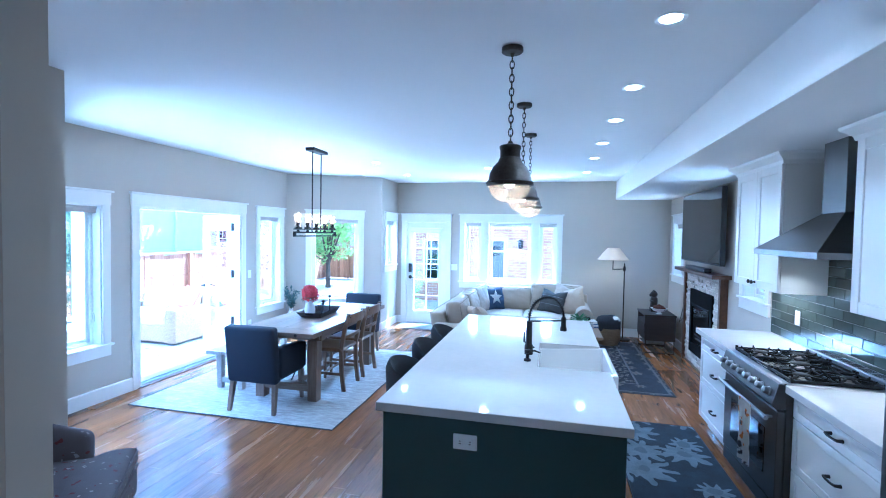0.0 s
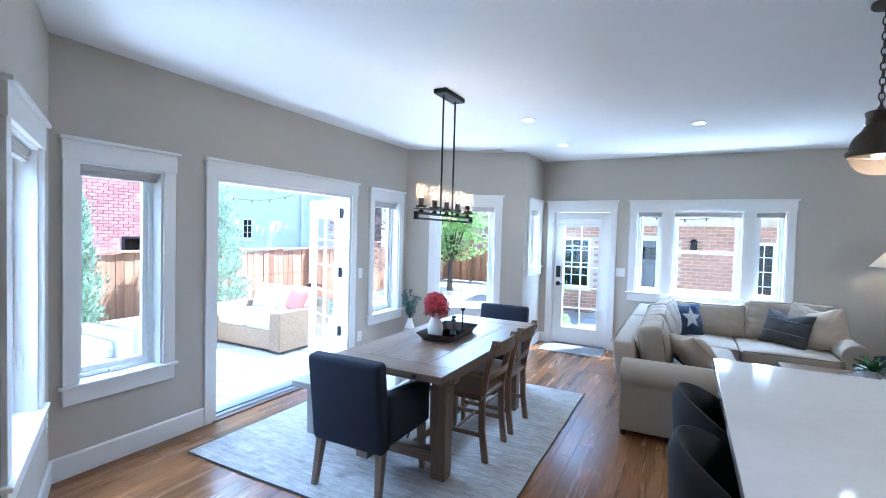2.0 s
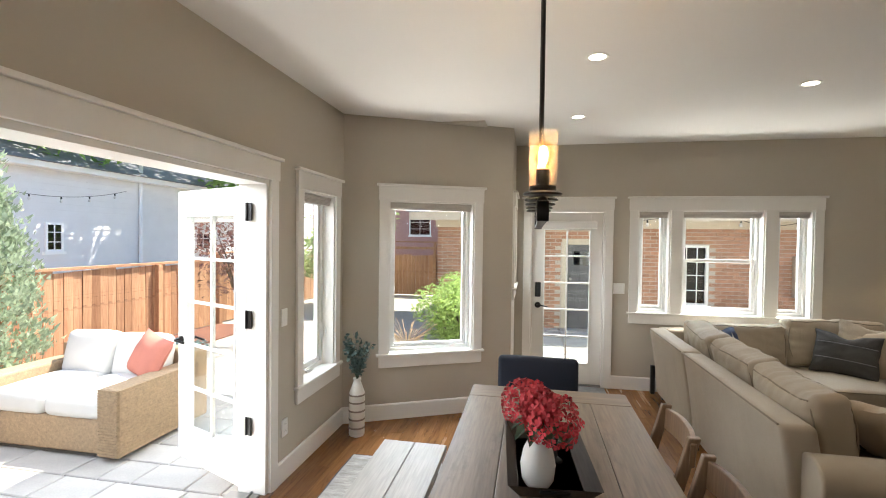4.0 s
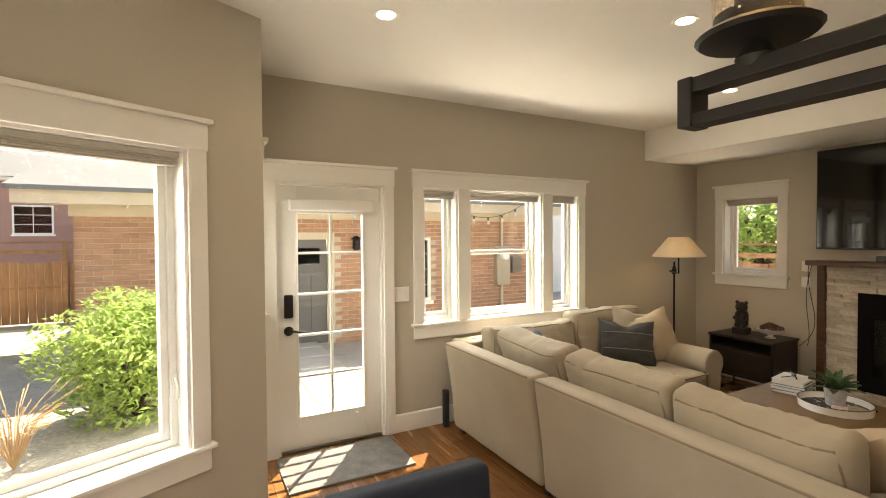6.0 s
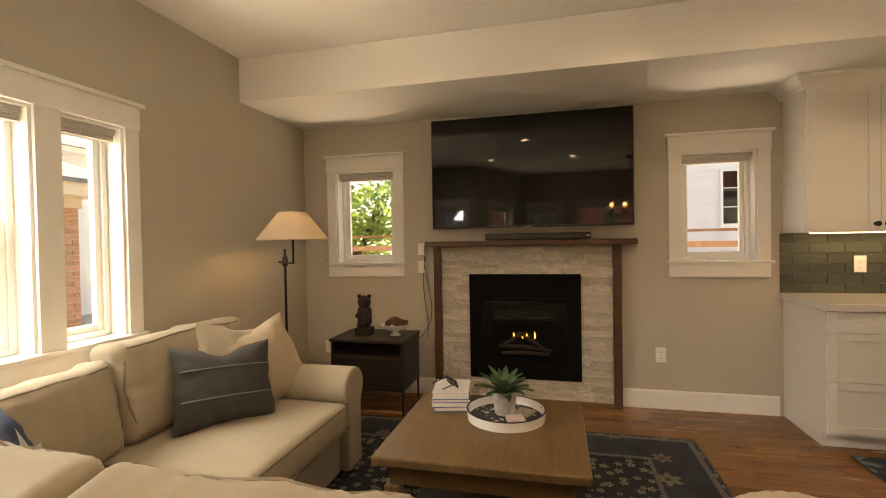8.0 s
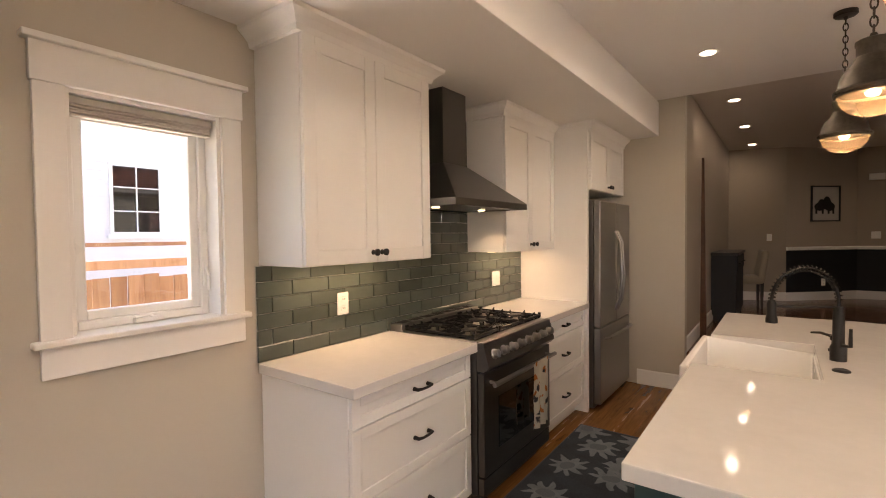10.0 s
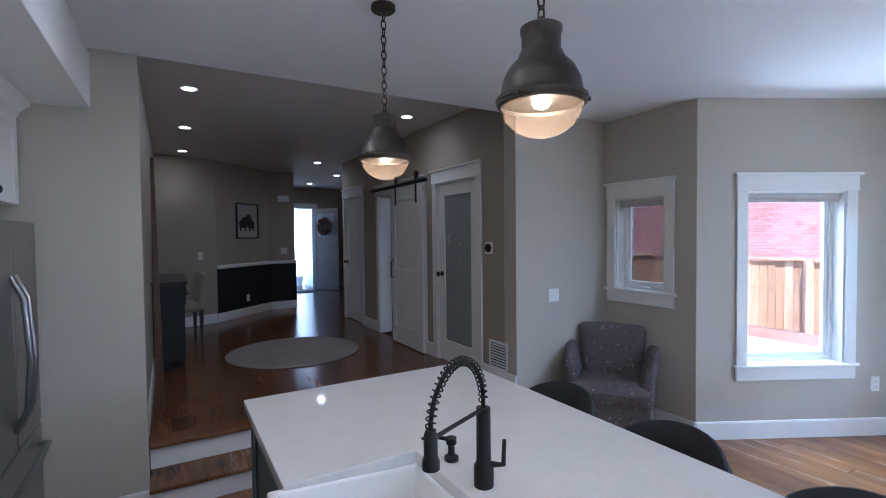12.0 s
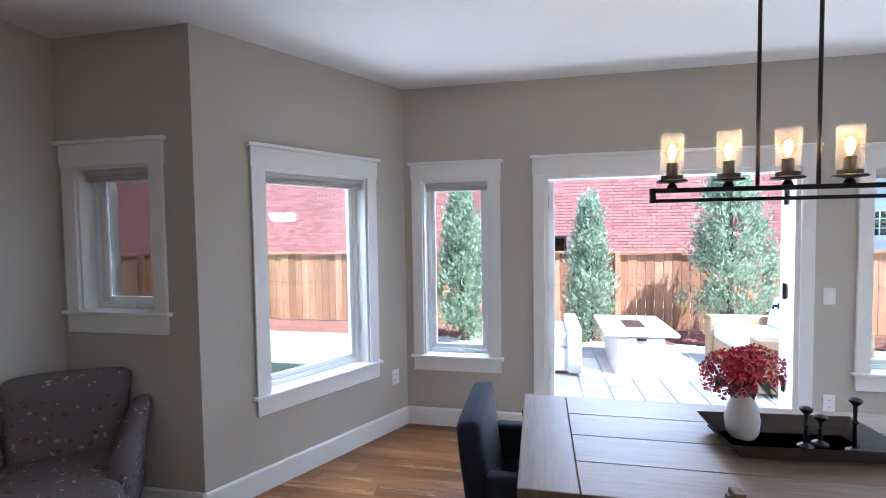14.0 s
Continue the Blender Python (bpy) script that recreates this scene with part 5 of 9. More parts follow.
def rug(name, x0, x1, y0, y1, mat, label, h=0.010, wob=0.0, edge=None, n=40):
    bm = bmesh.new()
    g = [[None] * (n + 1) for _ in range(n + 1)]
    for i in range(n + 1):
        for k in range(n + 1):
            x, y = x0 + (x1 - x0) * i / n, y0 + (y1 - y0) * k / n
            q = noise.noise_vector((x * 2.3, y * 2.3, 1.0)) * wob
            g[i][k] = bm.verts.new((x + q.x, y + q.y, 0.002 + h + 0.003 * noise.noise((x * 5, y * 5, 2))))
    for i in range(n):
        for k in range(n):
            bm.faces.new((g[i][k], g[i + 1][k], g[i + 1][k + 1], g[i][k + 1]))
    rim = [g[i][0] for i in range(n + 1)] + [g[n][k] for k in range(1, n + 1)] + [g[i][n] for i in range(n - 1, -1, -1)] + [g[0][k] for k in range(n - 1, 0, -1)]
    low = [bm.verts.new((v.co.x, v.co.y, 0.001)) for v in rim]
    for k in range(len(rim)):
        k2 = (k + 1) % len(rim)
        bm.faces.new((rim[k], low[k], low[k2], rim[k2]))
    pts = [(v.co.x, v.co.y, h * 0.6 + 0.002) for v in rim]
    th = thing(name, (0, 0, 0), 0, label, "rug")
    part("rug_body", bm, mat, th, smooth=True)
    if edge:
        part("binding", tube(pts, 0.006, 5, closed=True), edge, th)
    return th


rug("area_rug", -4.06, -1.86, 3.88, 6.66, RUGWOOL, "pale grey woven wool rug under the dining table", 0.009, 0.012, RUGEDGE)

tb = thing("dining_table", (-2.665, 5.185, 0), 0, "weathered oak trestle dining table with breadboard ends", "table")
TW, TL = 0.435, 0.985
for k in range(4):
    a = -TW + k * 2 * TW / 4
    part("plank", box(a + 0.001, a + 2 * TW / 4 - 0.001, -TL + 0.20, TL - 0.20, 0.715, 0.760), TABLEWOOD, tb, bevel=0.003)
for s in (-1, 1):
    y0, y1 = sorted((s * (TL - 0.198), s * TL))
    eb = part("breadboard_end", box(-TW, TW, y0, y1, 0.7145, 0.7605), TABLEWOOD_X, tb, bevel=0.004)
    for xx in (-0.25, 0.25):
        part("bolt", lathe([(0.016, 0), (0.016, 0.004), (0.010, 0.007)], 12, m=pose(xx, s * TL, 0.738, -90 * s, 0, 0)), BLACK, eb)
    yb = s * 0.70
    for xx in (-0.30, 0.30):
        part("post", taper(xx, yb, 0.0, 0.640, 0.050, 0.055), LEGWOOD, tb, bevel=0.006)
    part("foot_beam", box(-0.252, 0.252, yb - 0.040, yb + 0.040, 0.105, 0.185), TABLEWOOD_X, tb, bevel=0.008)
    part("top_beam", box(-0.40, 0.40, yb - 0.045, yb + 0.045, 0.640, 0.714), TABLEWOOD_X, tb, bevel=0.008)
part("stretcher", box(-0.05, 0.05, -0.658, 0.658, 0.115, 0.175), TABLEWOOD, tb, bevel=0.006)
for s in (-1, 1):
    part("iron_rod", tube([(0, s * 0.64, 0.17), (0, s * 0.10, 0.70)], 0.008, 8), BLACK, tb, smooth=True)
bm = box(-TW + 0.05, -TW + 0.075, -TL + 0.22, TL - 0.22, 0.655, 0.714)
bx(bm, TW - 0.075, TW - 0.05, -TL + 0.22, TL - 0.22, 0.655, 0.714)
part("apron", bm, TABLEWOOD, tb, bevel=0.003)


def parsons_armchair(at, rz, label):
    """Upholstered host chair facing +y with low arms."""
    th = thing("dining_armchair", at, rz, label, "chair", "dining chairs")
    part("seat", softbox(0.255, 0.255, 0.085, 0.035, 6, puff=(0, 0, 0.015), wrinkle=0.003, m=pose(0, 0.02, 0.385)), NAVYCLOTH, th, smooth=True)
    part("backrest", softbox(0.265, 0.050, 0.275, 0.030, 6, puff=(0, 0.015, 0), wrinkle=0.003, m=pose(0, -0.255, 0.560, 7, 0, 0)), NAVYCLOTH, th, smooth=True)
    for s in (-1, 1):
        bm = softbox(0.040, 0.235, 0.150, 0.025, 5, wrinkle=0.002, m=pose(s * 0.245, 0.015, 0.485))
        for v in bm.verts:
            if v.co.z > 0.5 and v.co.y > -0.1:
                v.co.z -= 0.03 * (v.co.y + 0.1) / 0.35
        part("armrest", bm, NAVYCLOTH, th, smooth=True)
    for sx_ in (-1, 1):
        part("leg", taper(sx_ * 0.225, 0.235, 0, 0.31, 0.017, 0.025, dx=sx_ * 0.012, dy=0.010), LEGWOOD, th, bevel=0.003)
        part("leg", taper(sx_ * 0.225, -0.225, 0, 0.31, 0.017, 0.025, dx=sx_ * 0.015, dy=-0.045), LEGWOOD, th, bevel=0.003)
    return th


parsons_armchair((-2.765, 4.285, 0.012), 0, "navy blue upholstered armchair with oak legs at the table end")
parsons_armchair((-2.715, 6.300, 0.012), 180, "navy blue upholstered armchair with oak legs at the table end")


def side_chair(at, rz):
    """Wooden chair facing +y: curved top rail, splayed back, scooped seat."""
    th = thing("dining_chair", at, rz, "oak dining chair with a curved top rail, pushed in", "chair", "dining chairs")
    bm = softbox(0.225, 0.215, 0.020, 0.018, 8, m=pose(0, 0.0, 0.450))
    for v in bm.verts:
        v.co.z -= 0.012 * max(0, 1 - (v.co.x / 0.2) ** 2) * max(0, 1 - (v.co.y / 0.2) ** 2)
        v.co.x *= 1 + 0.10 * v.co.y
    part("seat", bm, CHAIRWOOD, th, smooth=True)
    for s in (-1, 1):
        bm = bmesh.new()
        prev = None
        for z, y in ((0.0, -0.235), (0.22, -0.205), (0.45, -0.20), (0.66, -0.235), (0.86, -0.29)):
            ring_ = [bm.verts.new((s * 0.190 + a, y + b, z)) for a, b in ((-0.016, -0.022), (0.016, -0.022), (0.016, 0.022), (-0.016, 0.022))]
            if prev:
                for k in range(4):
                    bm.faces.new((prev[k], prev[(k + 1) % 4], ring_[(k + 1) % 4], ring_[k]))
            else:
                bm.faces.new(ring_[::-1])
            prev = ring_
        bm.faces.new(prev)
        part("back_post", bm, CHAIRWOOD, th, bevel=0.005)
        part("leg", taper(s * 0.190, 0.185, 0, 0.44, 0.014, 0.020), CHAIRWOOD, th, bevel=0.004)
        part("side_stretcher", box(s * 0.190 - 0.008, s * 0.190 + 0.008, -0.20, 0.18, 0.17, 0.200), CHAIRWOOD, th, bevel=0.003)
    for zz, hh, yy in ((0.80, 0.105, -0.275), (0.60, 0.04, -0.225)):
        bm = bmesh.new()
        n = 12
        rows = []
        for i in range(n + 1):
            x = -0.215 + 0.43 * i / n if hh > 0.05 else -0.18 + 0.36 * i / n
            y = yy - 0.035 * (1 - (x / 0.215) ** 2)
            rows.append([bm.verts.new((x, y + a, zz + b * hh / 2 - (0.0 if b < 0 else 0.012 * (x / 0.215) ** 2))) for a, b in ((-0.011, -1), (0.011, -1), (0.006, 1), (-0.016, 1))])
        for a, b in zip(rows, rows[1:]):
            for k in range(4):
                bm.faces.new((a[k], b[k], b[(k + 1) % 4], a[(k + 1) % 4]))
        bm.faces.new(rows[0])
        bm.faces.new(rows[-1][::-1])
        part("top_rail" if hh > 0.05 else "back_rail", bm, CHAIRWOOD, th, bevel=0.004)
    for s in (-1, 1):
        part("bolt", lathe([(0.009, 0), (0.009, 0.003), (0.005, 0.005)], 12, m=pose(s * 0.185, -0.303, 0.815, 90, 0, 0)), BLACK, th, "dark round bolt head")
    part("front_stretcher", box(-0.19, 0.19, 0.0, 0.016, 0.176, 0.196), CHAIRWOOD, th, bevel=0.003)
    part("apron", box(-0.19, 0.19, 0.175, 0.192, 0.375, 0.435), CHAIRWOOD, th, bevel=0.003)
    return th


c0 = side_chair((-2.42, 4.995, 0.012), 90)
copy_thing(c0, pose(-2.42, 5.530, 0.012, 0, 0, 90))

bench = thing("dining_bench", (-3.415, 5.19, 0.012), 0, "pale weathered wooden bench beside the table", "bench")
BENCHWOOD = wood("pale_bench_wood", (0.30, 0.28, 0.25), (0.55, 0.52, 0.48), 0.5, 1, 10, 0.15, 0.15)
for k in range(2):
    part("seat_plank", box(-0.185 + 0.186 * k, -0.185 + 0.184 + 0.186 * k, -0.79, 0.79, 0.405, 0.445), BENCHWOOD, bench, bevel=0.004)
for s in (-1, 1):
    for xx in (-0.13, 0.13):
        part("leg", taper(xx, s * 0.62, 0.0, 0.404, 0.030, 0.035), BENCHWOOD, bench, bevel=0.004)
    part("cross_beam", box(-0.10, 0.10, s * 0.62 - 0.02, s * 0.62 + 0.02, 0.06, 0.12), BENCHWOOD, bench, bevel=0.003)
part("stretcher", box(-0.02, 0.02, -0.60, 0.60, 0.07, 0.11), BENCHWOOD, bench, bevel=0.003)

# table things
tr = thing("wooden_tray", (-2.70, 5.215, 0.7615), 4, "dark wooden serving tray on the dining table", "tray")
bm = bmesh.new()
lo = [(-0.115, -0.235), (0.115, -0.235), (0.115, 0.235), (-0.115, 0.235)]
hi = [(-0.155, -0.290), (0.155, -0.290), (0.155, 0.290), (-0.155, 0.290)]
a = [bm.verts.new((*c, 0.0)) for c in lo]
b = [bm.verts.new((*c, 0.062)) for c in hi]
bm.faces.new(a)
for k in range(4):
    bm.faces.new((a[k], a[(k + 1) % 4], b[(k + 1) % 4], b[k]))
bmesh.ops.solidify(bm, geom=bm.faces[:], thickness=-0.011)
for v in bm.verts:
    v.co.z = max(v.co.z, 0.0)
part("tray_body", bm, TRAYWOOD, tr, bevel=0.003)
for s in (-1, 1):
    part("handle_hole", softbox(0.05, 0.004, 0.010, 0.004, 3, m=pose(0, s * 0.281, 0.043, s * -42, 0, 0)), BLACK, tr, smooth=True)
PORCELAIN = plain("white_porcelain", (0.74, 0.72, 0.68), 0.3, var=0.04)
vs_ = thing("flower_vase", (-2.735, 5.05, 0.7735), 0, "white vase of red hydrangeas in the tray", "vase")
part("vase_body", lathe([(0.045, 0), (0.056, 0.02), (0.062, 0.07), (0.052, 0.12), (0.032, 0.165), (0.030, 0.185), (0.036, 0.20), (0.030, 0.20), (0.024, 0.18)], 24), PORCELAIN, vs_, smooth=True)
PETAL = plain("red_petal", (0.52, 0.035, 0.05), 0.7, var=0.35, scale=30, grain=90, relief=0.1)
LEAFG = plain("dark_leaf", (0.022, 0.055, 0.022), 0.55, var=0.35, scale=25, grain=90, relief=0.1)
for hx, hy, hz, r in ((-0.045, 0.070, 0.258, 0.088), (0.045, -0.070, 0.252, 0.092), (0.0, 0.0, 0.275, 0.068)):
    bm = bmesh.new()
    rnd = random.Random(int(hx * 1000 + hy * 77))
    for k in range(95):
        z = 1 - 1.75 * (k + 0.5) / 95
        a = k * 2.39996
        d = Vector((math.sqrt(max(0, 1 - z * z)) * math.cos(a), math.sqrt(max(0, 1 - z * z)) * math.sin(a), z))
        m = Matrix.Translation(d * r * rnd.uniform(0.90, 1.06)) @ d.to_track_quat("Z", "Y").to_matrix().to_4x4() @ pose(0, 0, 0, rnd.uniform(-20, 20), rnd.uniform(-20, 20), rnd.uniform(0, 90))
        for q in range(4):
            mq = m @ pose(0, 0, 0, 0, 0, 90 * q)
            pts = [(0, 0, -0.004), (0.012, -0.008, 0.003), (0.018, 0, 0.003), (0.012, 0.008, 0.001)]
            bm.faces.new([bm.verts.new(mq @ Vector(p)) for p in pts])
    bl = part("bloom", bm, PETAL, vs_, "red hydrangea bloom")
    bl.matrix_basis = pose(hx, hy, hz)
bm = bmesh.new()
for k in range(10):
    a = k * 0.63
    tube([(0, 0, 0.15), (0.03 * math.cos(a), 0.05 * math.sin(a), 0.26)], 0.004, 5, bm)
    m = pose(0.045 * math.cos(a), 0.065 * math.sin(a), 0.225, 0, 35, math.degrees(a))
    bm.faces.new([bm.verts.new(m @ Vector(p)) for p in ((-0.01, 0, 0), (0.03, -0.024, 0.006), (0.075, 0, -0.008), (0.03, 0.024, 0.006))])
part("leaves", bm, LEAFG, vs_)
for x, y, h in ((-2.665, 5.235, 0.155), (-2.70, 5.30, 0.115), (-2.655, 5.385, 0.20)):
    cs = part("candlestick", lathe([(0.028, 0), (0.026, 0.008), (0.008, 0.018), (0.006, h * 0.5), (0.011, h * 0.55), (0.006, h * 0.6), (0.007, h - 0.03), (0.020, h - 0.016), (0.022, h - 0.008), (0.010, h)], 16), BLACK, smooth=True)
    cs.matrix_basis = pose(x, y, 0.7735)
    tagged(cs, "slim black metal candlestick in the tray", "candlestick", "candlesticks")

# chandelier
ch = thing("chandelier", (-2.740, 5.195, CZ - 0.012), 0, "black linear chandelier with five glass cylinder shades", "chandelier")
part("canopy", box(-0.055, 0.055, -0.17, 0.17, -0.025, 0.011), BLACK, ch, bevel=0.003)
for s in (-1, 1):
    part("rod", tube([(0, s * 0.102, -0.02), (0, s * 0.102, -0.955)], 0.0075, 8), BLACK, ch, smooth=True)
bm = bmesh.new()
BA, BB = -0.485, 0.485
bx(bm, -0.014, 0.014, BA, BB, -0.974, -0.956)
bx(bm, -0.014, 0.014, BA, BB, -1.012, -0.998)
for y0, y1 in ((BA, BA + 0.018), (BB - 0.018, BB)):
    bx(bm, -0.017, 0.017, y0, y1, -1.013, -0.955)
part("frame", bm, BLACK, ch, bevel=0.002)
BULB = glow("filament_bulb", (1.0, 0.55, 0.20), 12)
BULBGLASS = pane_glass("bulb_glass", (1.0, 0.86, 0.66))
SHADE = milky("seeded_cylinder_glass", (1.0, 0.975, 0.95), 0.88, (0.70, 0.62, 0.56))
SEEDS = plain("glass_seed", (0.9, 0.85, 0.8), 0.2)
for k in range(5):
    y = BA + 0.080 + k * (BB - BA - 0.16) / 4
    cup = part("cup", lathe([(0.014, 0.0), (0.020, 0.010), (0.014, 0.022), (0.010, 0.026), (0.054, 0.030), (0.058, 0.034), (0.050, 0.040), (0.040, 0.041), (0.040, 0.056), (0.020, 0.058), (0.020, 0.105), (0.014, 0.108)], 24, at=(0, y, -0.963)), BLACK, ch, smooth=True)
    sh = part("glass_shade", lathe([(0.041, 0.042), (0.042, 0.12), (0.042, 0.217), (0.0405, 0.219)], 28, at=(0, y, -0.963), open_ends=True), SHADE, ch, "seeded glass cylinder shade", smooth=True)
    sh.visible_shadow = False
    part("filament", lathe([(0.006, 0.118), (0.013, 0.135), (0.015, 0.15), (0.011, 0.168), (0.004, 0.176)], 12, at=(0, y, -0.963)), BULB, ch, "glowing warm filament", smooth=True)
    bg = part("bulb", lathe([(0.012, 0.105), (0.016, 0.118), (0.028, 0.142), (0.030, 0.160), (0.024, 0.180), (0.010, 0.190)], 18, at=(0, y, -0.963)), BULBGLASS, ch, smooth=True)
    bg.visible_shadow = False
    lamp("bulb_light", "POINT", (-2.740, 5.195 + y, CZ - 0.963 + 0.155), 0.7, WARM, 0.02)
    bm = bmesh.new()
    rnd = random.Random(k)
    for _ in range(70):
        a, z = rnd.uniform(0, 6.283), rnd.uniform(0.05, 0.205)
        if rnd.random() < z / 0.35:
            continue
        bmesh.ops.create_icosphere(bm, subdivisions=1, radius=rnd.uniform(0.0007, 0.0014), matrix=Matrix.Translation((0.0415 * math.cos(a), y + 0.0415 * math.sin(a), -0.963 + z)))
    tagged(part("seeds", bm, SEEDS, ch), kind="stuff")

# pendants
SCREENGLOW = glow("pendant_bulb", (1.0, 0.62, 0.26), 5)
PGLASS = pane_glass("pendant_glass", (1.0, 0.93, 0.84))
REED = plain("reeded_glass", (0.85, 0.75, 0.62), 0.15, var=0.2)
RIBGLASS = milky("ribbed_pendant_glass", (0.92, 0.85, 0.78), 0.82, (0.34, 0.26, 0.19))


def slim(prof):
    """Lamp profile drawn in a little towards its axis and its neck."""
    return [(r * 0.93, -0.475 + (z + 0.475) * 0.94) for r, z in prof]


def pendant(y):
    th = thing("pendant_lamp", (-0.235, y, CZ), 0, "aged bronze bell pendant lamp with a ribbed glass bowl", "pendant lamp", "island pendants")
    part("canopy", lathe([(0.055, -0.001), (0.056, -0.020), (0.050, -0.026), (0.012, -0.030), (0.008, -0.045)], 24), BRONZE, th, smooth=True)
    bm = bmesh.new()
    for k in range(13):
        z = -0.052 - k * 0.0345
        pts = []
        for q in range(12):
            a = 2 * math.pi * q / 12
            u, w = 0.011 * math.cos(a), 0.022 * math.sin(a)
            pts.append((u, 0, z + w) if k % 2 else (0, u, z + w))
        tube(pts, 0.0032, 5, bm, closed=True)
    part("chain", bm, BRONZE, th, smooth=True)
    part("bell", lathe(slim([(0.010, -0.475), (0.016, -0.490), (0.052, -0.500), (0.060, -0.505), (0.060, -0.520), (0.056, -0.526), (0.056, -0.568), (0.062, -0.575), (0.066, -0.590), (0.095, -0.620), (0.112, -0.655), (0.118, -0.690), (0.127, -0.700), (0.128, -0.722), (0.118, -0.726), (0.108, -0.690), (0.088, -0.625), (0.05, -0.59)]), 40, open_ends=True), BRONZE, th, smooth=True)
    part("band", lathe(slim([(0.128, -0.700), (0.132, -0.703), (0.132, -0.712), (0.128, -0.715)]), 40), BRONZE, th)
    for a in (0, 120, 240):
        part("thumb_screw", tube([tuple(Matrix.Rotation(radians(a + 20), 3, "Z") @ Vector(p)) for p in ((0.110, 0, -0.697), (0.127, 0, -0.697))], 0.006, 8), BRONZE, th)
    prof = []
    for k in range(15):
        a = math.pi / 2 * k / 14
        prof.append((0.114 * math.cos(a) + 0.001, -0.722 - 0.092 * math.sin(a) + 0.0012 * math.sin(k * 3.1)))
    b_ = part("glass_bowl", lathe(slim(prof), 40, open_ends=True), RIBGLASS, th, "ribbed clear glass bowl, lit inside", smooth=True)
    b_.visible_shadow = False
    bs2 = part("bulb", lathe(slim([(0.012, -0.64), (0.018, -0.66), (0.030, -0.69), (0.030, -0.712), (0.020, -0.728), (0.004, -0.734)]), 16), SCREENGLOW, th, "warm lit bulb", smooth=True)
    lamp("pendant_light", "POINT", (-0.235, y, CZ - 0.738), 0.9, WARM, 0.012)
    return th


for y in (2.600, 3.648, 4.695):
    pendant(y)

# stools
def stool(at):
    th = thing("counter_stool", at, 0, "charcoal upholstered counter stool with a curved back", "stool", "island stools")
    part("seat", softbox(0.20, 0.20, 0.045, 0.04, 6, puff=(0, 0, 0.012), m=pose(0.02, 0, 0.635)), CHARCOAL, th, smooth=True)
    bm = bmesh.new()
    n, mrows = 22, 8
    outer, inner = [], []
    for i in range(n + 1):
        a = math.pi * (0.42 + 1.16 * i / n)
        co, ci = [], []
        s = abs(-1 + 2 * i / n)
        top = 0.945 - 0.20 * s ** 2.2
        for k in range(mrows + 1):
            f = k / mrows
            z = 0.60 + (top - 0.60) * f
            R = 0.215 + 0.020 * f
            th_ = 0.028 * (1 - (2 * f - 1) ** 8 * 0.85) * (1 - s ** 8 * 0.8)
            co.append(bm.verts.new((0.02 + (R + th_) * math.cos(a), (R + th_) * 0.98 * math.sin(a), z)))
            ci.append(bm.verts.new((0.02 + (R - th_) * math.cos(a), (R - th_) * 0.98 * math.sin(a), z)))
        outer.append(co)
        inner.append(ci)
    for i in range(n):
        for k in range(mrows):
            bm.faces.new((outer[i][k], outer[i + 1][k], outer[i + 1][k + 1], outer[i][k + 1]))
            bm.faces.new((inner[i][k], inner[i][k + 1], inner[i + 1][k + 1], inner[i + 1][k]))
        bm.faces.new((outer[i][mrows], outer[i + 1][mrows], inner[i + 1][mrows], inner[i][mrows]))
        bm.faces.new((outer[i][0], inner[i][0], inner[i + 1][0], outer[i + 1][0]))
    for i in (0, n):
        for k in range(mrows):
            bm.faces.new((outer[i][k], outer[i][k + 1], inner[i][k + 1], inner[i][k]))
    part("backrest", bm, CHARCOAL, th, smooth=True)
    for sx_ in (-1, 1):
        for sy_ in (-1, 1):
            part("leg", tube([(0.02 + sx_ * 0.14, sy_ * 0.14, 0.60), (0.02 + sx_ * 0.20, sy_ * 0.20, 0.0)], 0.011, 8), BLACK, th, smooth=True)
    part("footrest", tube([(0.02 + a * 0.176, b * 0.176, 0.24) for a, b in ((-1, -1), (1, -1), (1, 1), (-1, 1))], 0.008, 8, closed=True), BLACK, th, smooth=True)
    return th


s0 = stool((-0.80, 3.02, 0))
for y in (3.585, 4.15):
    copy_thing(s0, pose(-0.80, y, 0))

# armchair in the nook
FLORAL = pattern("floral_upholstery", (0.135, 0.112, 0.112), (0.13, 0.035, 0.04), 17, 0.20, 0.9, (0.36, 0.31, 0.29), 21, 0.20, 0.3)
ac = thing("armchair", (-2.535, 1.950, 0), -54, "grey floral upholstered armchair in the corner nook", "armchair")
FPIPE = plain("floral_piping", (0.13, 0.105, 0.105), 0.9, var=0.1)
part("seat_base", softbox(0.335, 0.345, 0.095, 0.035, 8, wrinkle=0.004, m=pose(0, 0.035, 0.245)), FLORAL, ac, smooth=True)
bm = softbox(0.335, 0.325, 0.060, 0.045, 14, puff=(0, 0, 0.030), wrinkle=0.005)
for v in bm.verts:
    if v.co.y < 0.17:
        v.co.x *= 0.78 if v.co.y < 0.13 else 0.78 + 0.22 * (v.co.y - 0.13) / 0.04
    v.co += Vector((0, 0.06, 0.385))
part("seat_cushion", bm, FLORAL, ac, smooth=True)
for zz in (0.345, 0.425):
    part("piping", tube([(-0.33, 0.24, zz), (-0.325, 0.375, zz), (-0.29, 0.388, zz), (0.29, 0.388, zz), (0.325, 0.375, zz), (0.33, 0.24, zz)], 0.005, 6), FPIPE, ac)
bm = softbox(0.252, 0.055, 0.270, 0.050, 12, puff=(0, 0.028, 0.015), wrinkle=0.005, m=pose(0, -0.245, 0.580, 13, 0, 0))
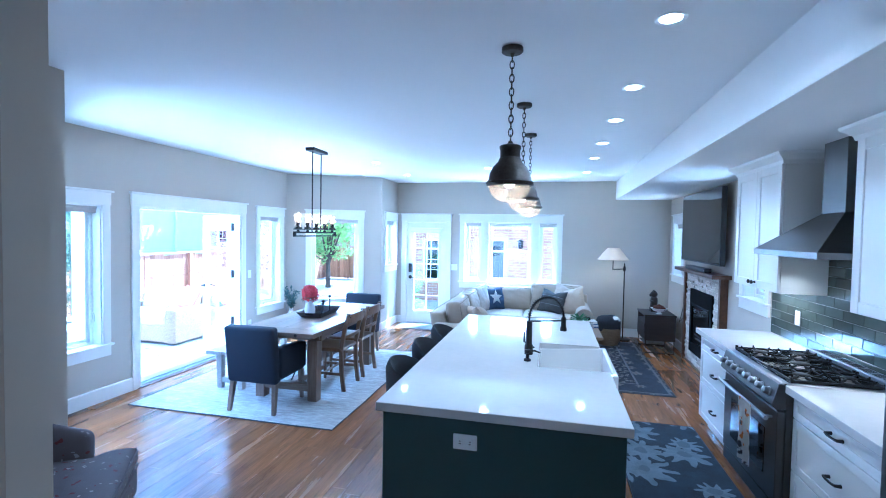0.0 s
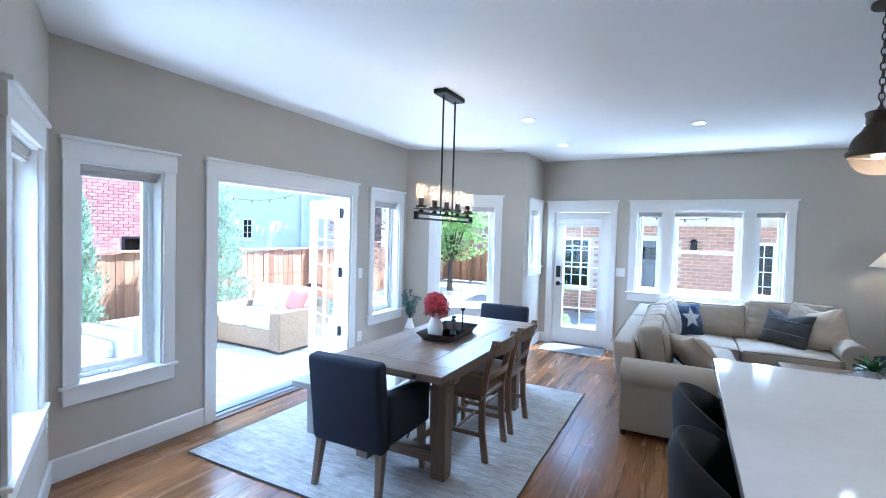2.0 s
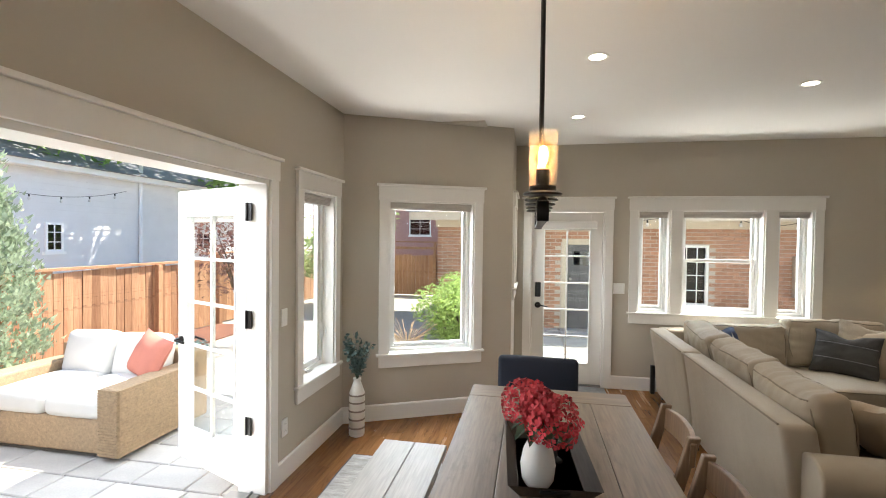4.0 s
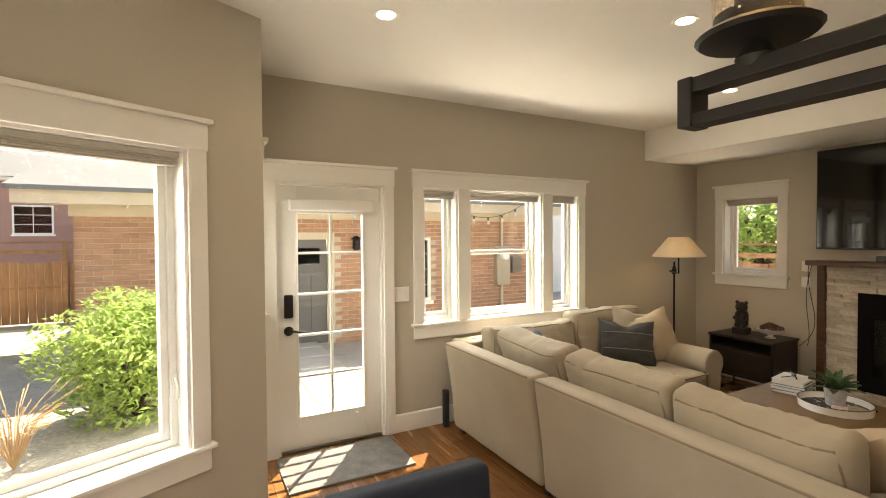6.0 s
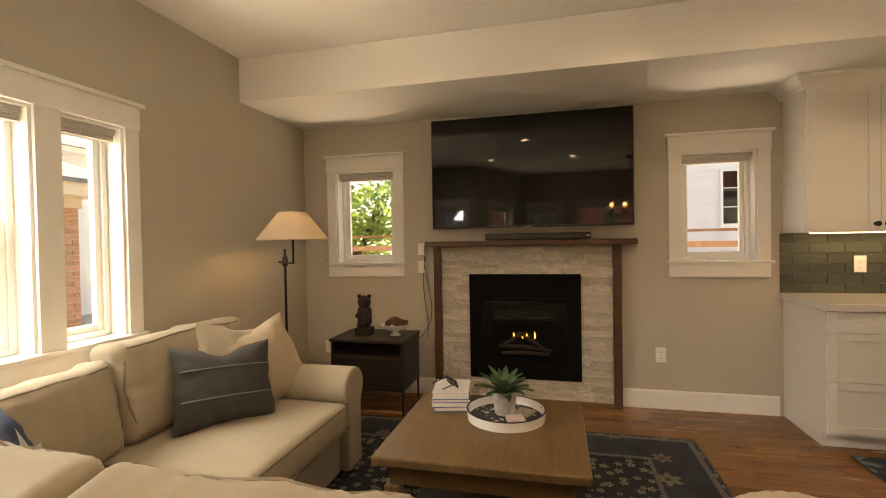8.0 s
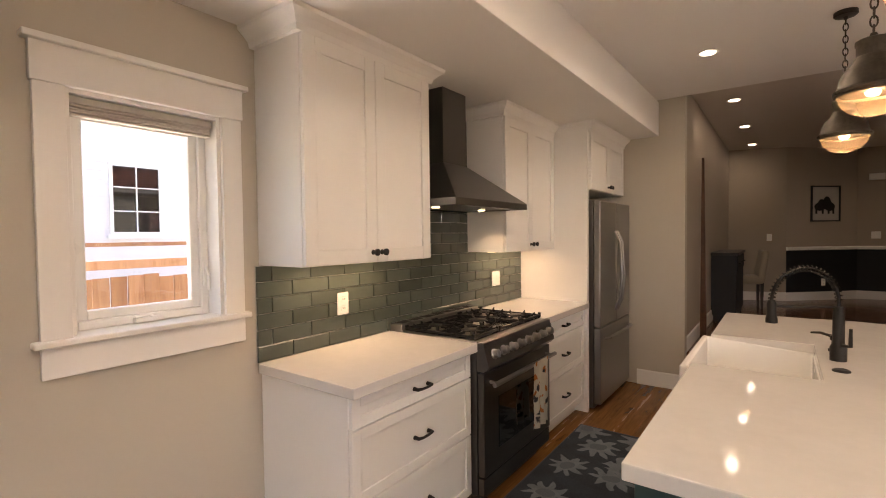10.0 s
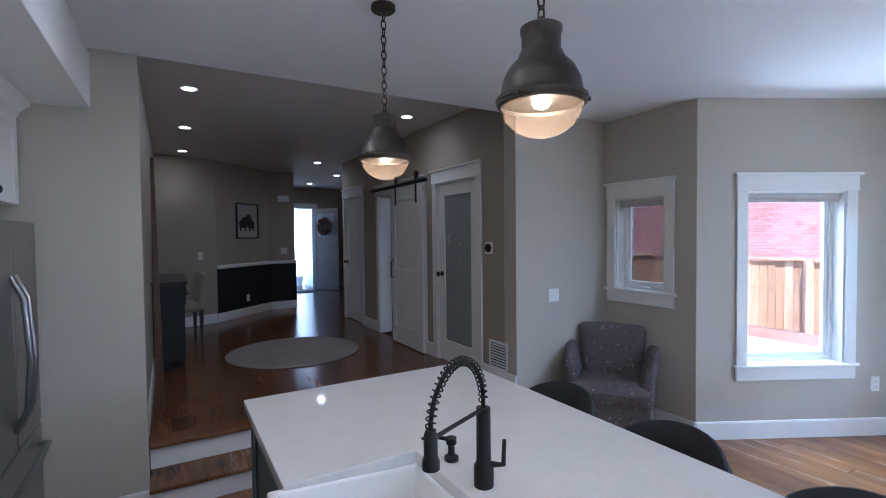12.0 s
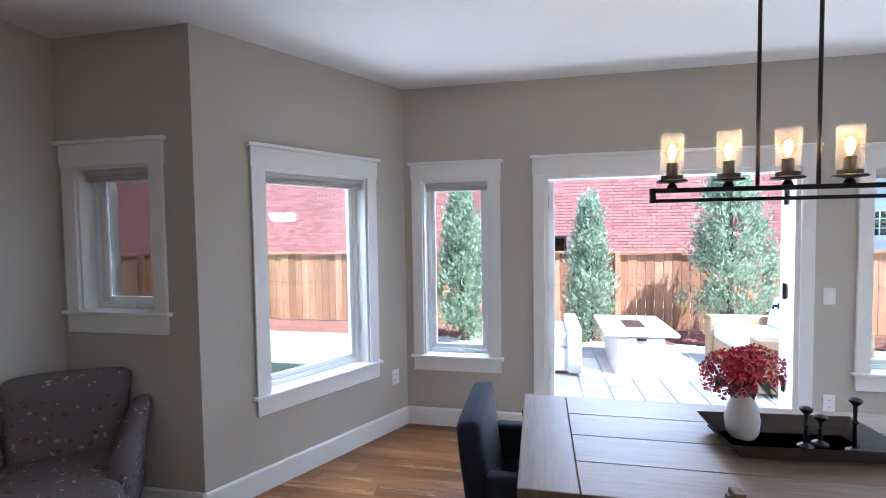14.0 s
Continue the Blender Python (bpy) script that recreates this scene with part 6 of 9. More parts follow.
for v in bm.verts:
    f = max(0.0, v.co.z - 0.40) / 0.45
    v.co.x *= 1 + 0.16 * f
part("backrest", bm, FLORAL, ac, smooth=True)
for s in (-1, 1):
    bm = softbox(0.050, 0.215, 0.150, 0.045, 10, puff=(0.014, 0, 0.008), wrinkle=0.004)
    for v in bm.verts:
        f = (v.co.y + 0.215) / 0.43
        if v.co.z > 0:
            v.co.z += 0.085 * max(0.0, 1 - f) ** 1.5 - 0.055 * f
            v.co.x += s * 0.030 * (v.co.z / 0.15)
        v.co += Vector((s * 0.300, -0.045, 0.475))
    part("armrest", bm, FLORAL, ac, smooth=True)
    part("leg", taper(s * 0.290, 0.330, 0, 0.17, 0.013, 0.024), DARKWOOD, ac, bevel=0.003)
    part("leg", taper(s * 0.250, -0.240, 0, 0.17, 0.013, 0.024, dy=-0.04), DARKWOOD, ac, bevel=0.003)
part("skirt_rail", box(-0.30, 0.30, 0.30, 0.345, 0.150, 0.172), DARKWOOD, ac, bevel=0.003)

# tall floor vase
STRIPE = plain("grey_vase_band", (0.26, 0.22, 0.19), 0.7, var=0.1)
fv = thing("floor_vase", (-4.175, 7.02, 0), 0, "tall white striped floor vase with eucalyptus stems", "vase")
part("vase_body", lathe([(0.058, 0), (0.064, 0.01), (0.066, 0.30), (0.062, 0.36), (0.040, 0.42), (0.028, 0.45), (0.034, 0.475), (0.026, 0.475), (0.020, 0.45)], 28), PORCELAIN, fv, smooth=True)
for z in (0.07, 0.14, 0.21, 0.28, 0.34):
    r = 0.0665 if z < 0.32 else 0.0645
    part("band", lathe([(r - 0.003, z - 0.008), (r + 0.001, z - 0.006), (r + 0.001, z + 0.006), (r - 0.003, z + 0.008)], 28), STRIPE, fv, smooth=True)
EUCA = plain("eucalyptus_leaf", (0.07, 0.13, 0.125), 0.6, var=0.25, scale=20)
bm, bs3 = bmesh.new(), bmesh.new()
rnd = random.Random(5)
for k in range(20):
    a, l = rnd.uniform(0, 6.28), rnd.uniform(0.20, 0.40)
    p0, p1 = Vector((0, 0, 0.45)), Vector((0.13 * math.cos(a) * rnd.uniform(0.3, 1), 0.13 * math.sin(a) * rnd.uniform(0.3, 1), 0.45 + l))
    tube([p0, p0.lerp(p1, 0.5) + Vector((0, 0, 0.03)), p1], 0.002, 4, bs3)
    for q in range(18):
        p = p0.lerp(p1, 0.25 + 0.75 * q / 17)
        m = Matrix.Translation(p) @ pose(0, 0, 0, rnd.uniform(-60, 60), rnd.uniform(-60, 60), rnd.uniform(0, 360))
        s = rnd.uniform(0.012, 0.020)
        bm.faces.new([bm.verts.new(m @ Vector((x * s, y * s, 0.2 * s * (x - 1) ** 2))) for x, y in ((0.2, 0), (0.9, -0.75), (1.7, -0.65), (2.3, 0), (1.7, 0.65), (0.9, 0.75))])
part("leaves", bm, EUCA, fv, "blue-green eucalyptus leaves")
part("stems", bs3, LEAFG, fv)

# floor vent, door mat
bm = box(-4.345, -4.235, 3.70, 4.02, 0.0005, 0.006)
fvn = thing("floor_vent", (0, 0, 0), 0, "wooden slotted floor vent by the wall", "floor vent")
part("vent_frame", bm, OAK, fvn, bevel=0.002)
for k in range(16):
    y = 3.725 + k * 0.018
    for x in (-4.325, -4.285):
        part("slot", box(x, x + 0.033, y - 0.004, y + 0.004, 0.0055, 0.0068), BLACK, fvn)
MATM = plain("grey_mat_pile", (0.19, 0.185, 0.18), 0.95, var=0.3, scale=12, grain=90, relief=0.9)
rug("door_mat", -2.80, -1.96, 8.22, 8.73, MATM, "shaggy grey door mat inside the back door", 0.014, 0.01, n=30)

# ---- living ----
LINEN = crumpled("cream_linen", (0.355, 0.300, 0.226))
PIPE = plain("linen_piping", (0.22, 0.18, 0.13), 0.85, var=0.05, relief=0.1)
GREYC = pattern("dark_grey_cushion", (0.050, 0.049, 0.047), (0.060, 0.058, 0.056), 60, 0.3)
TAUPE = crumpled("taupe_cushion", (0.42, 0.34, 0.245))
NAVYC = plain("navy_cushion", (0.035, 0.055, 0.11), 0.9, var=0.15, grain=250, relief=0.3)
RUGBLUE = floral("blue_floral_rug", (0.017, 0.020, 0.031), (0.24, 0.22, 0.185), (0.10, 0.08, 0.06), 14.0, 0.43, 5, 0.8, 0.95, 0.95)
RUGKIT = floral("kitchen_floral_mat", (0.018, 0.026, 0.038), (0.17, 0.195, 0.22), (0.10, 0.12, 0.14), 2.7, 0.60, 9, 0.7, 0.9, 1.0, 0.12)
RUGBORDER = floral("rug_border", (0.026, 0.031, 0.046), (0.19, 0.17, 0.145), (0.09, 0.06, 0.05), 3.9, 0.34, 6, 0.25, 0.95, 0.9)

rg = rug("living_rug", -0.80, 1.35, 5.66, 8.30, RUGBLUE, "dark blue floral rug under the coffee table", 0.007, 0.0, RUGEDGE)
bm = bmesh.new()
for a, b, c, d in ((-0.74, 1.29, 5.72, 6.00), (-0.74, 1.29, 7.96, 8.24), (1.01, 1.29, 6.00, 7.96), (-0.74, -0.46, 6.00, 7.96)):
    bx(bm, a, b, c, d, 0.008, 0.0132)
part("border", bm, RUGBORDER, rg)
bm = ring(-0.772, 1.322, 5.688, 8.272, 0.030, 0.006, 0.0128)
bm2 = ring(-0.475, 1.025, 5.985, 7.975, 0.022, 0.008, 0.0142)
for q in (bm, bm2):
    for v in q.verts:
        v.co = Vector((v.co.x, v.co.z, v.co.y))
    bmesh.ops.recalc_face_normals(q, faces=q.faces)
    part("border_line", q, plain("pale_rug_line", (0.13, 0.125, 0.125), 0.95, var=0.25, scale=20, relief=0.3), rg)
rug("kitchen_mat", 0.56, 1.29, 2.62, 4.82, RUGKIT, "dark floral kitchen mat between island and stove", 0.006, 0.0, RUGEDGE)

# sectional sofa
so = thing("sectional_sofa", (0, 0, 0), 0, "cream linen L-shaped sectional sofa with rolled arms", "sofa")


def back_panel(p0, p1, z1, lean, t, name="back"):
    """Upholstered back from p0 to p1 (outer line), leaning outwards at the top."""
    fr_ = Frame(p0, p1)
    bm = softbox(fr_.length / 2, t / 2, z1 / 2 - 0.02, 0.035, 8, puff=(0, 0.006, 0), wrinkle=0.003, m=pose(fr_.length / 2, t / 2, z1 / 2 + 0.02))
    for v in bm.verts:
        v.co.y -= lean * (v.co.z / z1) ** 1.5
        v.co = fr_.m @ v.co
    part(name, bm, LINEN, so, smooth=True)
    part("piping", tube([fr_.m @ Vector((0.03, -lean + 0.004, z1 - 0.01)), fr_.m @ Vector((fr_.length - 0.03, -lean + 0.004, z1 - 0.01))], 0.006, 6), PIPE, so)


# outer line runs with the inside on the left
back_panel((-1.45, 7.49), (-1.45, 5.95), 0.735, 0.09, 0.17)
back_panel((-1.45, 8.60), (-1.45, 7.51), 0.735, 0.09, 0.17)
back_panel((0.60, 8.66), (-1.43, 8.66), 0.735, 0.03, 0.17)
for x0, x1, y0, y1 in ((-1.36, -0.56, 6.05, 7.48), (-1.36, -0.56, 7.52, 8.55), (-0.54, 0.40, 7.70, 8.55)):
    part("base", softbox((x1 - x0) / 2, (y1 - y0) / 2, 0.125, 0.03, 5, wrinkle=0.003, m=pose((x0 + x1) / 2, (y0 + y1) / 2, 0.175)), LINEN, so, smooth=True)
for x0, x1, y0, y1 in ((-1.27, -0.535, 6.07, 6.83), (-1.27, -0.535, 6.85, 7.60), (-1.27, -0.46, 7.62, 8.45), (-0.45, 0.405, 7.65, 8.45)):
    part("seat_cushion", softbox((x1 - x0) / 2, (y1 - y0) / 2, 0.080, 0.045, 8, puff=(0.01, 0.01, 0.022), wrinkle=0.006, seed=x0 + y0, m=pose((x0 + x1) / 2, (y0 + y1) / 2, 0.375)), LINEN, so, smooth=True)
    for zz in (0.31, 0.44):
        pts = [(x0 + 0.02, y0 - 0.002, zz), (x1 + 0.002, y0 + 0.0, zz), (x1 + 0.002, y1 - 0.02, zz)]
        part("piping", tube(pts, 0.005, 6), PIPE, so)


def back_cushion(cx, cy, cz, w, h, t, rz, lean, seed, sag=0.02):
    """A plump loose cushion with pleats along its seams; its front faces local -y."""
    m = pose(cx, cy, cz, lean, 0, rz)
    ph = seed * 7.3

    def shape(q):
        u, v, d = 2 * q.x / w, 2 * q.z / h, 2 * q.y / t
        pleat = noise.noise((q.x * 26 + ph, q.z * 5, 1.0)) * abs(v) ** 2 + noise.noise((q.z * 24 + ph, q.x * 5, 2.0)) * abs(u) ** 3
        slow = noise.noise_vector(q * 5 + Vector((ph, 0, 0)))
        crease = abs(noise.noise((q.x * 6 + q.z * 4 + ph, q.z * 7, 3.0)))
        q = q + slow * 0.014
        q.y += d * (0.010 * pleat - 0.012 * (0.35 - min(0.35, crease)) * (1 - v * v))
        q.z += 0.010 * pleat * max(0.0, v) - sag * max(0.0, v) * (1 - u * u) + 0.012 * max(0.0, v) * abs(u) ** 6
        return q

    bm = softbox(w / 2, t / 2, h / 2, 0.055, 24, puff=(0.0, 0.050, 0.012))
    for v in bm.verts:
        v.co = m @ shape(v.co)
    part("back_cushion", bm, LINEN, so, smooth=True)
    for s in (-1, 1):
        pts = []
        for k in range(49):
            a = 2 * math.pi * k / 48
            ca, sa = math.cos(a), math.sin(a)
            q = max(abs(ca), abs(sa)) ** 0.75
            pts.append(m @ shape(Vector((ca / q * (w / 2 - 0.014), s * (t / 2 - 0.006), sa / q * (h / 2 - 0.014)))))
        part("piping", tube(pts[:-1], 0.005, 5, closed=True), PIPE, so)


back_cushion(-1.225, 6.39, 0.655, 0.68, 0.42, 0.20, 90, -10, 1.0)
back_cushion(-1.215, 7.09, 0.665, 0.70, 0.43, 0.20, 90, -12, 2.3)
back_cushion(-1.185, 7.83, 0.675, 0.76, 0.45, 0.20, 84, -16, 3.1, 0.035)
back_cushion(-0.78, 8.45, 0.635, 0.88, 0.41, 0.19, 0, -10, 4.7)
back_cushion(0.07, 8.44, 0.675, 0.84, 0.45, 0.20, 0, -10, 5.9, 0.0)


def roll_arm(p0, p1, name="arm"):
    """Rolled arm from p0 (back) to p1 (front), as wide as its roll."""
    fr_ = Frame(p0, p1)
    L_ = fr_.length
    prof = [(-0.085, 0.05), (-0.085, 0.40)]
    for k in range(29):
        a = math.pi * (1.22 - 1.44 * k / 28)
        prof.append((0.125 * math.cos(a) - 0.0, 0.505 + 0.115 * math.sin(a)))
    prof += [(0.085, 0.40), (0.085, 0.05)]
    bm = prism(prof, 0.0, L_)
    for v in bm.verts:
        v.co = fr_.m @ v.co
    ob = part(name, bm, LINEN, so, bevel=0.015, seg=3)
    for f in ob.data.polygons:
        f.use_smooth = len(f.vertices) == 4


roll_arm((-1.44, 5.895), (-0.58, 5.895))
roll_arm((0.505, 8.56), (0.505, 7.66))
for x, y in ((-1.40, 5.86), (-0.62, 5.86), (-1.40, 8.52), (0.53, 8.52), (0.53, 7.72), (-0.55, 7.75), (-1.40, 7.5)):
    part("foot", taper(x, y, 0.0, 0.055, 0.020, 0.026), DARKWOOD, so)


def scatter(name, cx, cy, cz, w, h, t, rx, ry, rz, mat, label, seed, chop=0.02):
    ob = part(name, pillow(w, h, t, 26, seed, 0.017, chop=chop), mat, smooth=True)
    ob.matrix_basis = pose(cx, cy, cz, rx, ry, rz)
    return tagged(ob, label, "cushion", "scatter cushions")


scatter("cushion", 0.01, 8.13, 0.650, 0.48, 0.41, 0.16, -22, 4, -34, GREYC, "dark grey striped cushion on the sofa", 1.0, 0.045)
ob = bpy.data.objects["cushion"]
for z in (-0.07, 0.07):
    st = part("stripe", tube([(x, -0.012 - 0.074 * ((1 - abs(x / 0.24) ** 2.6) * (1 - abs(z / 0.205) ** 2.6)) ** 0.55, z) for x in (-0.21, -0.16, -0.11, -0.055, 0.0, 0.055, 0.11, 0.16, 0.21)], 0.0035, 5), plain("pale_stripe", (0.17, 0.17, 0.18), 0.9), ob, "thin pale stripe")
scatter("cushion", 0.32, 8.13, 0.670, 0.46, 0.45, 0.16, -20, -14, -22, TAUPE, "beige cushion leaning against the sofa arm", 2.0, 0.02)
scatter("cushion", 0.21, 8.23, 0.700, 0.44, 0.42, 0.13, -16, 12, -30, LINEN, "white linen cushion behind the grey one", 3.0, 0.02)
star = scatter("cushion", -0.97, 8.10, 0.655, 0.42, 0.40, 0.15, -20, 4, 42, NAVYC, "navy cushion with a white star", 4.0)
bm = bmesh.new()
vs = []
for k in range(10):
    r = 0.135 if k % 2 == 0 else 0.058
    a = math.pi / 2 + k * math.pi / 5
    vs.append(bm.verts.new((r * math.cos(a), -0.083, r * math.sin(a))))
c_ = bm.verts.new((0, -0.092, 0))
for k in range(10):
    bm.faces.new((c_, vs[k], vs[(k + 1) % 10]))
bmesh.ops.solidify(bm, geom=bm.faces[:], thickness=0.006)
part("star", bm, plain("white_felt", (0.7, 0.69, 0.66), 0.95), star, "white star patch")
scatter("cushion", -0.90, 6.50, 0.545, 0.46, 0.44, 0.14, -68, -6, 96, GREYC, "grey cushion at the sofa end", 5.0)
scatter("cushion", -0.90, 6.22, 0.640, 0.50, 0.44, 0.17, -42, 10, 118, TAUPE, "beige embroidered cushion leaning at the sofa arm", 6.0, 0.03)

# coffee table
ct = thing("coffee_table", (0.235, 6.84, 0.0145), 0, "square oak coffee table with a lower shelf", "coffee table")
part("tabletop", box(-0.42, 0.42, -0.44, 0.44, 0.398, 0.438), COFFEEWOOD, ct, bevel=0.008)
part("apron", box(-0.36, 0.36, -0.38, 0.38, 0.30, 0.398), COFFEEWOOD, ct, bevel=0.003)
for sx_ in (-1, 1):
    for sy_ in (-1, 1):
        part("leg", taper(sx_ * 0.345, sy_ * 0.365, 0.0, 0.30, 0.026, 0.034), COFFEEWOOD, ct, bevel=0.004)
part("shelf", box(-0.33, 0.33, -0.35, 0.35, 0.075, 0.098), DARKWOOD, ct, bevel=0.003)
CT = 0.4535
ty = thing("round_tray", (0.345, 6.775, CT), 25, "white round tray with a dark patterned base", "tray")
TRAYP = pattern("tray_print", (0.03, 0.03, 0.035), (0.65, 0.63, 0.6), 26, 0.30, 0.5, (0.25, 0.05, 0.05), 18, 0.16, 0.0)
part("rim", lathe([(0.180, 0.0), (0.192, 0.0), (0.196, 0.045), (0.190, 0.047), (0.184, 0.012), (0.180, 0.006)], 48, open_ends=True), CERAMIC, ty, smooth=True)
part("base", lathe([(0.002, 0.003), (0.185, 0.003), (0.185, 0.009), (0.002, 0.009)], 48), TRAYP, ty)
part("rim_line", lathe([(0.1895, 0.0472), (0.1965, 0.0462), (0.1965, 0.0490), (0.1895, 0.0495)], 48, open_ends=True), BLACKPLASTIC, ty, "thin black rim", smooth=True)
part("handle_cutout", softbox(0.035, 0.006, 0.009, 0.006, 3, m=pose(0, -0.193, 0.030)), BLACK, ty, smooth=True)
tin = part("coaster_box", box(-0.045, 0.045, -0.04, 0.04, 0, 0.022), pattern("red_check", (0.7, 0.66, 0.62), (0.55, 0.06, 0.07), 90, 0.4, 0.6), bevel=0.003)
tin.matrix_basis = pose(0.27, 6.72, CT + 0.0095, 0, 0, 20)
tagged(tin, "small red and white checked coaster box in the tray", "box")
card = part("coaster", box(-0.055, 0.055, -0.045, 0.045, 0, 0.006), plain("printed_card", (0.40, 0.34, 0.25), 0.6, var=0.3, scale=40), bevel=0.001)
card.matrix_basis = pose(0.395, 6.69, CT + 0.0095, 0, 0, -25)
tagged(card, "flat printed beige coaster in the tray", "coaster")
pl = thing("potted_plant", (0.375, 6.785, CT + 0.0095), 0, "green succulent in a mottled grey pot", "potted plant")
POT = plain("mottled_pot", (0.42, 0.41, 0.40), 0.6, var=0.3, scale=30, grain=90)
part("pot", lathe([(0.045, 0), (0.050, 0.005), (0.062, 0.115), (0.056, 0.115), (0.052, 0.10), (0.002, 0.098)], 28), POT, pl, smooth=True)
AGAVE = plain("agave_leaf", (0.10, 0.20, 0.085), 0.5, var=0.3, scale=14, grain=60)
rnd = random.Random(9)
for k in range(26):
    a, e = k * 2.39996, radians(78 - k * 2.3)
    l = 0.125 + 0.03 * rnd.random()
    bm = bmesh.new()
    prev = None
    for q in range(6):
        f = q / 5
        r_, z = l * f * math.cos(e - 0.5 * f), l * f * math.sin(e - 0.35 * f)
        w = 0.017 * (0.7 + 1.2 * f) * (1 - f ** 3) + 0.0006
        row = [bm.verts.new((r_, -w, z + 0.006 * f)), bm.verts.new((r_, 0, z - 0.004)), bm.verts.new((r_, w, z + 0.006 * f))]
        if prev:
            bm.faces.new((prev[0], prev[1], row[1], row[0]))
            bm.faces.new((prev[1], prev[2], row[2], row[1]))
        prev = row
    bmesh.ops.solidify(bm, geom=bm.faces[:], thickness=0.003)
    lf_ = part("leaf", bm, AGAVE, pl, smooth=True)
    lf_.matrix_basis = pose(0, 0, 0.10, 0, 0, math.degrees(a))
PAPER = plain("page_edges", (0.72, 0.70, 0.66), 0.9, var=0.06, scale=60)
z = CT
for k, (w, d, h, rz, col) in enumerate(((0.20, 0.27, 0.024, 14, (0.05, 0.08, 0.19)), (0.20, 0.265, 0.020, 10, (0.62, 0.61, 0.60)), (0.195, 0.26, 0.018, 12, (0.10, 0.15, 0.26)), (0.19, 0.245, 0.030, 8, (0.66, 0.65, 0.63)))):
    bk = thing("book", (0.50, 7.085, z), rz, "hardback book in a stack on the coffee table", "book", "coffee table books")
    cv = plain("book_cover", col, 0.45, var=0.05)
    bm = box(-d / 2, d / 2, -w / 2, w / 2, 0, 0.003)
    bx(bm, -d / 2, d / 2, -w / 2, w / 2, h - 0.003, h)
    bx(bm, -d / 2, d / 2, -w / 2, -w / 2 + 0.003, 0.003, h - 0.003)
    part("cover", bm, cv, bk)
    part("page_block", box(-d / 2 + 0.004, d / 2 - 0.004, -w / 2 + 0.003, w / 2 - 0.004, 0.003, h - 0.003), PAPER, bk)
    bm = bmesh.new()
    bx(bm, -d * 0.32, d * 0.25, -w / 2 - 0.0008, -w / 2, h * 0.35, h * 0.62)
    part("spine_bar", bm, PAPER if col[0] < 0.3 else BLACKPLASTIC, bk)
    z += h
sg = thing("sunglasses", (0.50, 7.085, z), 40, "dark sunglasses folded on the books", "sunglasses")
for s in (-1, 1):
    part("lens", softbox(0.028, 0.004, 0.022, 0.004, 3, m=pose(s * 0.033, 0, 0.024, -20, 0, 0)), SCREEN, sg, smooth=True)
part("frame", tube([(-0.062, 0.09, 0.012), (-0.064, 0, 0.034), (0, -0.004, 0.036), (0.064, 0, 0.034), (0.062, 0.09, 0.012)], 0.003, 6), BLACKPLASTIC, sg)

# fireplace
fp = thing("fireplace", (1.95, 6.785, 0), 0, "gas fireplace with a stacked pale stone surround", "fireplace")
FIREBLACK = plain("matte_firebox_black", (0.003, 0.003, 0.003), 0.8, var=0.2, grain=120, relief=0.0)
FIREBLACK.node_tree.nodes["Principled BSDF"].inputs["Specular IOR Level"].default_value = 0.15
part("firebox_back", box(-0.052, -0.046, -0.45, 0.45, 0.20, 1.055), FIREBLACK, fp)
for a, b, c, d in ((-0.450, -0.365, 0.195, 1.055), (0.365, 0.450, 0.195, 1.055), (-0.365, 0.365, 0.86, 1.055), (-0.365, 0.365, 0.195, 0.30)):
    part("surround_panel", box(-0.075, -0.046, a, b, c, d), FIREBLACK, fp, "matte black metal surround panel")
bm = ring(-0.365, 0.365, 0.30, 0.86, 0.022, 0, 0.02)
for v in bm.verts:
    v.co = Vector((-0.075 - v.co.y * 0.4, v.co.x, v.co.z))
part("glass_frame", bm, FIREBLACK, fp)
g = part("glass", box(-0.070, -0.067, -0.345, 0.345, 0.32, 0.84), GLASS, fp)
g.visible_shadow = False
LOG = plain("ceramic_log", (0.022, 0.016, 0.012), 0.9, var=0.5, scale=20, grain=60, relief=0.5)
for a, b in (((-0.058, -0.22, 0.43), (-0.060, 0.21, 0.46)), ((-0.062, -0.14, 0.45), (-0.056, 0.05, 0.57)), ((-0.060, 0.18, 0.46), (-0.058, -0.02, 0.58)), ((-0.061, -0.20, 0.40), (-0.060, 0.19, 0.40))):
    part("log", tube([a, tuple((Vector(a) + Vector(b)) / 2 + Vector((0, 0, 0.012))), b], [0.014, 0.017, 0.013], 8), LOG, fp, smooth=True)
FLAME = glow("gas_flame", (1.0, 0.33, 0.06), 2.5)
for y, h in ((-0.085, 0.062), (-0.02, 0.050), (0.015, 0.034), (0.085, 0.055)):
    part("flame", lathe([(0.001, 0), (0.0050, h * 0.3), (0.0032, h * 0.65), (0.0006, h)], 8, at=(-0.0645, y, 0.525)), FLAME, fp, "small orange gas flame", smooth=True)
for y in (-0.755, 0.755):
    s = 1 if y > 0 else -1
    part("mantel_leg", box(-0.085, -0.001, min(y, y - s * 0.062), max(y, y - s * 0.062), 0.0, 1.290), MANTEL, fp, bevel=0.004)
part("mantel_shelf", box(-0.205, -0.001, -0.855, 0.800, 1.290, 1.335), MANTEL, fp, bevel=0.006)
part("hearth_strip", box(-0.070, -0.048, -0.690, 0.690, 0.0, 0.030), COFFEEWOOD, fp)
part("stone_backing", box(-0.030, -0.001, -0.692, 0.692, 0.03, 1.289), plain("stone_mortar", (0.45, 0.43, 0.40), 0.9), fp)

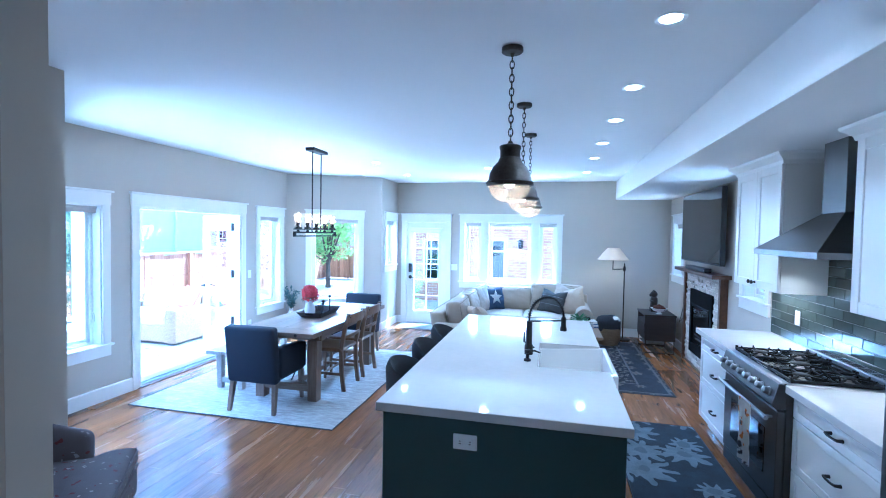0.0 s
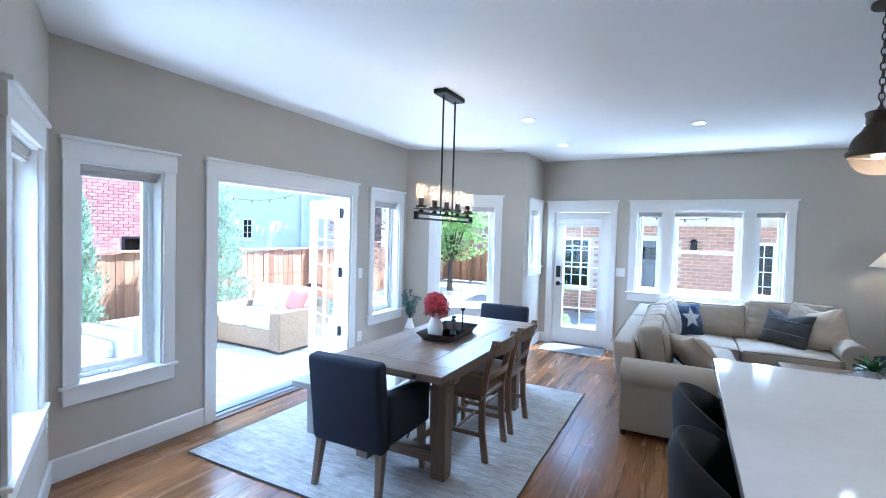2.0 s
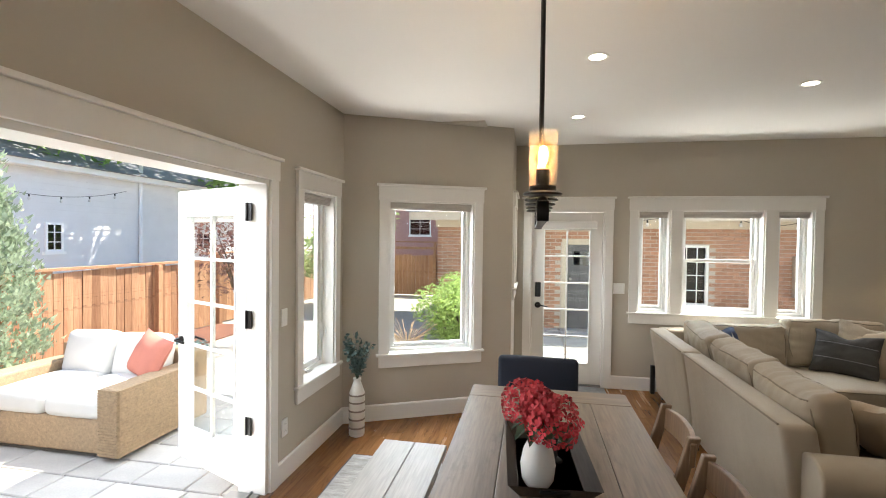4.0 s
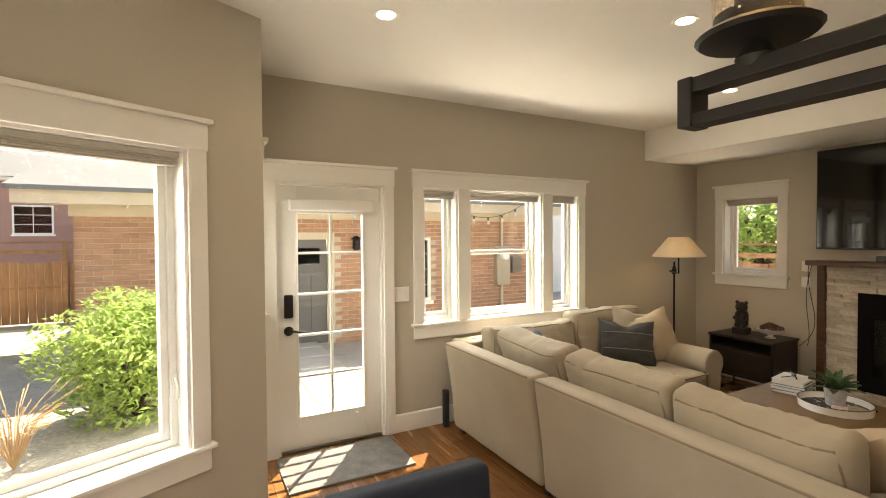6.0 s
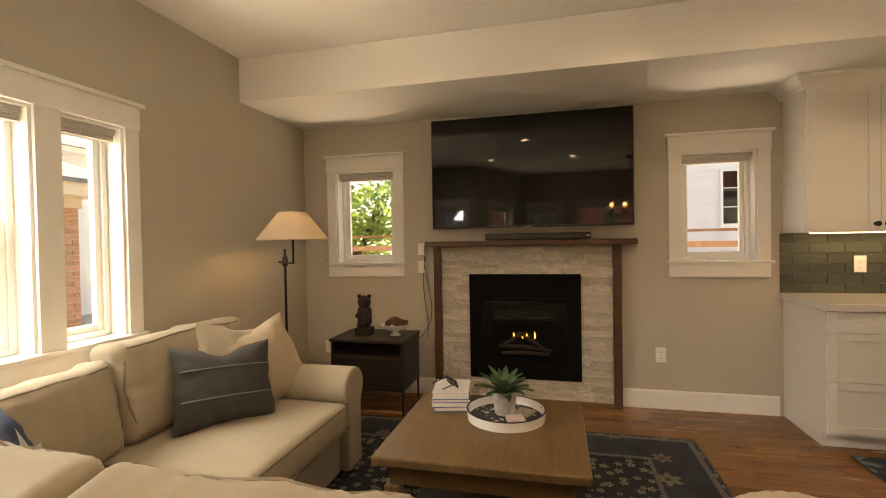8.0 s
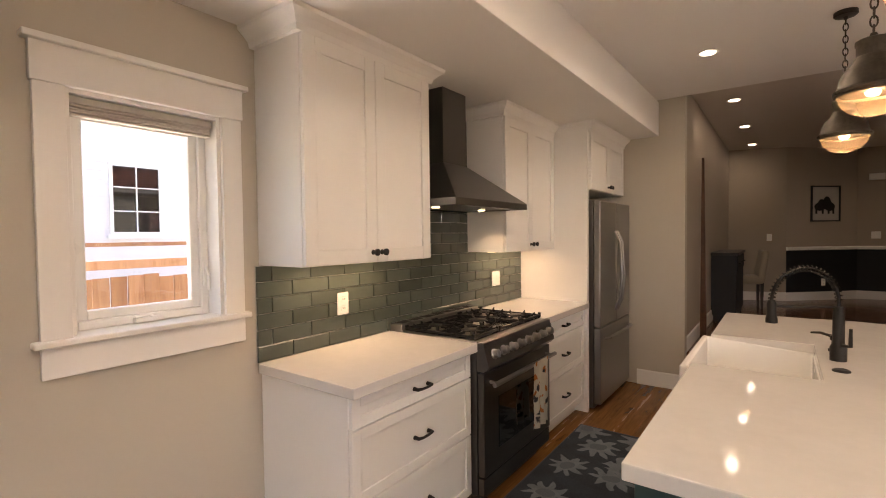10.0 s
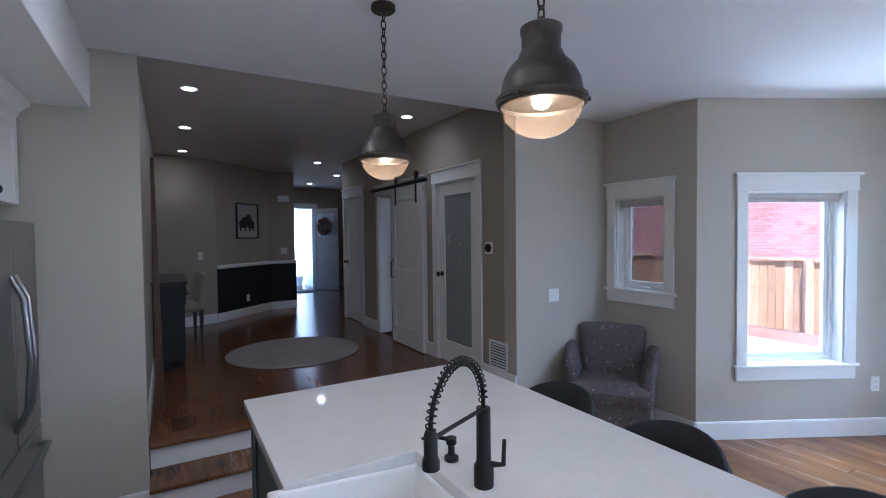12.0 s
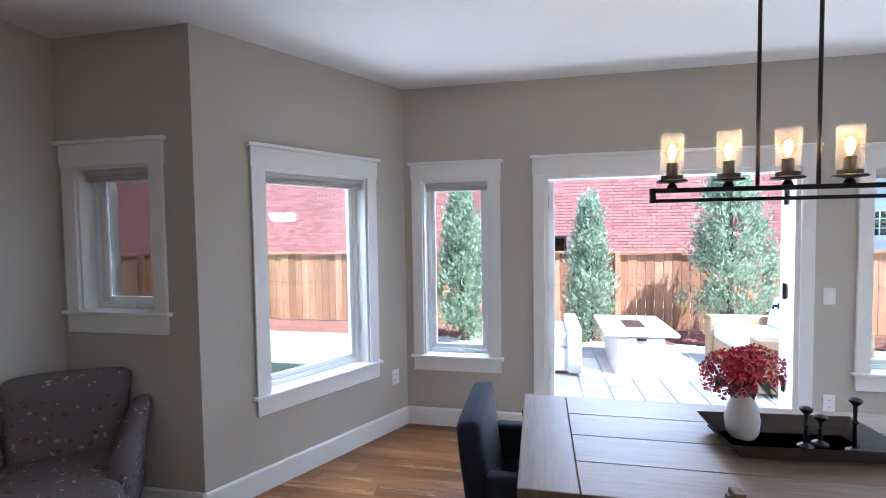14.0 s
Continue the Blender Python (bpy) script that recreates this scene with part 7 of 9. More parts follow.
# tv, soundbar
tv = thing("television", (1.855, 6.735, 1.438), 0, "large black wall-mounted television, switched off", "television")
part("panel", box(-0.035, 0.020, -0.795, 0.795, 0.0, 0.905), BLACKPLASTIC, tv, bevel=0.004)
part("screen", box(-0.0375, -0.0352, -0.785, 0.785, 0.018, 0.896), SCREEN, tv, "dark glossy screen")
part("wall_mount", box(0.020, 0.094, -0.22, 0.22, 0.30, 0.62), BLACK, tv)
part("badge", box(-0.0385, -0.0352, -0.03, 0.03, 0.004, 0.012), STEEL, tv)
sb = thing("soundbar", (1.80, 6.67, 1.3355), 0, "slim black soundbar on the mantel", "soundbar")
part("body", softbox(0.040, 0.41, 0.026, 0.012, 5, m=pose(0, 0, 0.028)), BLACKPLASTIC, sb, smooth=True)
part("display", box(-0.0412, -0.0395, -0.40, -0.375, 0.022, 0.034), STEEL, sb)
for y in (-0.3, 0.3):
    part("foot", box(-0.02, 0.02, y - 0.02, y + 0.02, 0, 0.004), BLACKPLASTIC, sb)
for pts in (((1.93, 7.60, 1.33), (1.90, 7.645, 1.10), (1.93, 7.66, 0.85), (1.86, 7.58, 0.62), (1.84, 7.60, 0.52)),
            ((1.935, 7.63, 1.33), (1.92, 7.66, 1.15), (1.93, 7.55, 0.80), (1.92, 7.58, 0.60), (1.86, 7.68, 0.50))):
    cu = bpy.data.curves.new("cable", "CURVE")
    cu.dimensions, cu.bevel_depth = "3D", 0.003
    sp = cu.splines.new("NURBS")
    sp.points.add(len(pts) - 1)
    for p, c in zip(sp.points, pts):
        p.co = (*c, 1)
    sp.use_endpoint_u, sp.order_u = True, 4
    me = bpy.data.meshes.new_from_object(bpy.data.objects.new("cable", cu))
    me.materials.clear()
    me.materials.append(BLACKPLASTIC)
    tagged(new("cable", me), "loose black power cable beside the fireplace", "cable", "cables")

# side table
st = thing("side_table", (1.595, 7.965, 0), 0, "black-brown wooden side table with a drawer and metal legs", "side table")
part("tabletop", box(-0.225, 0.225, -0.31, 0.31, 0.560, 0.582), DARKWOOD, st, bevel=0.003)
bm = box(-0.215, 0.215, -0.300, -0.282, 0.19, 0.56)
bx(bm, -0.215, 0.215, 0.282, 0.300, 0.19, 0.56)
bx(bm, 0.195, 0.215, -0.282, 0.282, 0.19, 0.56)
bx(bm, -0.215, 0.195, -0.282, 0.282, 0.19, 0.21)
bx(bm, -0.215, 0.195, -0.282, 0.282, 0.445, 0.46)
part("carcass", bm, DARKWOOD, st, bevel=0.002)
part("drawer_front", box(-0.222, -0.204, -0.278, 0.278, 0.215, 0.440), DARKWOOD, st, bevel=0.003)
for s in (-1, 1):
    part("leg_frame", tube([(-0.20, s * 0.29, 0.19), (-0.20, s * 0.29, 0.008), (0.20, s * 0.29, 0.008), (0.20, s * 0.29, 0.19)], 0.009, 6), BLACK, st)
BEARM = plain("dark_carved_wood", (0.020, 0.014, 0.011), 0.5, var=0.4, scale=30, grain=80, relief=0.3)
bm = softbox(0.052, 0.058, 0.090, 0.048, 5, m=pose(0, 0, 0.150))
for cx, cy, cz, r in ((-0.004, 0, 0.268, 0.056), (0.0, -0.044, 0.315, 0.018), (0.0, 0.044, 0.315, 0.018), (-0.050, 0, 0.255, 0.026), (-0.03, -0.03, 0.085, 0.026), (-0.03, 0.03, 0.085, 0.026), (-0.035, -0.045, 0.16, 0.022), (-0.035, 0.045, 0.16, 0.022)):
    bmesh.ops.create_icosphere(bm, subdivisions=2, radius=r, matrix=Matrix.Translation((cx, cy, cz)))
bx(bm, -0.055, 0.055, -0.062, 0.062, 0.0, 0.062)
be = part("bear_statue", bm, BEARM, smooth=True)
be.matrix_basis = pose(1.575, 8.055, 0.5825)
tagged(be, "small carved dark wooden bear figure on the side table", "statue")
bw = thing("footed_bowl", (1.60, 7.80, 0.5825), 0, "cream footed bowl of pinecones and potpourri", "bowl")
part("bowl", lathe([(0.045, 0), (0.045, 0.006), (0.022, 0.014), (0.022, 0.032), (0.080, 0.050), (0.122, 0.090), (0.117, 0.092), (0.070, 0.055), (0.002, 0.042)], 32), PORCELAIN, bw, smooth=True)
rnd = random.Random(3)
CONE = plain("pinecone", (0.10, 0.035, 0.025), 0.8, var=0.5, scale=60)
for k in range(14):
    a, r = rnd.uniform(0, 6.28), rnd.uniform(0, 0.085)
    bm = bmesh.new()
    bmesh.ops.create_icosphere(bm, subdivisions=2, radius=rnd.uniform(0.022, 0.032))
    for v in bm.verts:
        v.co *= 1 + 0.25 * noise.noise(v.co * 120)
    o_ = part("pinecone", bm, CONE, bw)
    o_.matrix_basis = pose(r * math.cos(a), r * math.sin(a), 0.085 + 0.03 * (1 - r / 0.085) + rnd.uniform(0, 0.012))

# floor lamp
fl = thing("floor_lamp", (1.19, 8.53, 0), 0, "black swing-arm floor lamp with a cream cone shade, lit", "floor lamp")
part("base", lathe([(0.13, 0), (0.13, 0.012), (0.05, 0.022), (0.014, 0.03)], 28), BLACK, fl, smooth=False)
part("pole", tube([(0, 0, 0.02), (0, 0, 1.30)], 0.010, 10), BLACK, fl, smooth=True)
part("swing_arm", tube([(0, 0, 1.20), (-0.02, 0.04, 1.20), (-0.12, -0.06, 1.20), (-0.21, -0.20, 1.20), (-0.21, -0.20, 1.42)], 0.008, 8), BLACK, fl, smooth=True)
part("arm_joint", lathe([(0.020, 1.17), (0.022, 1.19), (0.022, 1.22), (0.014, 1.25)], 14), BLACK, fl)
m_, nd_, lk_, bs_ = mat_base("lamp_shade_cloth")
nd_.remove(bs_)
df, tl, mx_ = nd_.new("ShaderNodeBsdfDiffuse"), nd_.new("ShaderNodeBsdfTranslucent"), nd_.new("ShaderNodeMixShader")
df.inputs["Color"].default_value = (0.78, 0.72, 0.60, 1)
tl.inputs["Color"].default_value = (0.80, 0.62, 0.40, 1)
mx_.inputs[0].default_value = 0.30
lk_.new(df.outputs[0], mx_.inputs[1])
lk_.new(tl.outputs[0], mx_.inputs[2])
lk_.new(mx_.outputs[0], nd_["Material Output"].inputs["Surface"])
part("shade", lathe([(0.245, 1.365), (0.248, 1.368), (0.095, 1.560), (0.092, 1.558), (0.243, 1.366)], 40, at=(-0.21, -0.20, 0), open_ends=True), m_, fl, "cream pleated cone shade", smooth=False)
part("bulb", lathe([(0.012, 1.40), (0.028, 1.43), (0.028, 1.46), (0.010, 1.48)], 14, at=(-0.21, -0.20, 0)), glow("lamp_bulb", (1.0, 0.72, 0.38), 6), fl, smooth=True)
lamp("floor_lamp_light", "POINT", (0.98, 8.33, 1.45), 3.2, WARM, 0.035)
# throw basket beside the sofa
bk = thing("throw_basket", (0.90, 8.08, 0), 0, "round woven basket with a folded dark throw", "basket")
WICK = plain("basket_weave", (0.20, 0.13, 0.07), 0.8, var=0.4, scale=60, grain=120, relief=0.6)
part("basket", lathe([(0.15, 0), (0.19, 0.10), (0.20, 0.28), (0.19, 0.28), (0.18, 0.10), (0.002, 0.02)], 30), WICK, bk, smooth=True)
part("throw", softbox(0.17, 0.16, 0.10, 0.07, 7, puff=(0, 0, 0.04), wrinkle=0.03, seed=8, m=pose(0, 0, 0.33)), pattern("checked_throw", (0.02, 0.022, 0.03), (0.55, 0.54, 0.52), 7, 0.33, 0.95), bk, "black and white throw", smooth=True)
# black strip by the sofa corner
tagged(part("speaker", box(-1.490, -1.445, 8.672, 8.725, 0, 0.31), BLACKPLASTIC, bevel=0.01), "slim black speaker standing behind the sofa", "speaker")

# ---- hall ----
def panel_door(th, w, h, t=0.035, glass_=False):
    """Two-panel door leaf; u from 0 to w, face at v=0."""
    bm = bmesh.new()
    st_ = 0.11
    bx(bm, 0, st_, -t, 0, 0, h)
    bx(bm, w - st_, w, -t, 0, 0, h)
    bx(bm, st_, w - st_, -t, 0, 0, 0.22)
    bx(bm, st_, w - st_, -t, 0, h - 0.12, h)
    if glass_:
        part("leaf", bm, TRIM, th, bevel=0.003)
        part("frosted_pane", box(st_, w - st_, -t / 2 - 0.003, -t / 2 + 0.003, 0.22, h - 0.12), FROST, th, "grey frosted glass")
        return
    mid = h * 0.42
    bx(bm, st_, w - st_, -t, 0, mid, mid + 0.13)
    part("leaf", bm, TRIM, th, bevel=0.003)
    for a, b in ((0.22, mid), (mid + 0.13, h - 0.12)):
        bm = box(st_, w - st_, -t + 0.008, -0.012, a, b)
        bx(bm, st_ + 0.045, w - st_ - 0.045, -0.012, -0.004, a + 0.045, b - 0.045)
        part("panel", bm, TRIM, th, bevel=0.004)


def door_knob(th, u, z):
    part("knob", lathe([(0.028, 0), (0.028, 0.006), (0.010, 0.010), (0.010, 0.035), (0.026, 0.045), (0.026, 0.062), (0.012, 0.068)], 18, m=pose(u, 0, z, -90, 0, 0)), BLACK, th, "black door knob", smooth=True)


def hall_door(name, span, z1, label):
    th = thing(name, F_P.at(0), F_P.angle, label, "door", kind="structure")
    for a, b in ((span[0] - 0.085, span[0]), (span[1], span[1] + 0.085)):
        part("side_casing", box(a, b, 0, 0.020, HZ, z1), TRIM, th, bevel=0.002)
    part("head_casing", box(span[0] - 0.091, span[1] + 0.091, 0, 0.025, z1, z1 + 0.125), TRIM, th, bevel=0.002)
    part("head_cap", box(span[0] - 0.11, span[1] + 0.11, 0, 0.045, z1 + 0.125, z1 + 0.147), TRIM, th, bevel=0.004)
    bm = bmesh.new()
    bx(bm, span[0], span[0] + 0.012, -T, 0, HZ, z1)
    bx(bm, span[1] - 0.012, span[1], -T, 0, HZ, z1)
    bx(bm, span[0] + 0.012, span[1] - 0.012, -T, 0, z1 - 0.012, z1)
    part("jamb", bm, TRIM, th)
    return th


d3 = hall_door("door_3", PANTRY, 2.21, "white pantry door with a tall frosted glass pane")
lf = thing("door_leaf", (PANTRY[0] + 0.014, -0.012, HZ + 0.008))
lf.parent = d3
panel_door(lf, PANTRY[1] - PANTRY[0] - 0.028, 1.865, glass_=True)
door_knob(lf, PANTRY[1] - PANTRY[0] - 0.09, 0.92)
for zz in (0.25, 0.95, 1.65):
    part("hinge", box(-0.004, 0.006, 0.0, 0.004, zz - 0.045, zz + 0.045), BLACK, lf)
d4 = hall_door("door_4", CLOSET, 2.27, "white two-panel closet door, closed")
lf = thing("door_leaf", (CLOSET[0] + 0.014, -0.012, HZ + 0.008))
lf.parent = d4
panel_door(lf, CLOSET[1] - CLOSET[0] - 0.028, 1.925)
door_knob(lf, CLOSET[1] - CLOSET[0] - 0.09, 0.92)
d5 = hall_door("door_5", BARN, 2.20, "white cased opening behind a sliding barn door")
bd = thing("barn_door", F_P.at(uP(0.01), 0.075, HZ + 0.015), F_P.angle, "white two-panel sliding barn door, half open", "door")
panel_door(bd, 0.83, 1.875)
part("pull_handle", tube([(0.78, 0.0, 0.80), (0.78, 0.035, 0.82), (0.78, 0.035, 1.0), (0.78, 0.0, 1.02)], 0.008, 8), BLACK, bd, smooth=True)
for u in (0.14, 0.69):
    bm = box(u - 0.018, u + 0.018, 0.001, 0.007, 1.70, 2.02)
    part("strap_hanger", bm, BLACK, bd, bevel=0.002)
    part("roller", lathe([(0.042, -0.010), (0.045, -0.008), (0.045, 0.008), (0.042, 0.010)], 24, m=pose(u, -0.004, 2.02, 90, 0, 0)), BLACK, bd, smooth=True)
rl = thing("barn_door_rail", F_P.at(0), F_P.angle, "black steel barn door rail on the wall", "rail")
part("rail", box(uP(0.10), uP(-1.52), 0.060, 0.068, 2.255, 2.295), BLACK, rl, bevel=0.002)
for u in (uP(0.03), uP(-0.4), uP(-0.85), uP(-1.42)):
    part("standoff", tube([(u, 0.020, 2.275), (u, 0.074, 2.275)], 0.010, 8), BLACK, rl)
# thermostat, return vent
th = thing("thermostat", F_P.at(uP(1.17), 0, 1.54), F_P.angle, "round black thermostat on a white plate", "thermostat")
part("plate", softbox(0.055, 0.004, 0.055, 0.004, 1, m=pose(0, 0.004, 0)), VINYL, th)
part("dial", lathe([(0.038, 0.006), (0.038, 0.022), (0.034, 0.026)], 28, m=pose(0, 0, 0, -90, 0, 0)), SCREEN, th, smooth=True)
rv = thing("wall_vent", F_P.at(uP(1.30), 0, 0.575), F_P.angle, "white slotted return air vent low on the wall", "vent")
part("vent_frame", ring(-0.135, 0.135, -0.135, 0.135, 0.02, 0.0, 0.012), VINYL, rv, bevel=0.002)
part("backing", box(-0.115, 0.115, 0.0005, 0.003, -0.115, 0.115), BLACK, rv)
for k in range(9):
    for g in range(4):
        part("slat", box(-0.112 + g * 0.057, -0.060 + g * 0.057, 0.003, 0.010, -0.108 + k * 0.025, -0.094 + k * 0.025), VINYL, rv)
# oval rug
bm = bmesh.new()
pts = []
for rr, zz in ((1.0, 0.001), (1.0, 0.010), (0.97, 0.012), (0.02, 0.012)):
    pts.append([bm.verts.new((0.74 * rr * math.cos(a), 0.72 * rr * math.sin(a), zz)) for a in (2 * math.pi * k / 64 for k in range(64))])
for a, b in zip(pts, pts[1:]):
    for k in range(64):
        bm.faces.new((a[k], a[(k + 1) % 64], b[(k + 1) % 64], b[k]))
bm.faces.new(pts[-1])
o = part("round_rug", bm, plain("round_rug_wool", (0.34, 0.31, 0.28), 0.95, var=0.12, scale=8, grain=90, relief=0.6))
o.matrix_basis = pose(-0.60, -0.95, HZ + 0.003)
tagged(o, "round pale woven rug on the hall floor", "rug")
# picture of two dark animals
F_ANG = HALLF[4]
up = 0.62
pc = thing("framed_picture", F_ANG.at(up, 0.002, 1.935), F_ANG.angle, "black framed print of a dark animal shape on pale ground", "picture")
part("frame", ring(-0.275, 0.275, -0.30, 0.30, 0.022, 0, 0.025), BLACKPLASTIC, pc, bevel=0.002)
part("print", box(-0.253, 0.253, 0.002, 0.008, -0.278, 0.278), plain("pale_print", (0.42, 0.40, 0.38), 0.7, var=0.05), pc)
bm = bmesh.new()
for cx, cz, a, b in ((-0.08, -0.05, 0.10, 0.075), (-0.03, 0.02, 0.075, 0.10), (0.10, -0.05, 0.11, 0.07), (0.07, 0.0, 0.07, 0.075)):
    bm.faces.new([bm.verts.new((cx + a * math.cos(t), 0.009, cz + b * math.sin(t))) for t in (2 * math.pi * k / 20 for k in range(20))])
for cx in (-0.15, -0.06, 0.05, 0.17):
    bm.faces.new([bm.verts.new(v) for v in ((cx - 0.018, 0.009, -0.17), (cx + 0.018, 0.009, -0.17), (cx + 0.022, 0.009, -0.06), (cx - 0.022, 0.009, -0.06))])
part("dark_shape", bm, plain("print_black", (0.02, 0.018, 0.018), 0.8), pc)
ck = thing("door_chime", HALLF[3].at(0.20, 0.0, 2.37), HALLF[3].angle, "small white door chime box on the wall", "door chime")
part("cover", softbox(0.10, 0.025, 0.055, 0.012, 3, m=pose(0, 0.026, 0)), VINYL, ck, smooth=True)
plate(HALLF[3], 0.20, 1.40, "switch", gangs=2, v=0.0)
plate(HALLF[4], 0.65, 0.62, v=0.013)
plate(HALLF[5], 0.24, 1.38, "switch")
# sideboard, chair
sbd = thing("sideboard", (0.655, -1.45, HZ), 0, "black wooden sideboard against the hall wall", "sideboard")
part("body", box(-0.14, 0.14, -0.62, 0.62, 0.08, 0.86), NAVY, sbd, bevel=0.003)
part("top", box(-0.165, 0.145, -0.64, 0.64, 0.86, 0.895), DARKWOOD, sbd, bevel=0.004)
part("plinth", box(-0.12, 0.12, -0.58, 0.58, 0, 0.08), NAVY, sbd)
for k in range(3):
    dr = part("drawer_front", box(-0.152, -0.141, -0.60 + 0.405 * k, -0.205 + 0.405 * k, 0.66, 0.84), NAVY, sbd, bevel=0.002)
    part("handle", tube([(-0.153, -0.46 + 0.405 * k, 0.75), (-0.175, -0.44 + 0.405 * k, 0.75), (-0.175, -0.36 + 0.405 * k, 0.75), (-0.153, -0.34 + 0.405 * k, 0.75)], 0.006, 6), BLACK, dr)
hch = thing("upholstered_chair", (0.50, -2.45, HZ), -80, "cream upholstered hall chair with dark legs", "chair")
part("seat", softbox(0.22, 0.22, 0.055, 0.045, 5, puff=(0, 0, 0.02), m=pose(0, 0, 0.43)), LINEN, hch, smooth=True)
part("backrest", softbox(0.22, 0.045, 0.22, 0.04, 5, m=pose(0, -0.20, 0.66, 8, 0, 0)), LINEN, hch, smooth=True)
for sx_ in (-1, 1):
    for sy_ in (-1, 1):
        part("leg", taper(sx_ * 0.18, sy_ * 0.18, 0, 0.39, 0.014, 0.022), DARKWOOD, hch)
# stair rail board behind the kitchen wall
sr = thing("stair_rail", (0.735, 0.45, HZ), 0, "dark wooden stair newel post at the hall edge", "stair post")
part("post", taper(0, 0, 0.0, 1.95, 0.030, 0.012, dx=-0.01), MANTEL, sr, bevel=0.004)
# front door
fdr = thing("door_6", F_FRONT.at(0), F_FRONT.angle, "dark wooden front door standing open with a wreath", "door", kind="structure")
bm = bmesh.new()
bx(bm, FD[0] - 0.09, FD[0], 0, 0.02, HZ, 2.36)
bx(bm, FD[1], FD[1] + 0.09, 0, 0.02, HZ, 2.36)
bx(bm, FD[0] - 0.10, FD[1] + 0.10, 0, 0.025, 2.36, 2.49)
part("casing", bm, TRIM, fdr)
lf = thing("door_leaf", (FD[0] + 0.01, 0.01, HZ + 0.01), 120)
lf.parent = fdr
FDW = plain("grey_brown_door", (0.17, 0.15, 0.125), 0.45, var=0.2)
bm = ring(0, 0.87, 0, 2.02, 0.13, -0.045, 0)
bx(bm, 0.13, 0.74, -0.035, -0.01, 0.13, 1.30)
bx(bm, 0.13, 0.74, -0.045, 0, 1.20, 1.32)
part("leaf", bm, FDW, lf, bevel=0.004)
part("pane", box(0.13, 0.74, -0.025, -0.02, 1.32, 1.89), FROST, lf)
bm = tube([(0.43 + 0.17 * math.cos(a), -0.075, 1.58 + 0.17 * math.sin(a)) for a in (2 * math.pi * k / 20 for k in range(20))], 0.035, 8, closed=True)
rnd = random.Random(21)
for k in range(260):
    a = rnd.uniform(0, 6.283)
    m = pose(0.43 + 0.17 * math.cos(a), -0.075, 1.58 + 0.17 * math.sin(a), rnd.uniform(0, 360), rnd.uniform(0, 360), rnd.uniform(0, 360))
    bm.faces.new([bm.verts.new(m @ Vector(p)) for p in ((0, 0, 0.02), (0.014, 0, 0.045), (0, 0.004, 0.085), (-0.014, 0, 0.045))])
w_ = part("wreath", bm, plain("dried_wreath", (0.10, 0.05, 0.035), 0.8, var=0.5, scale=30), lf, "round dried flower wreath")
dm = part("door_mat", box(-2.45, -1.7, -7.05, -6.6, HZ + 0.001, HZ + 0.012), RUGEDGE, bevel=0.003)
tagged(dm, "dark mat inside the open front door", "door mat")
hb = thing("entry_bench", (-3.2, -5.6, HZ), 0, "dark bench with a pale cushion in the entry", "bench")
part("body", box(-0.2, 0.2, -0.5, 0.5, 0, 0.42), DARKWOOD, hb, bevel=0.004)
part("seat_cushion", softbox(0.2, 0.48, 0.05, 0.04, 4, m=pose(0, 0, 0.47)), LINEN, hb, smooth=True)

# front porch
tagged(part("porch_floor", box(-4.0, 1.0, -9.6, -7.452, HZ - 0.16, HZ - 0.02), plain("porch_paint", (0.42, 0.44, 0.46), 0.6, var=0.1)), "grey painted front porch floor", "porch", kind="structure")
pw_ = thing("porch_wall", (-2.62, -7.46, HZ - 0.02), 0, "white lap-sided wall beside the front porch", "wall", kind="structure")
part("wall", box(-0.10, 0.0, -1.55, 0.0, 0, 2.45), VINYL, pw_)
for k in range(20):
    part("siding_board", prism([(-1.55, 0.0), (0.0, 0.0), (0.0, 0.012), (-1.55, 0.012)], 0.001, 0.010, m=pose(0, 0, 0.02 + k * 0.12)), VINYL, pw_)
pr_ = thing("porch_railing", (-2.62, -9.5, HZ - 0.02), 0, "white porch railing with slim balusters", "railing")
for zz in (0.12, 0.90):
    part("rail", box(0, 2.4, -0.03, 0.03, zz, zz + 0.05), VINYL, pr_)
for k in range(20):
    part("baluster", box(0.06 + k * 0.12, 0.09 + k * 0.12, -0.014, 0.014, 0.17, 0.90), VINYL, pr_)
for xx in (0.0, 1.2, 2.4):
    part("post", box(xx - 0.05, xx + 0.05, -0.05, 0.05, 0, 2.45 if xx != 1.2 else 1.0), VINYL, pr_)
pp_ = thing("porch_mat", (-2.0, -7.75, HZ - 0.02), 0, "blue mat on the front porch", "door mat")
part("mat_body", box(-0.4, 0.4, -0.25, 0.25, 0.001, 0.014), plain("blue_mat", (0.05, 0.16, 0.22), 0.9, var=0.2, grain=80, relief=0.5), pp_, bevel=0.003)
pt_ = thing("planter_pot", (-2.42, -8.5, HZ - 0.02), 0, "small white pot on the front porch", "pot")
part("pot", lathe([(0.10, 0), (0.13, 0.26), (0.14, 0.27), (0.125, 0.27), (0.10, 0.05)], 20), VINYL, pt_, smooth=True)

# ---- small pieces of walls and floors ----
MESHES = {}


def piece(name, key, make, mat, parent, m):
    if key not in MESHES:
        bm = make()
        me = bpy.data.meshes.new(name)
        bmesh.ops.recalc_face_normals(bm, faces=bm.faces)
        bm.to_mesh(me)
        bm.free()
        me.materials.append(mat)
        MESHES[key] = me
    ob = new(name, MESHES[key])
    ob.parent = parent
    ob.matrix_parent_inverse = Matrix.Identity(4)
    ob.matrix_basis = m
    return ob


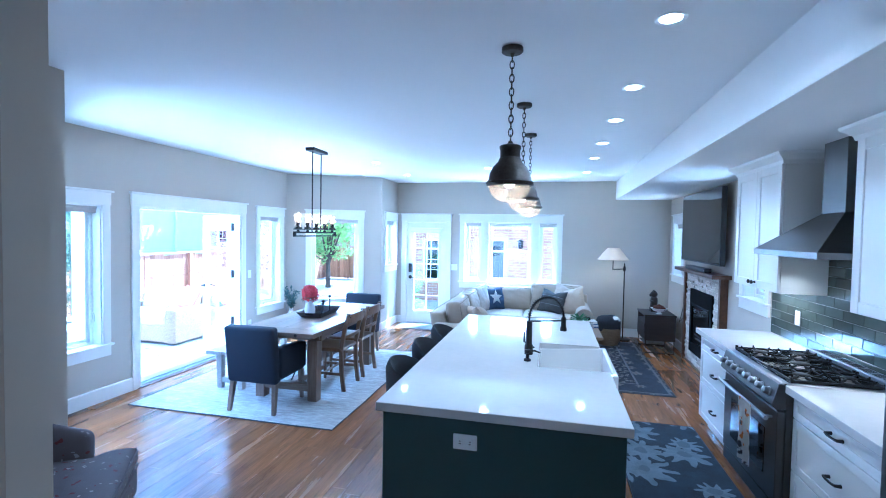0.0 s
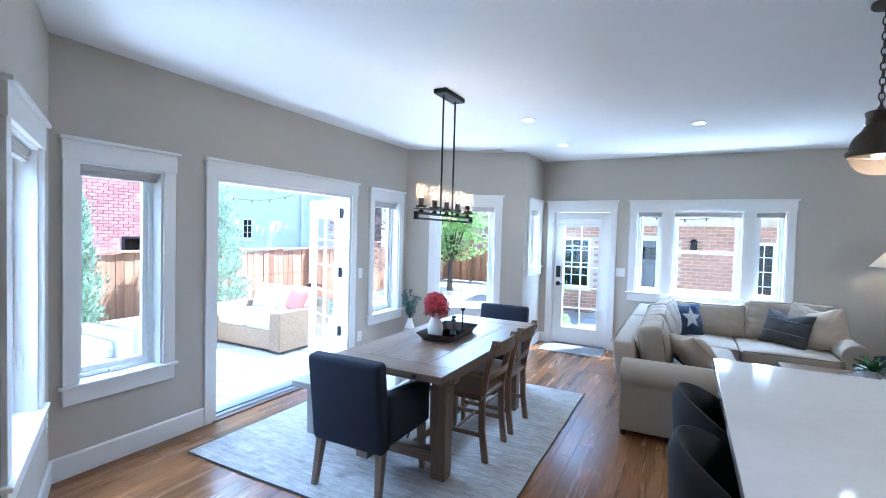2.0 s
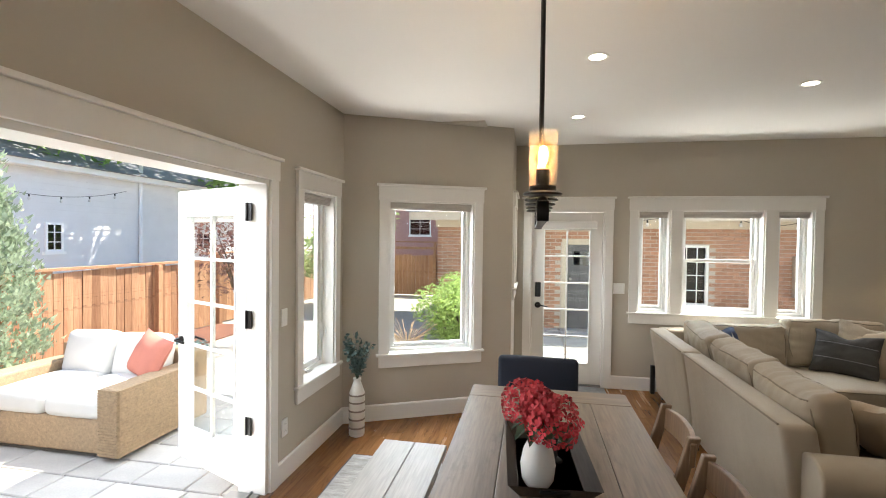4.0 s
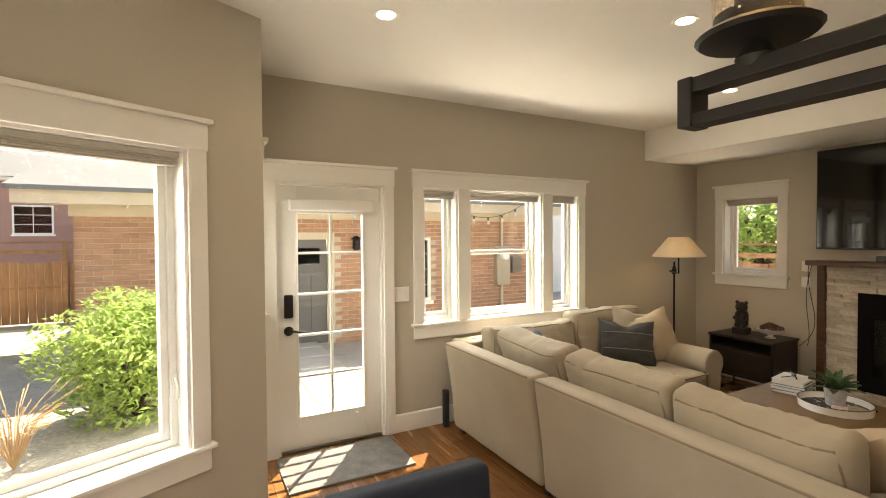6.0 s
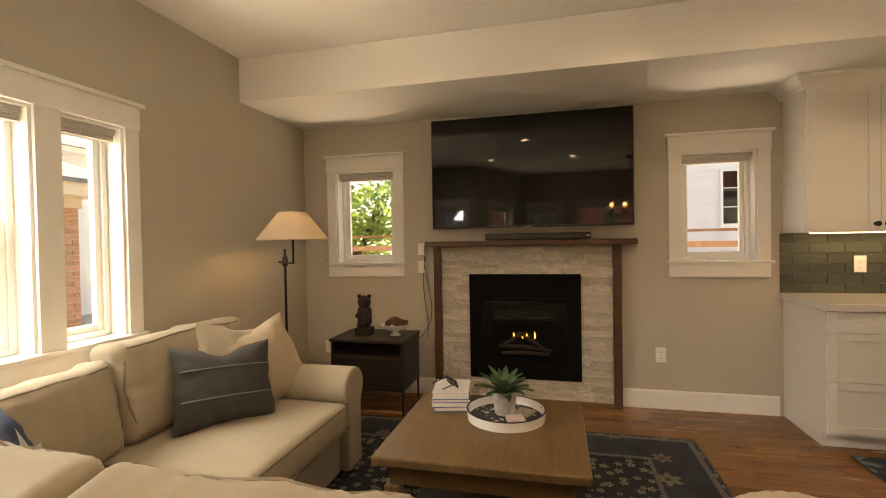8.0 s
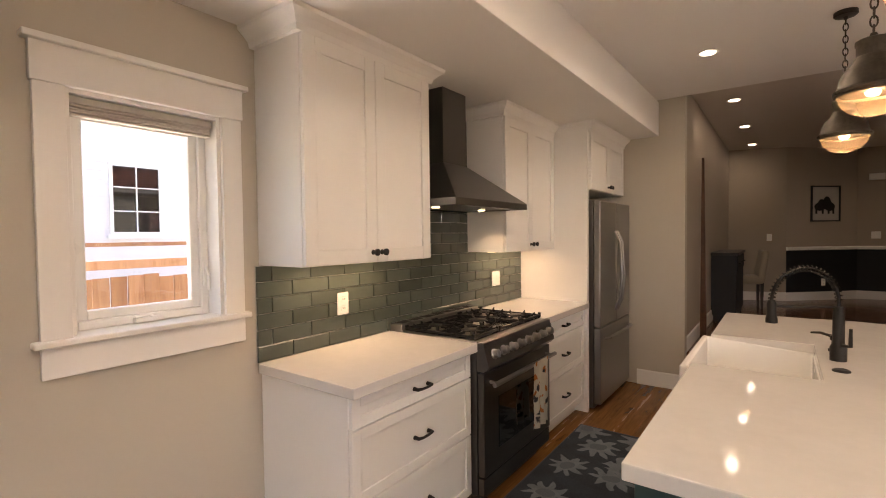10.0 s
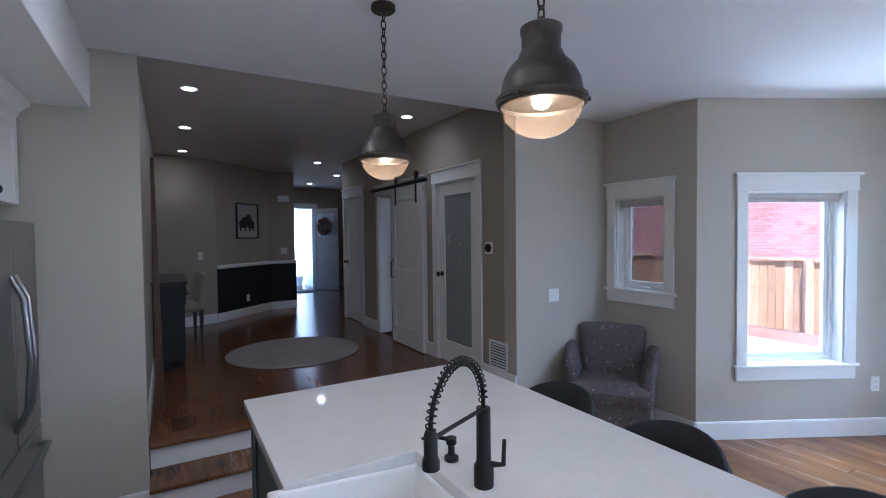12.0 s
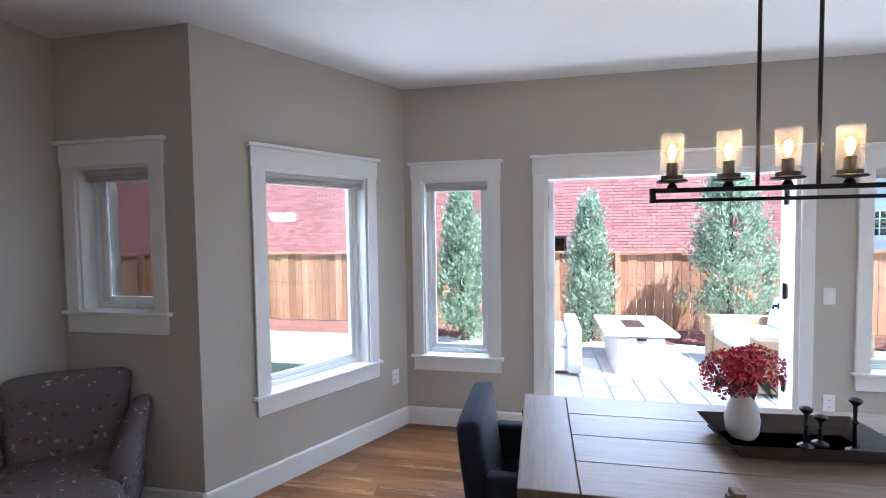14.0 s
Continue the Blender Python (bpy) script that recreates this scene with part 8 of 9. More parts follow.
def chamfer_block(w, d, h, c, bottom=True):
    """Block centred on x and z, front at y=0 going to -d... front edges chamfered."""
    bm = bmesh.new()
    a = [bm.verts.new(v) for v in ((-w / 2, 0, -h / 2), (w / 2, 0, -h / 2), (w / 2, 0, h / 2), (-w / 2, 0, h / 2))]
    b = [bm.verts.new(v) for v in ((-w / 2, d - c, -h / 2), (w / 2, d - c, -h / 2), (w / 2, d - c, h / 2), (-w / 2, d - c, h / 2))]
    e = [bm.verts.new(v) for v in ((-w / 2 + c, d, -h / 2 + c), (w / 2 - c, d, -h / 2 + c), (w / 2 - c, d, h / 2 - c), (-w / 2 + c, d, h / 2 - c))]
    for p, q in ((a, b), (b, e)):
        for k in range(4):
            bm.faces.new((p[k], p[(k + 1) % 4], q[(k + 1) % 4], q[k]))
    bm.faces.new(e)
    return bm


# backsplash
bsp = thing("backsplash", F_RIGHT.at(0), F_RIGHT.angle, "grey-green glass subway tile backsplash", "backsplash", kind="structure")
bm = box(uR(2.338), uR(4.925), 0.0005, 0.008, CTOP, 1.352)
bx(bm, uR(3.204), uR(4.064), 0.0005, 0.008, 1.352, 2.394)
part("grout", bm, GROUT, bsp)
TWD, THT, GAP = 0.2185, 0.0725, 0.0032
row = 0
z = CTOP
while z < 2.39:
    h = min(THT, 2.394 - z) - GAP
    lo_, hi_ = (uR(2.338), uR(4.925)) if z + THT * 0.5 < 1.352 else (uR(3.204), uR(4.064))
    if z < 1.352 < z + h and z + THT * 0.5 < 1.352:
        h = 1.350 - z
    u = lo_ - (TWD / 2 if row % 2 else 0)
    while u < hi_ - 0.004:
        a, b = max(u, lo_), min(u + TWD - GAP, hi_)
        if b - a > 0.012 and h > 0.008:
            w = round(b - a, 3)
            hh = round(h, 3)
            piece("tile", ("tile", w, hh), lambda: chamfer_block(w, 0.0075, hh, 0.0022), TILE, bsp, pose((a + b) / 2, 0.0085, z + h / 2 + 0.001))
        u += TWD
    z += THT
    row += 1

# stacked stone
STONE = plain("split_face_stone", (0.62, 0.56, 0.475), 0.85, var=0.22, scale=14, grain=60, relief=0.9, spread=0.30)
fp = bpy.data.objects["fireplace"]
rnd = random.Random(12)


def rough_block(w, h, d, seed):
    bm = bmesh.new()
    n, k = 4, 2
    r2 = random.Random(seed)
    g = [[bm.verts.new((-d - (r2.uniform(0.0, 0.007) if 0 < i < n or 0 < j < k else 0), -w / 2 + w * i / n, -h / 2 + h * j / k)) for j in range(k + 1)] for i in range(n + 1)]
    back = [[bm.verts.new((0, -w / 2 + w * i / n, -h / 2 + h * j / k)) if i in (0, n) or j in (0, k) else None for j in range(k + 1)] for i in range(n + 1)]
    for i in range(n):
        for j in range(k):
            bm.faces.new((g[i][j], g[i + 1][j], g[i + 1][j + 1], g[i][j + 1]))
        bm.faces.new((g[i][0], g[i + 1][0], back[i + 1][0], back[i][0]))
        bm.faces.new((g[i][k], g[i + 1][k], back[i + 1][k], back[i][k]))
    for j in range(k):
        bm.faces.new((g[0][j], g[0][j + 1], back[0][j + 1], back[0][j]))
        bm.faces.new((g[n][j], g[n][j + 1], back[n][j + 1], back[n][j]))
    return bm


z = 0.032
while z < 1.285:
    h = min(rnd.choice((0.028, 0.034, 0.040, 0.046)), 1.287 - z)
    spans = [(-0.690, 0.690)] if z > 1.057 or z + h < 0.193 else [(-0.690, -0.452), (0.452, 0.690)]
    for a, b in spans:
        y = a
        while y < b - 0.02:
            w = min(rnd.uniform(0.09, 0.26), b - y)
            if b - (y + w) < 0.05:
                w = b - y
            key = ("stone", round(w, 2), round(h, 3), rnd.randrange(3))
            dd = rnd.choice((0.018, 0.024, 0.030))
            ob = piece("stone", (*key, dd), lambda: rough_block(key[1] - 0.002, key[2] - 0.002, dd, int(w * 1000)), STONE, fp, pose(-0.030, y + w / 2, z + h / 2))
            y += w
    z += h

# floor planks: those near the walk are parts, the rest joined
def plank_mesh(l, w):
    bm = bmesh.new()
    c = 0.0009
    lo = [bm.verts.new(v) for v in ((-w / 2, -l / 2, -0.013), (w / 2, -l / 2, -0.013), (w / 2, l / 2, -0.013), (-w / 2, l / 2, -0.013))]
    mi = [bm.verts.new((v.co.x, v.co.y, -c)) for v in lo]
    hi = [bm.verts.new((v.co.x - math.copysign(c, v.co.x), v.co.y - math.copysign(c, v.co.y), 0.0)) for v in lo]
    for p, q in ((lo, mi), (mi, hi)):
        for k in range(4):
            bm.faces.new((p[k], p[(k + 1) % 4], q[(k + 1) % 4], q[k]))
    bm.faces.new(hi)
    return bm


PW = 0.118
rnd = random.Random(4)
rest = bmesh.new()
count = 0


def inside(x):
    """The floor's y range at x, a little under the walls."""
    if x < -2.96:
        f = (x + 4.39) / (4.39 - 2.96)
        f = max(0.0, f)
        return 3.17 - 0.765 * f, 7.25 + 0.72 * f
    return (1.50 if x < -1.87 else 1.33), 8.80


x = -4.40
while x < 1.96:
    ya, yb = inside(x + PW / 2)
    ya, yb = min(ya, inside(x)[0], inside(x + PW)[0]), max(yb, inside(x)[1], inside(x + PW)[1])
    y = ya - rnd.uniform(0, 1.2)
    while y < yb:
        l = rnd.choice((0.9, 1.2, 1.5, 1.8))
        a, b = max(y, ya), min(y + l, yb)
        if b - a > 0.05:
            key = round(b - a, 2)
            if x < -0.9 and count < 300:
                piece("plank", ("plank", key), lambda: plank_mesh(key - 0.0006, PW - 0.0006), OAK, floor_ob, pose(x + PW / 2, (a + b) / 2, 0))
                count += 1
            else:
                t_ = plank_mesh(b - a - 0.0006, PW - 0.0006)
                vm = {}
                for v in t_.verts:
                    vm[v] = rest.verts.new(v.co + Vector((x + PW / 2, (a + b) / 2, 0)))
                for f_ in t_.faces:
                    rest.faces.new([vm[v] for v in f_.verts])
                t_.free()
        y += l
    x += PW
tagged(part("planks", rest, OAK_J, floor_ob), kind="stuff")
rest = bmesh.new()
x = -3.6
while x < 0.95:
    y = -8.0 - rnd.uniform(0, 1)
    while y < 1.03:
        l = rnd.choice((0.9, 1.2, 1.5, 1.8))
        a, b = y, min(y + l, 1.05)
        if b - a > 0.05 and a < 1.0:
            t_ = plank_mesh(b - a - 0.0006, PW - 0.0006)
            vm = {v: rest.verts.new(v.co + Vector((x + PW / 2, (a + b) / 2, HZ))) for v in t_.verts}
            for f_ in t_.faces:
                rest.faces.new([vm[v] for v in f_.verts])
            t_.free()
        y += l
    x += PW
tagged(part("planks", rest, CHERRY, hall_floor), kind="stuff")

# ---- outside ----
GZ = -0.20
GRAVEL = pattern("pale_gravel", (0.42, 0.38, 0.33), (0.55, 0.50, 0.45), 28, 0.4, 0.95, (0.26, 0.20, 0.17), 22, 0.22, 0.8)
PAVER = plain("pale_paver", (0.50, 0.475, 0.44), 0.85, var=0.12, scale=3, grain=80, relief=0.3, spread=0.18)
FENCE = wood("cedar_fence", (0.36, 0.155, 0.075), (0.70, 0.42, 0.235), 0.75, 2, 9.0, 0.4, 0.45, knots=0.5)
BRICK = plain("orange_brick", (0.50, 0.275, 0.18), 0.85, var=0.18, scale=18, grain=90, relief=0.5, spread=0.28)
BRICKJ = wood("brick_far", (0.40, 0.215, 0.135), (0.54, 0.31, 0.21), 0.85, 0, 16.0, 0.3, 0.25, island=True)
REDB = wood("red_brick", (0.43, 0.165, 0.135), (0.55, 0.25, 0.205), 0.85, 1, 16.0, 0.3, 0.30, island=True)
MORTAR = plain("mortar", (0.50, 0.44, 0.38), 0.95, var=0.1)
MORTAR_R = plain("dark_mortar", (0.40, 0.23, 0.205), 0.95, var=0.1)
SIDING = plain("grey_siding", (0.68, 0.68, 0.68), 0.6, var=0.05, scale=2, grain=60, relief=0.05)
WHITEHOUSE = plain("white_siding", (0.72, 0.73, 0.74), 0.6, var=0.06)
ROOF = plain("grey_shingle", (0.17, 0.17, 0.18), 0.9, var=0.2, scale=10, grain=40, relief=0.5)
FOLIAGE = plain("leaf_green", (0.20, 0.33, 0.09), 0.55, var=0.4, scale=3, grain=20, relief=0.1)
SHRUB = plain("lime_leaf", (0.36, 0.48, 0.15), 0.55, var=0.35, scale=4, grain=20, relief=0.1)
JUNIPER = plain("juniper", (0.36, 0.44, 0.30), 0.7, var=0.45, scale=5, grain=25, relief=0.1)
REDLEAF = plain("copper_leaf", (0.20, 0.11, 0.09), 0.6, var=0.4, scale=6)


def see_through_leaf(m, share=0.45):
    """Lets light that falls on a leaf's far side shine through it."""
    nd, lk = m.node_tree.nodes, m.node_tree.links
    bs = nd["Principled BSDF"]
    tl, mx = nd.new("ShaderNodeBsdfTranslucent"), nd.new("ShaderNodeMixShader")
    lk.new(bs.inputs["Base Color"].links[0].from_socket, tl.inputs["Color"])
    mx.inputs[0].default_value = share
    lk.new(bs.outputs[0], mx.inputs[1])
    lk.new(tl.outputs[0], mx.inputs[2])
    lk.new(mx.outputs[0], nd["Material Output"].inputs["Surface"])


for leafy in (FOLIAGE, SHRUB, JUNIPER, REDLEAF):
    see_through_leaf(leafy)
BARK = plain("bark", (0.10, 0.075, 0.055), 0.9, var=0.35, scale=12, grain=40, relief=0.7)
TURF = plain("lawn", (0.22, 0.25, 0.13), 0.9, var=0.3, scale=3, grain=60, relief=0.9)
WICKER = plain("tan_wicker", (0.36, 0.25, 0.15), 0.7, var=0.25, scale=40, grain=90, relief=0.8)
WICKERW = plain("white_wicker", (0.55, 0.53, 0.50), 0.7, var=0.15, scale=50, grain=90, relief=0.8)
OUTCUSH = plain("white_outdoor_cloth", (0.66, 0.64, 0.60), 0.9, var=0.04, grain=200, relief=0.2)
MULCH = plain("red_mulch", (0.17, 0.07, 0.045), 0.95, var=0.4, scale=20, grain=60, relief=0.9)

tagged(part("ground", box(-120, 120, -120, 140, GZ - 0.4, GZ), GRAVEL), "pale gravel ground around the house", "ground", kind="structure")
tagged(part("lawn", box(-8.7, -5.2, -6.0, 2.1, GZ, GZ + 0.02), TURF), "small green lawn beside the fence", "lawn", kind="structure")
tagged(part("mulch_bed", box(-9.15, -8.2, -6.0, 12.0, GZ + 0.002, GZ + 0.025), MULCH), "red bark mulch bed along the fence", "flower bed", kind="structure")
patio = tagged(part("patio", box(-8.1, -4.62, 2.6, 9.2, GZ, GZ + 0.03), PAVER), "pale stone paver patio", "patio", kind="structure")
path = tagged(part("garden_path", box(-2.9, -1.5, 9.0, 13.1, GZ, GZ + 0.02), GRAVEL), "stone path to the garage door", "path", kind="structure")
rnd = random.Random(31)
y = 2.62
while y < 9.1:
    x = -8.08 + (0.2 if int(y * 10) % 2 else 0)
    while x < -4.66:
        w = rnd.choice((0.29, 0.44, 0.59))
        b = min(x + w, -4.63)
        key = ("paver", round(b - x, 2))
        if b - x > 0.08:
            piece("paver", key, lambda: chamfer_block(key[1] - 0.012, 0.022, 0.285, 0.006), PAVER, patio, pose((x + b) / 2, y + 0.145, GZ + 0.028) @ Euler((radians(90), 0, 0)).to_matrix().to_4x4())
        x += w
    y += 0.30
y = 9.05
while y < 13.0:
    for x in (-2.55, -1.85):
        piece("flagstone", ("flag",), lambda: chamfer_block(0.66, 0.02, 0.60, 0.008), PAVER, path, pose(x, y + 0.3, GZ + 0.018) @ Euler((radians(90), 0, 0)).to_matrix().to_4x4())
    y += 0.64


def fence(name, fr, ztop, label, rail_side=1):
    th = thing(name, fr.at(0, 0, GZ), fr.angle, label, "fence")
    u, k = 0.0, 0
    r2 = random.Random(int(fr.length * 100))
    H_ = ztop - GZ
    while u < fr.length:
        key = ("board", name, k % 7)
        hh = H_ - 0.03 - 0.006 * (k % 7)
        piece("board", key, lambda: box(0.004, 0.138, -0.010, 0.010, 0.03, hh), FENCE, th, pose(u, 0, 0, r2.uniform(-0.6, 0.6), 0, r2.uniform(-1.5, 1.5)))
        u += 0.142
        k += 1
    for z in (0.3, H_ * 0.5, H_ - 0.25):
        part("rail", box(0, fr.length, -0.05, -0.011, z, z + 0.085), FENCE, th)
    part("cap_rail", box(0, fr.length, -0.07, 0.05, H_ - 0.03, H_ + 0.008), FENCE, th)
    u = 1.2
    while u < fr.length:
        part("post", box(u - 0.045, u + 0.045, 0.012, 0.10, 0, H_ - 0.032), FENCE, th)
        u += 2.4
    return th


fence("wooden_fence", Frame((-9.2, 11.6), (-9.2, -7.0)), 1.16, "weathered cedar board fence along the yard")
fence("wooden_fence", Frame((-4.6, 18.0), (-9.2, 18.0)), 1.55, "weathered cedar board fence behind the garage")
fence("wooden_fence", Frame((-9.2, 18.0), (-9.2, 11.6)), 1.30, "weathered cedar board fence along the yard")
fence("wooden_fence", Frame((5.2, 2.0), (5.2, 14.0)), 1.44, "weathered cedar board fence beside the house")


def brickwork(th, fr, z0, z1, holes, mat_part, mat_rest, mortar, u_parts=(0, 0), bw=0.215, bh=0.075, limit=300):
    """Running bond over a wall face; bricks in the given stretch are parts, the rest joined."""
    bm = bmesh.new()
    bx(bm, 0, fr.length, -0.2, 0.0, z0, z1) if not holes else None
    if holes:
        us = sorted({0.0, fr.length, *[h[0] for h in holes], *[h[1] for h in holes]})
        for a, b in zip(us, us[1:]):
            cuts = sorted([(h[2], h[3]) for h in holes if h[0] < (a + b) / 2 < h[1]])
            z = z0
            for c, d in cuts:
                if c > z:
                    bx(bm, a, b, -0.2, 0, z, c)
                z = d
            bx(bm, a, b, -0.2, 0, z, z1)
    part("mortar_wall", bm, mortar, th)
    rest = bmesh.new()
    z, row, n = z0, 0, 0
    while z + bh <= z1 + 0.001:
        u = -(bw / 2 if row % 2 else 0.0)
        while u < fr.length:
            a, b = max(u, 0.0), min(u + bw - 0.011, fr.length)
            zc = z + bh / 2
            blocked = any(h[0] - 0.01 < (a + b) / 2 + s * (b - a) * 0.4 < h[1] + 0.01 and h[2] - 0.01 < zc < h[3] + 0.01 for h in holes for s in (-1, 0, 1))
            if b - a > 0.03 and not blocked:
                if u_parts[0] < a < u_parts[1] and n < limit:
                    key = ("brick", round(b - a, 3), mat_part.name)
                    piece("brick", key, lambda: chamfer_block(key[1], 0.012, bh - 0.011, 0.003), mat_part, th, pose((a + b) / 2, 0.0, zc))
                    n += 1
                else:
                    w, h, d, c = (b - a) / 2, (bh - 0.011) / 2, 0.012, 0.003
                    uc = (a + b) / 2
                    lo = [rest.verts.new((uc + s * w, 0, zc + q * h)) for s, q in ((-1, -1), (1, -1), (1, 1), (-1, 1))]
                    hi = [rest.verts.new((uc + s * (w - c), d, zc + q * (h - c))) for s, q in ((-1, -1), (1, -1), (1, 1), (-1, 1))]
                    rest.faces.new(hi)
                    for k in range(4):
                        rest.faces.new((lo[k], lo[(k + 1) % 4], hi[(k + 1) % 4], hi[k]))
            u += bw
        z += bh
        row += 1
    tagged(part("bricks", rest, mat_rest, th), kind="stuff")


def out_window(th, u0, u1, z0, z1, rows=2, cols=3, mat=None, v=0.0):
    w_ = part("window", ring(u0, u1, z0, z1, 0.05, -0.06, 0.03 + v), mat or VINYL, th)
    pv = 0.018 if v else -0.040        # on a boarded wall the glass sits in front of the boards
    part("pane", box(u0 + 0.05, u1 - 0.05, pv, pv + 0.010, z0 + 0.05, z1 - 0.05), SCREEN, w_)
    bm = bmesh.new()
    for k in range(1, cols):
        u = u0 + (u1 - u0) * k / cols
        bx(bm, u - 0.009, u + 0.009, pv + 0.010, pv + 0.028, z0 + 0.05, z1 - 0.05)
    for k in range(1, rows):
        z = z0 + (z1 - z0) * k / rows
        bx(bm, u0 + 0.05, u1 - 0.05, pv + 0.012, pv + 0.030, z - 0.009, z + 0.009)
    if len(bm.verts):
        part("muntins", bm, mat or VINYL, w_)
    else:
        bm.free()
    part("sill", box(u0 - 0.04, u1 + 0.04, 0.0, 0.07, z0 - 0.06, z0), mat or VINYL, w_)


# brick garage behind the house
GF = Frame((3.30, 13.2), (-4.75, 13.2))
gu = lambda x: 3.30 - x
ga = thing("brick_garage", GF.at(0), GF.angle, "orange brick garage with cream eaves and a grey door", "garage")
gh = [(gu(-1.28), gu(-2.10), GZ, 1.60), (gu(0.60), gu(0.02), 0.40, 1.58), (gu(-3.0), gu(-3.65), 0.40, 1.58)]
brickwork(ga, GF, GZ, 1.90, gh, BRICK, BRICKJ, MORTAR, (1.2, 5.6))
bm = box(gu(-1.28) + 0.05, gu(-2.10) - 0.05, -0.10, -0.05, GZ, 1.56)
gd = part("door", bm, plain("charcoal_door", (0.11, 0.11, 0.115), 0.5, var=0.08), ga, "charcoal garage side door")
GDM = bpy.data.materials["charcoal_door"]
for k in range(3):
    a = gu(-1.28) + 0.16 + k * 0.20
    part("panel", box(a, a + 0.16, -0.05, -0.035, GZ + 0.2, 0.98), GDM, gd, bevel=0.004)
part("pane", box(gu(-1.28) + 0.17, gu(-2.10) - 0.17, -0.05, -0.045, 1.14, 1.42), SCREEN, gd)
part("knob", lathe([(0.03, 0), (0.03, 0.05), (0.02, 0.06)], 12, m=pose(gu(-2.10) - 0.12, -0.05, 0.85, -90, 0, 0)), STEEL, gd)
part("door_trim", ring(gu(-1.28) - 0.06, gu(-2.10) + 0.06, GZ - 0.1, 1.67, 0.11, -0.02, 0.03), plain("cream_trim", (0.55, 0.48, 0.38), 0.6), ga)
CREAM = bpy.data.materials["cream_trim"]
out_window(ga, gu(0.60), gu(0.02), 0.40, 1.58, 4, 3)
out_window(ga, gu(-3.0), gu(-3.65), 0.40, 1.58, 4, 3)
part("frieze", box(-0.05, GF.length + 0.05, -0.2, 0.02, 1.90, 2.06), CREAM, ga)
part("soffit", box(-0.5, GF.length + 0.5, -0.2, 0.50, 2.06, 2.09), CREAM, ga)
part("fascia", box(-0.5, GF.length + 0.5, 0.50, 0.55, 2.03, 2.20), CREAM, ga)
part("roof", prism([(0.62, 2.19), (-3.2, 3.25), (-3.2, 3.37), (0.62, 2.25)], -0.55, GF.length + 0.55), ROOF, ga)
part("side_wall", box(-0.02, 0.18, -6.0, -0.2, GZ, 2.06), MORTAR, ga)
part("side_wall", box(GF.length - 0.18, GF.length + 0.02, -6.0, -0.2, GZ, 2.06), MORTAR, ga)
mb = part("meter_box", box(gu(2.36), gu(2.04), 0.02, 0.14, 0.62, 1.40), plain("tan_metal", (0.40, 0.35, 0.28), 0.5, var=0.05), ga, "tan electric meter box", bevel=0.01)
part("meter", lathe([(0.085, 0), (0.085, 0.06), (0.07, 0.09)], 20, m=pose(gu(2.20), 0.14, 1.20, -90, 0, 0)), VINYL, mb, smooth=True)
part("junction_box", box(gu(2.66), gu(2.44), 0.02, 0.11, 0.85, 1.18), STEEL, ga, bevel=0.01)
part("conduit", tube([(gu(2.20), 0.06, 1.4), (gu(2.20), 0.06, 3.6)], 0.03, 10), CREAM, ga, smooth=True)
part("conduit", tube([(gu(2.20), 0.06, 0.62), (gu(2.20), 0.06, GZ)], 0.03, 10), CREAM, ga, smooth=True)
wl = part("wall_lantern", lathe([(0.02, 0.22), (0.10, 0.16), (0.06, 0.15), (0.07, 0.0), (0.03, -0.03)], 12, at=(gu(-0.86), 0.12, 1.40)), BLACK, ga, "black wall lantern")

# red brick neighbour
RF = Frame((-12.6, 9.8), (-12.6, -9.0))
rb = thing("brick_building", RF.at(0), RF.angle, "large red brick neighbouring building", "building")
ru = lambda y: 9.8 - y
rh = [(ru(8.75), ru(7.95), 0.45, 1.32), (ru(4.95), ru(4.2), 0.45, 1.36)]
brickwork(rb, RF, -0.2, 5.6, rh, REDB, REDB, MORTAR_R)
for h in rh:
    out_window(rb, *h, 1, 2, BLACK)
part("parapet", box(-0.1, RF.length + 0.1, -0.4, 0.08, 5.6, 5.8), TRIM, rb)
part("roof", box(0, RF.length, -6, -0.2, 5.5, 5.6), ROOF, rb)
part("end_wall", box(0.0, 0.2, -6, -0.2, -0.2, 5.6), MORTAR_R, rb)


def sided_house(name, fr, z0, z1, mat, label, wins=(), depth=6.0, lap=0.14):
    th = thing(name, fr.at(0), fr.angle, label, "house")
    part("wall", box(0, fr.length, -depth, -0.012, z0, z1), mat, th)
    bm = bmesh.new()
    z = z0
    while z < z1:
        for a, b in (((0.0), fr.length),):
            vs = [bm.verts.new(v) for v in ((a, 0.014, z), (b, 0.014, z), (b, -0.002, z + lap), (a, -0.002, z + lap), (a, -0.011, z), (b, -0.011, z))]
            bm.faces.new(vs[:4])
            bm.faces.new((vs[4], vs[5], vs[1], vs[0]))
        z += lap
    tagged(part("siding", bm, mat, th), kind="stuff")
    for w in wins:
        out_window(th, *w, 3, 2, None, 0.02)
    part("corner_board", box(-0.02, 0.10, -0.05, 0.03, z0, z1), mat, th)
    part("eave", box(-0.3, fr.length + 0.3, -depth - 0.3, 0.35, z1, z1 + 0.12), TRIM, th)
    part("roof", prism([(0.45, z1 + 0.12), (-depth / 2, z1 + 1.5), (-depth - 0.45, z1 + 0.12)], -0.4, fr.length + 0.4), ROOF, th)
    return th


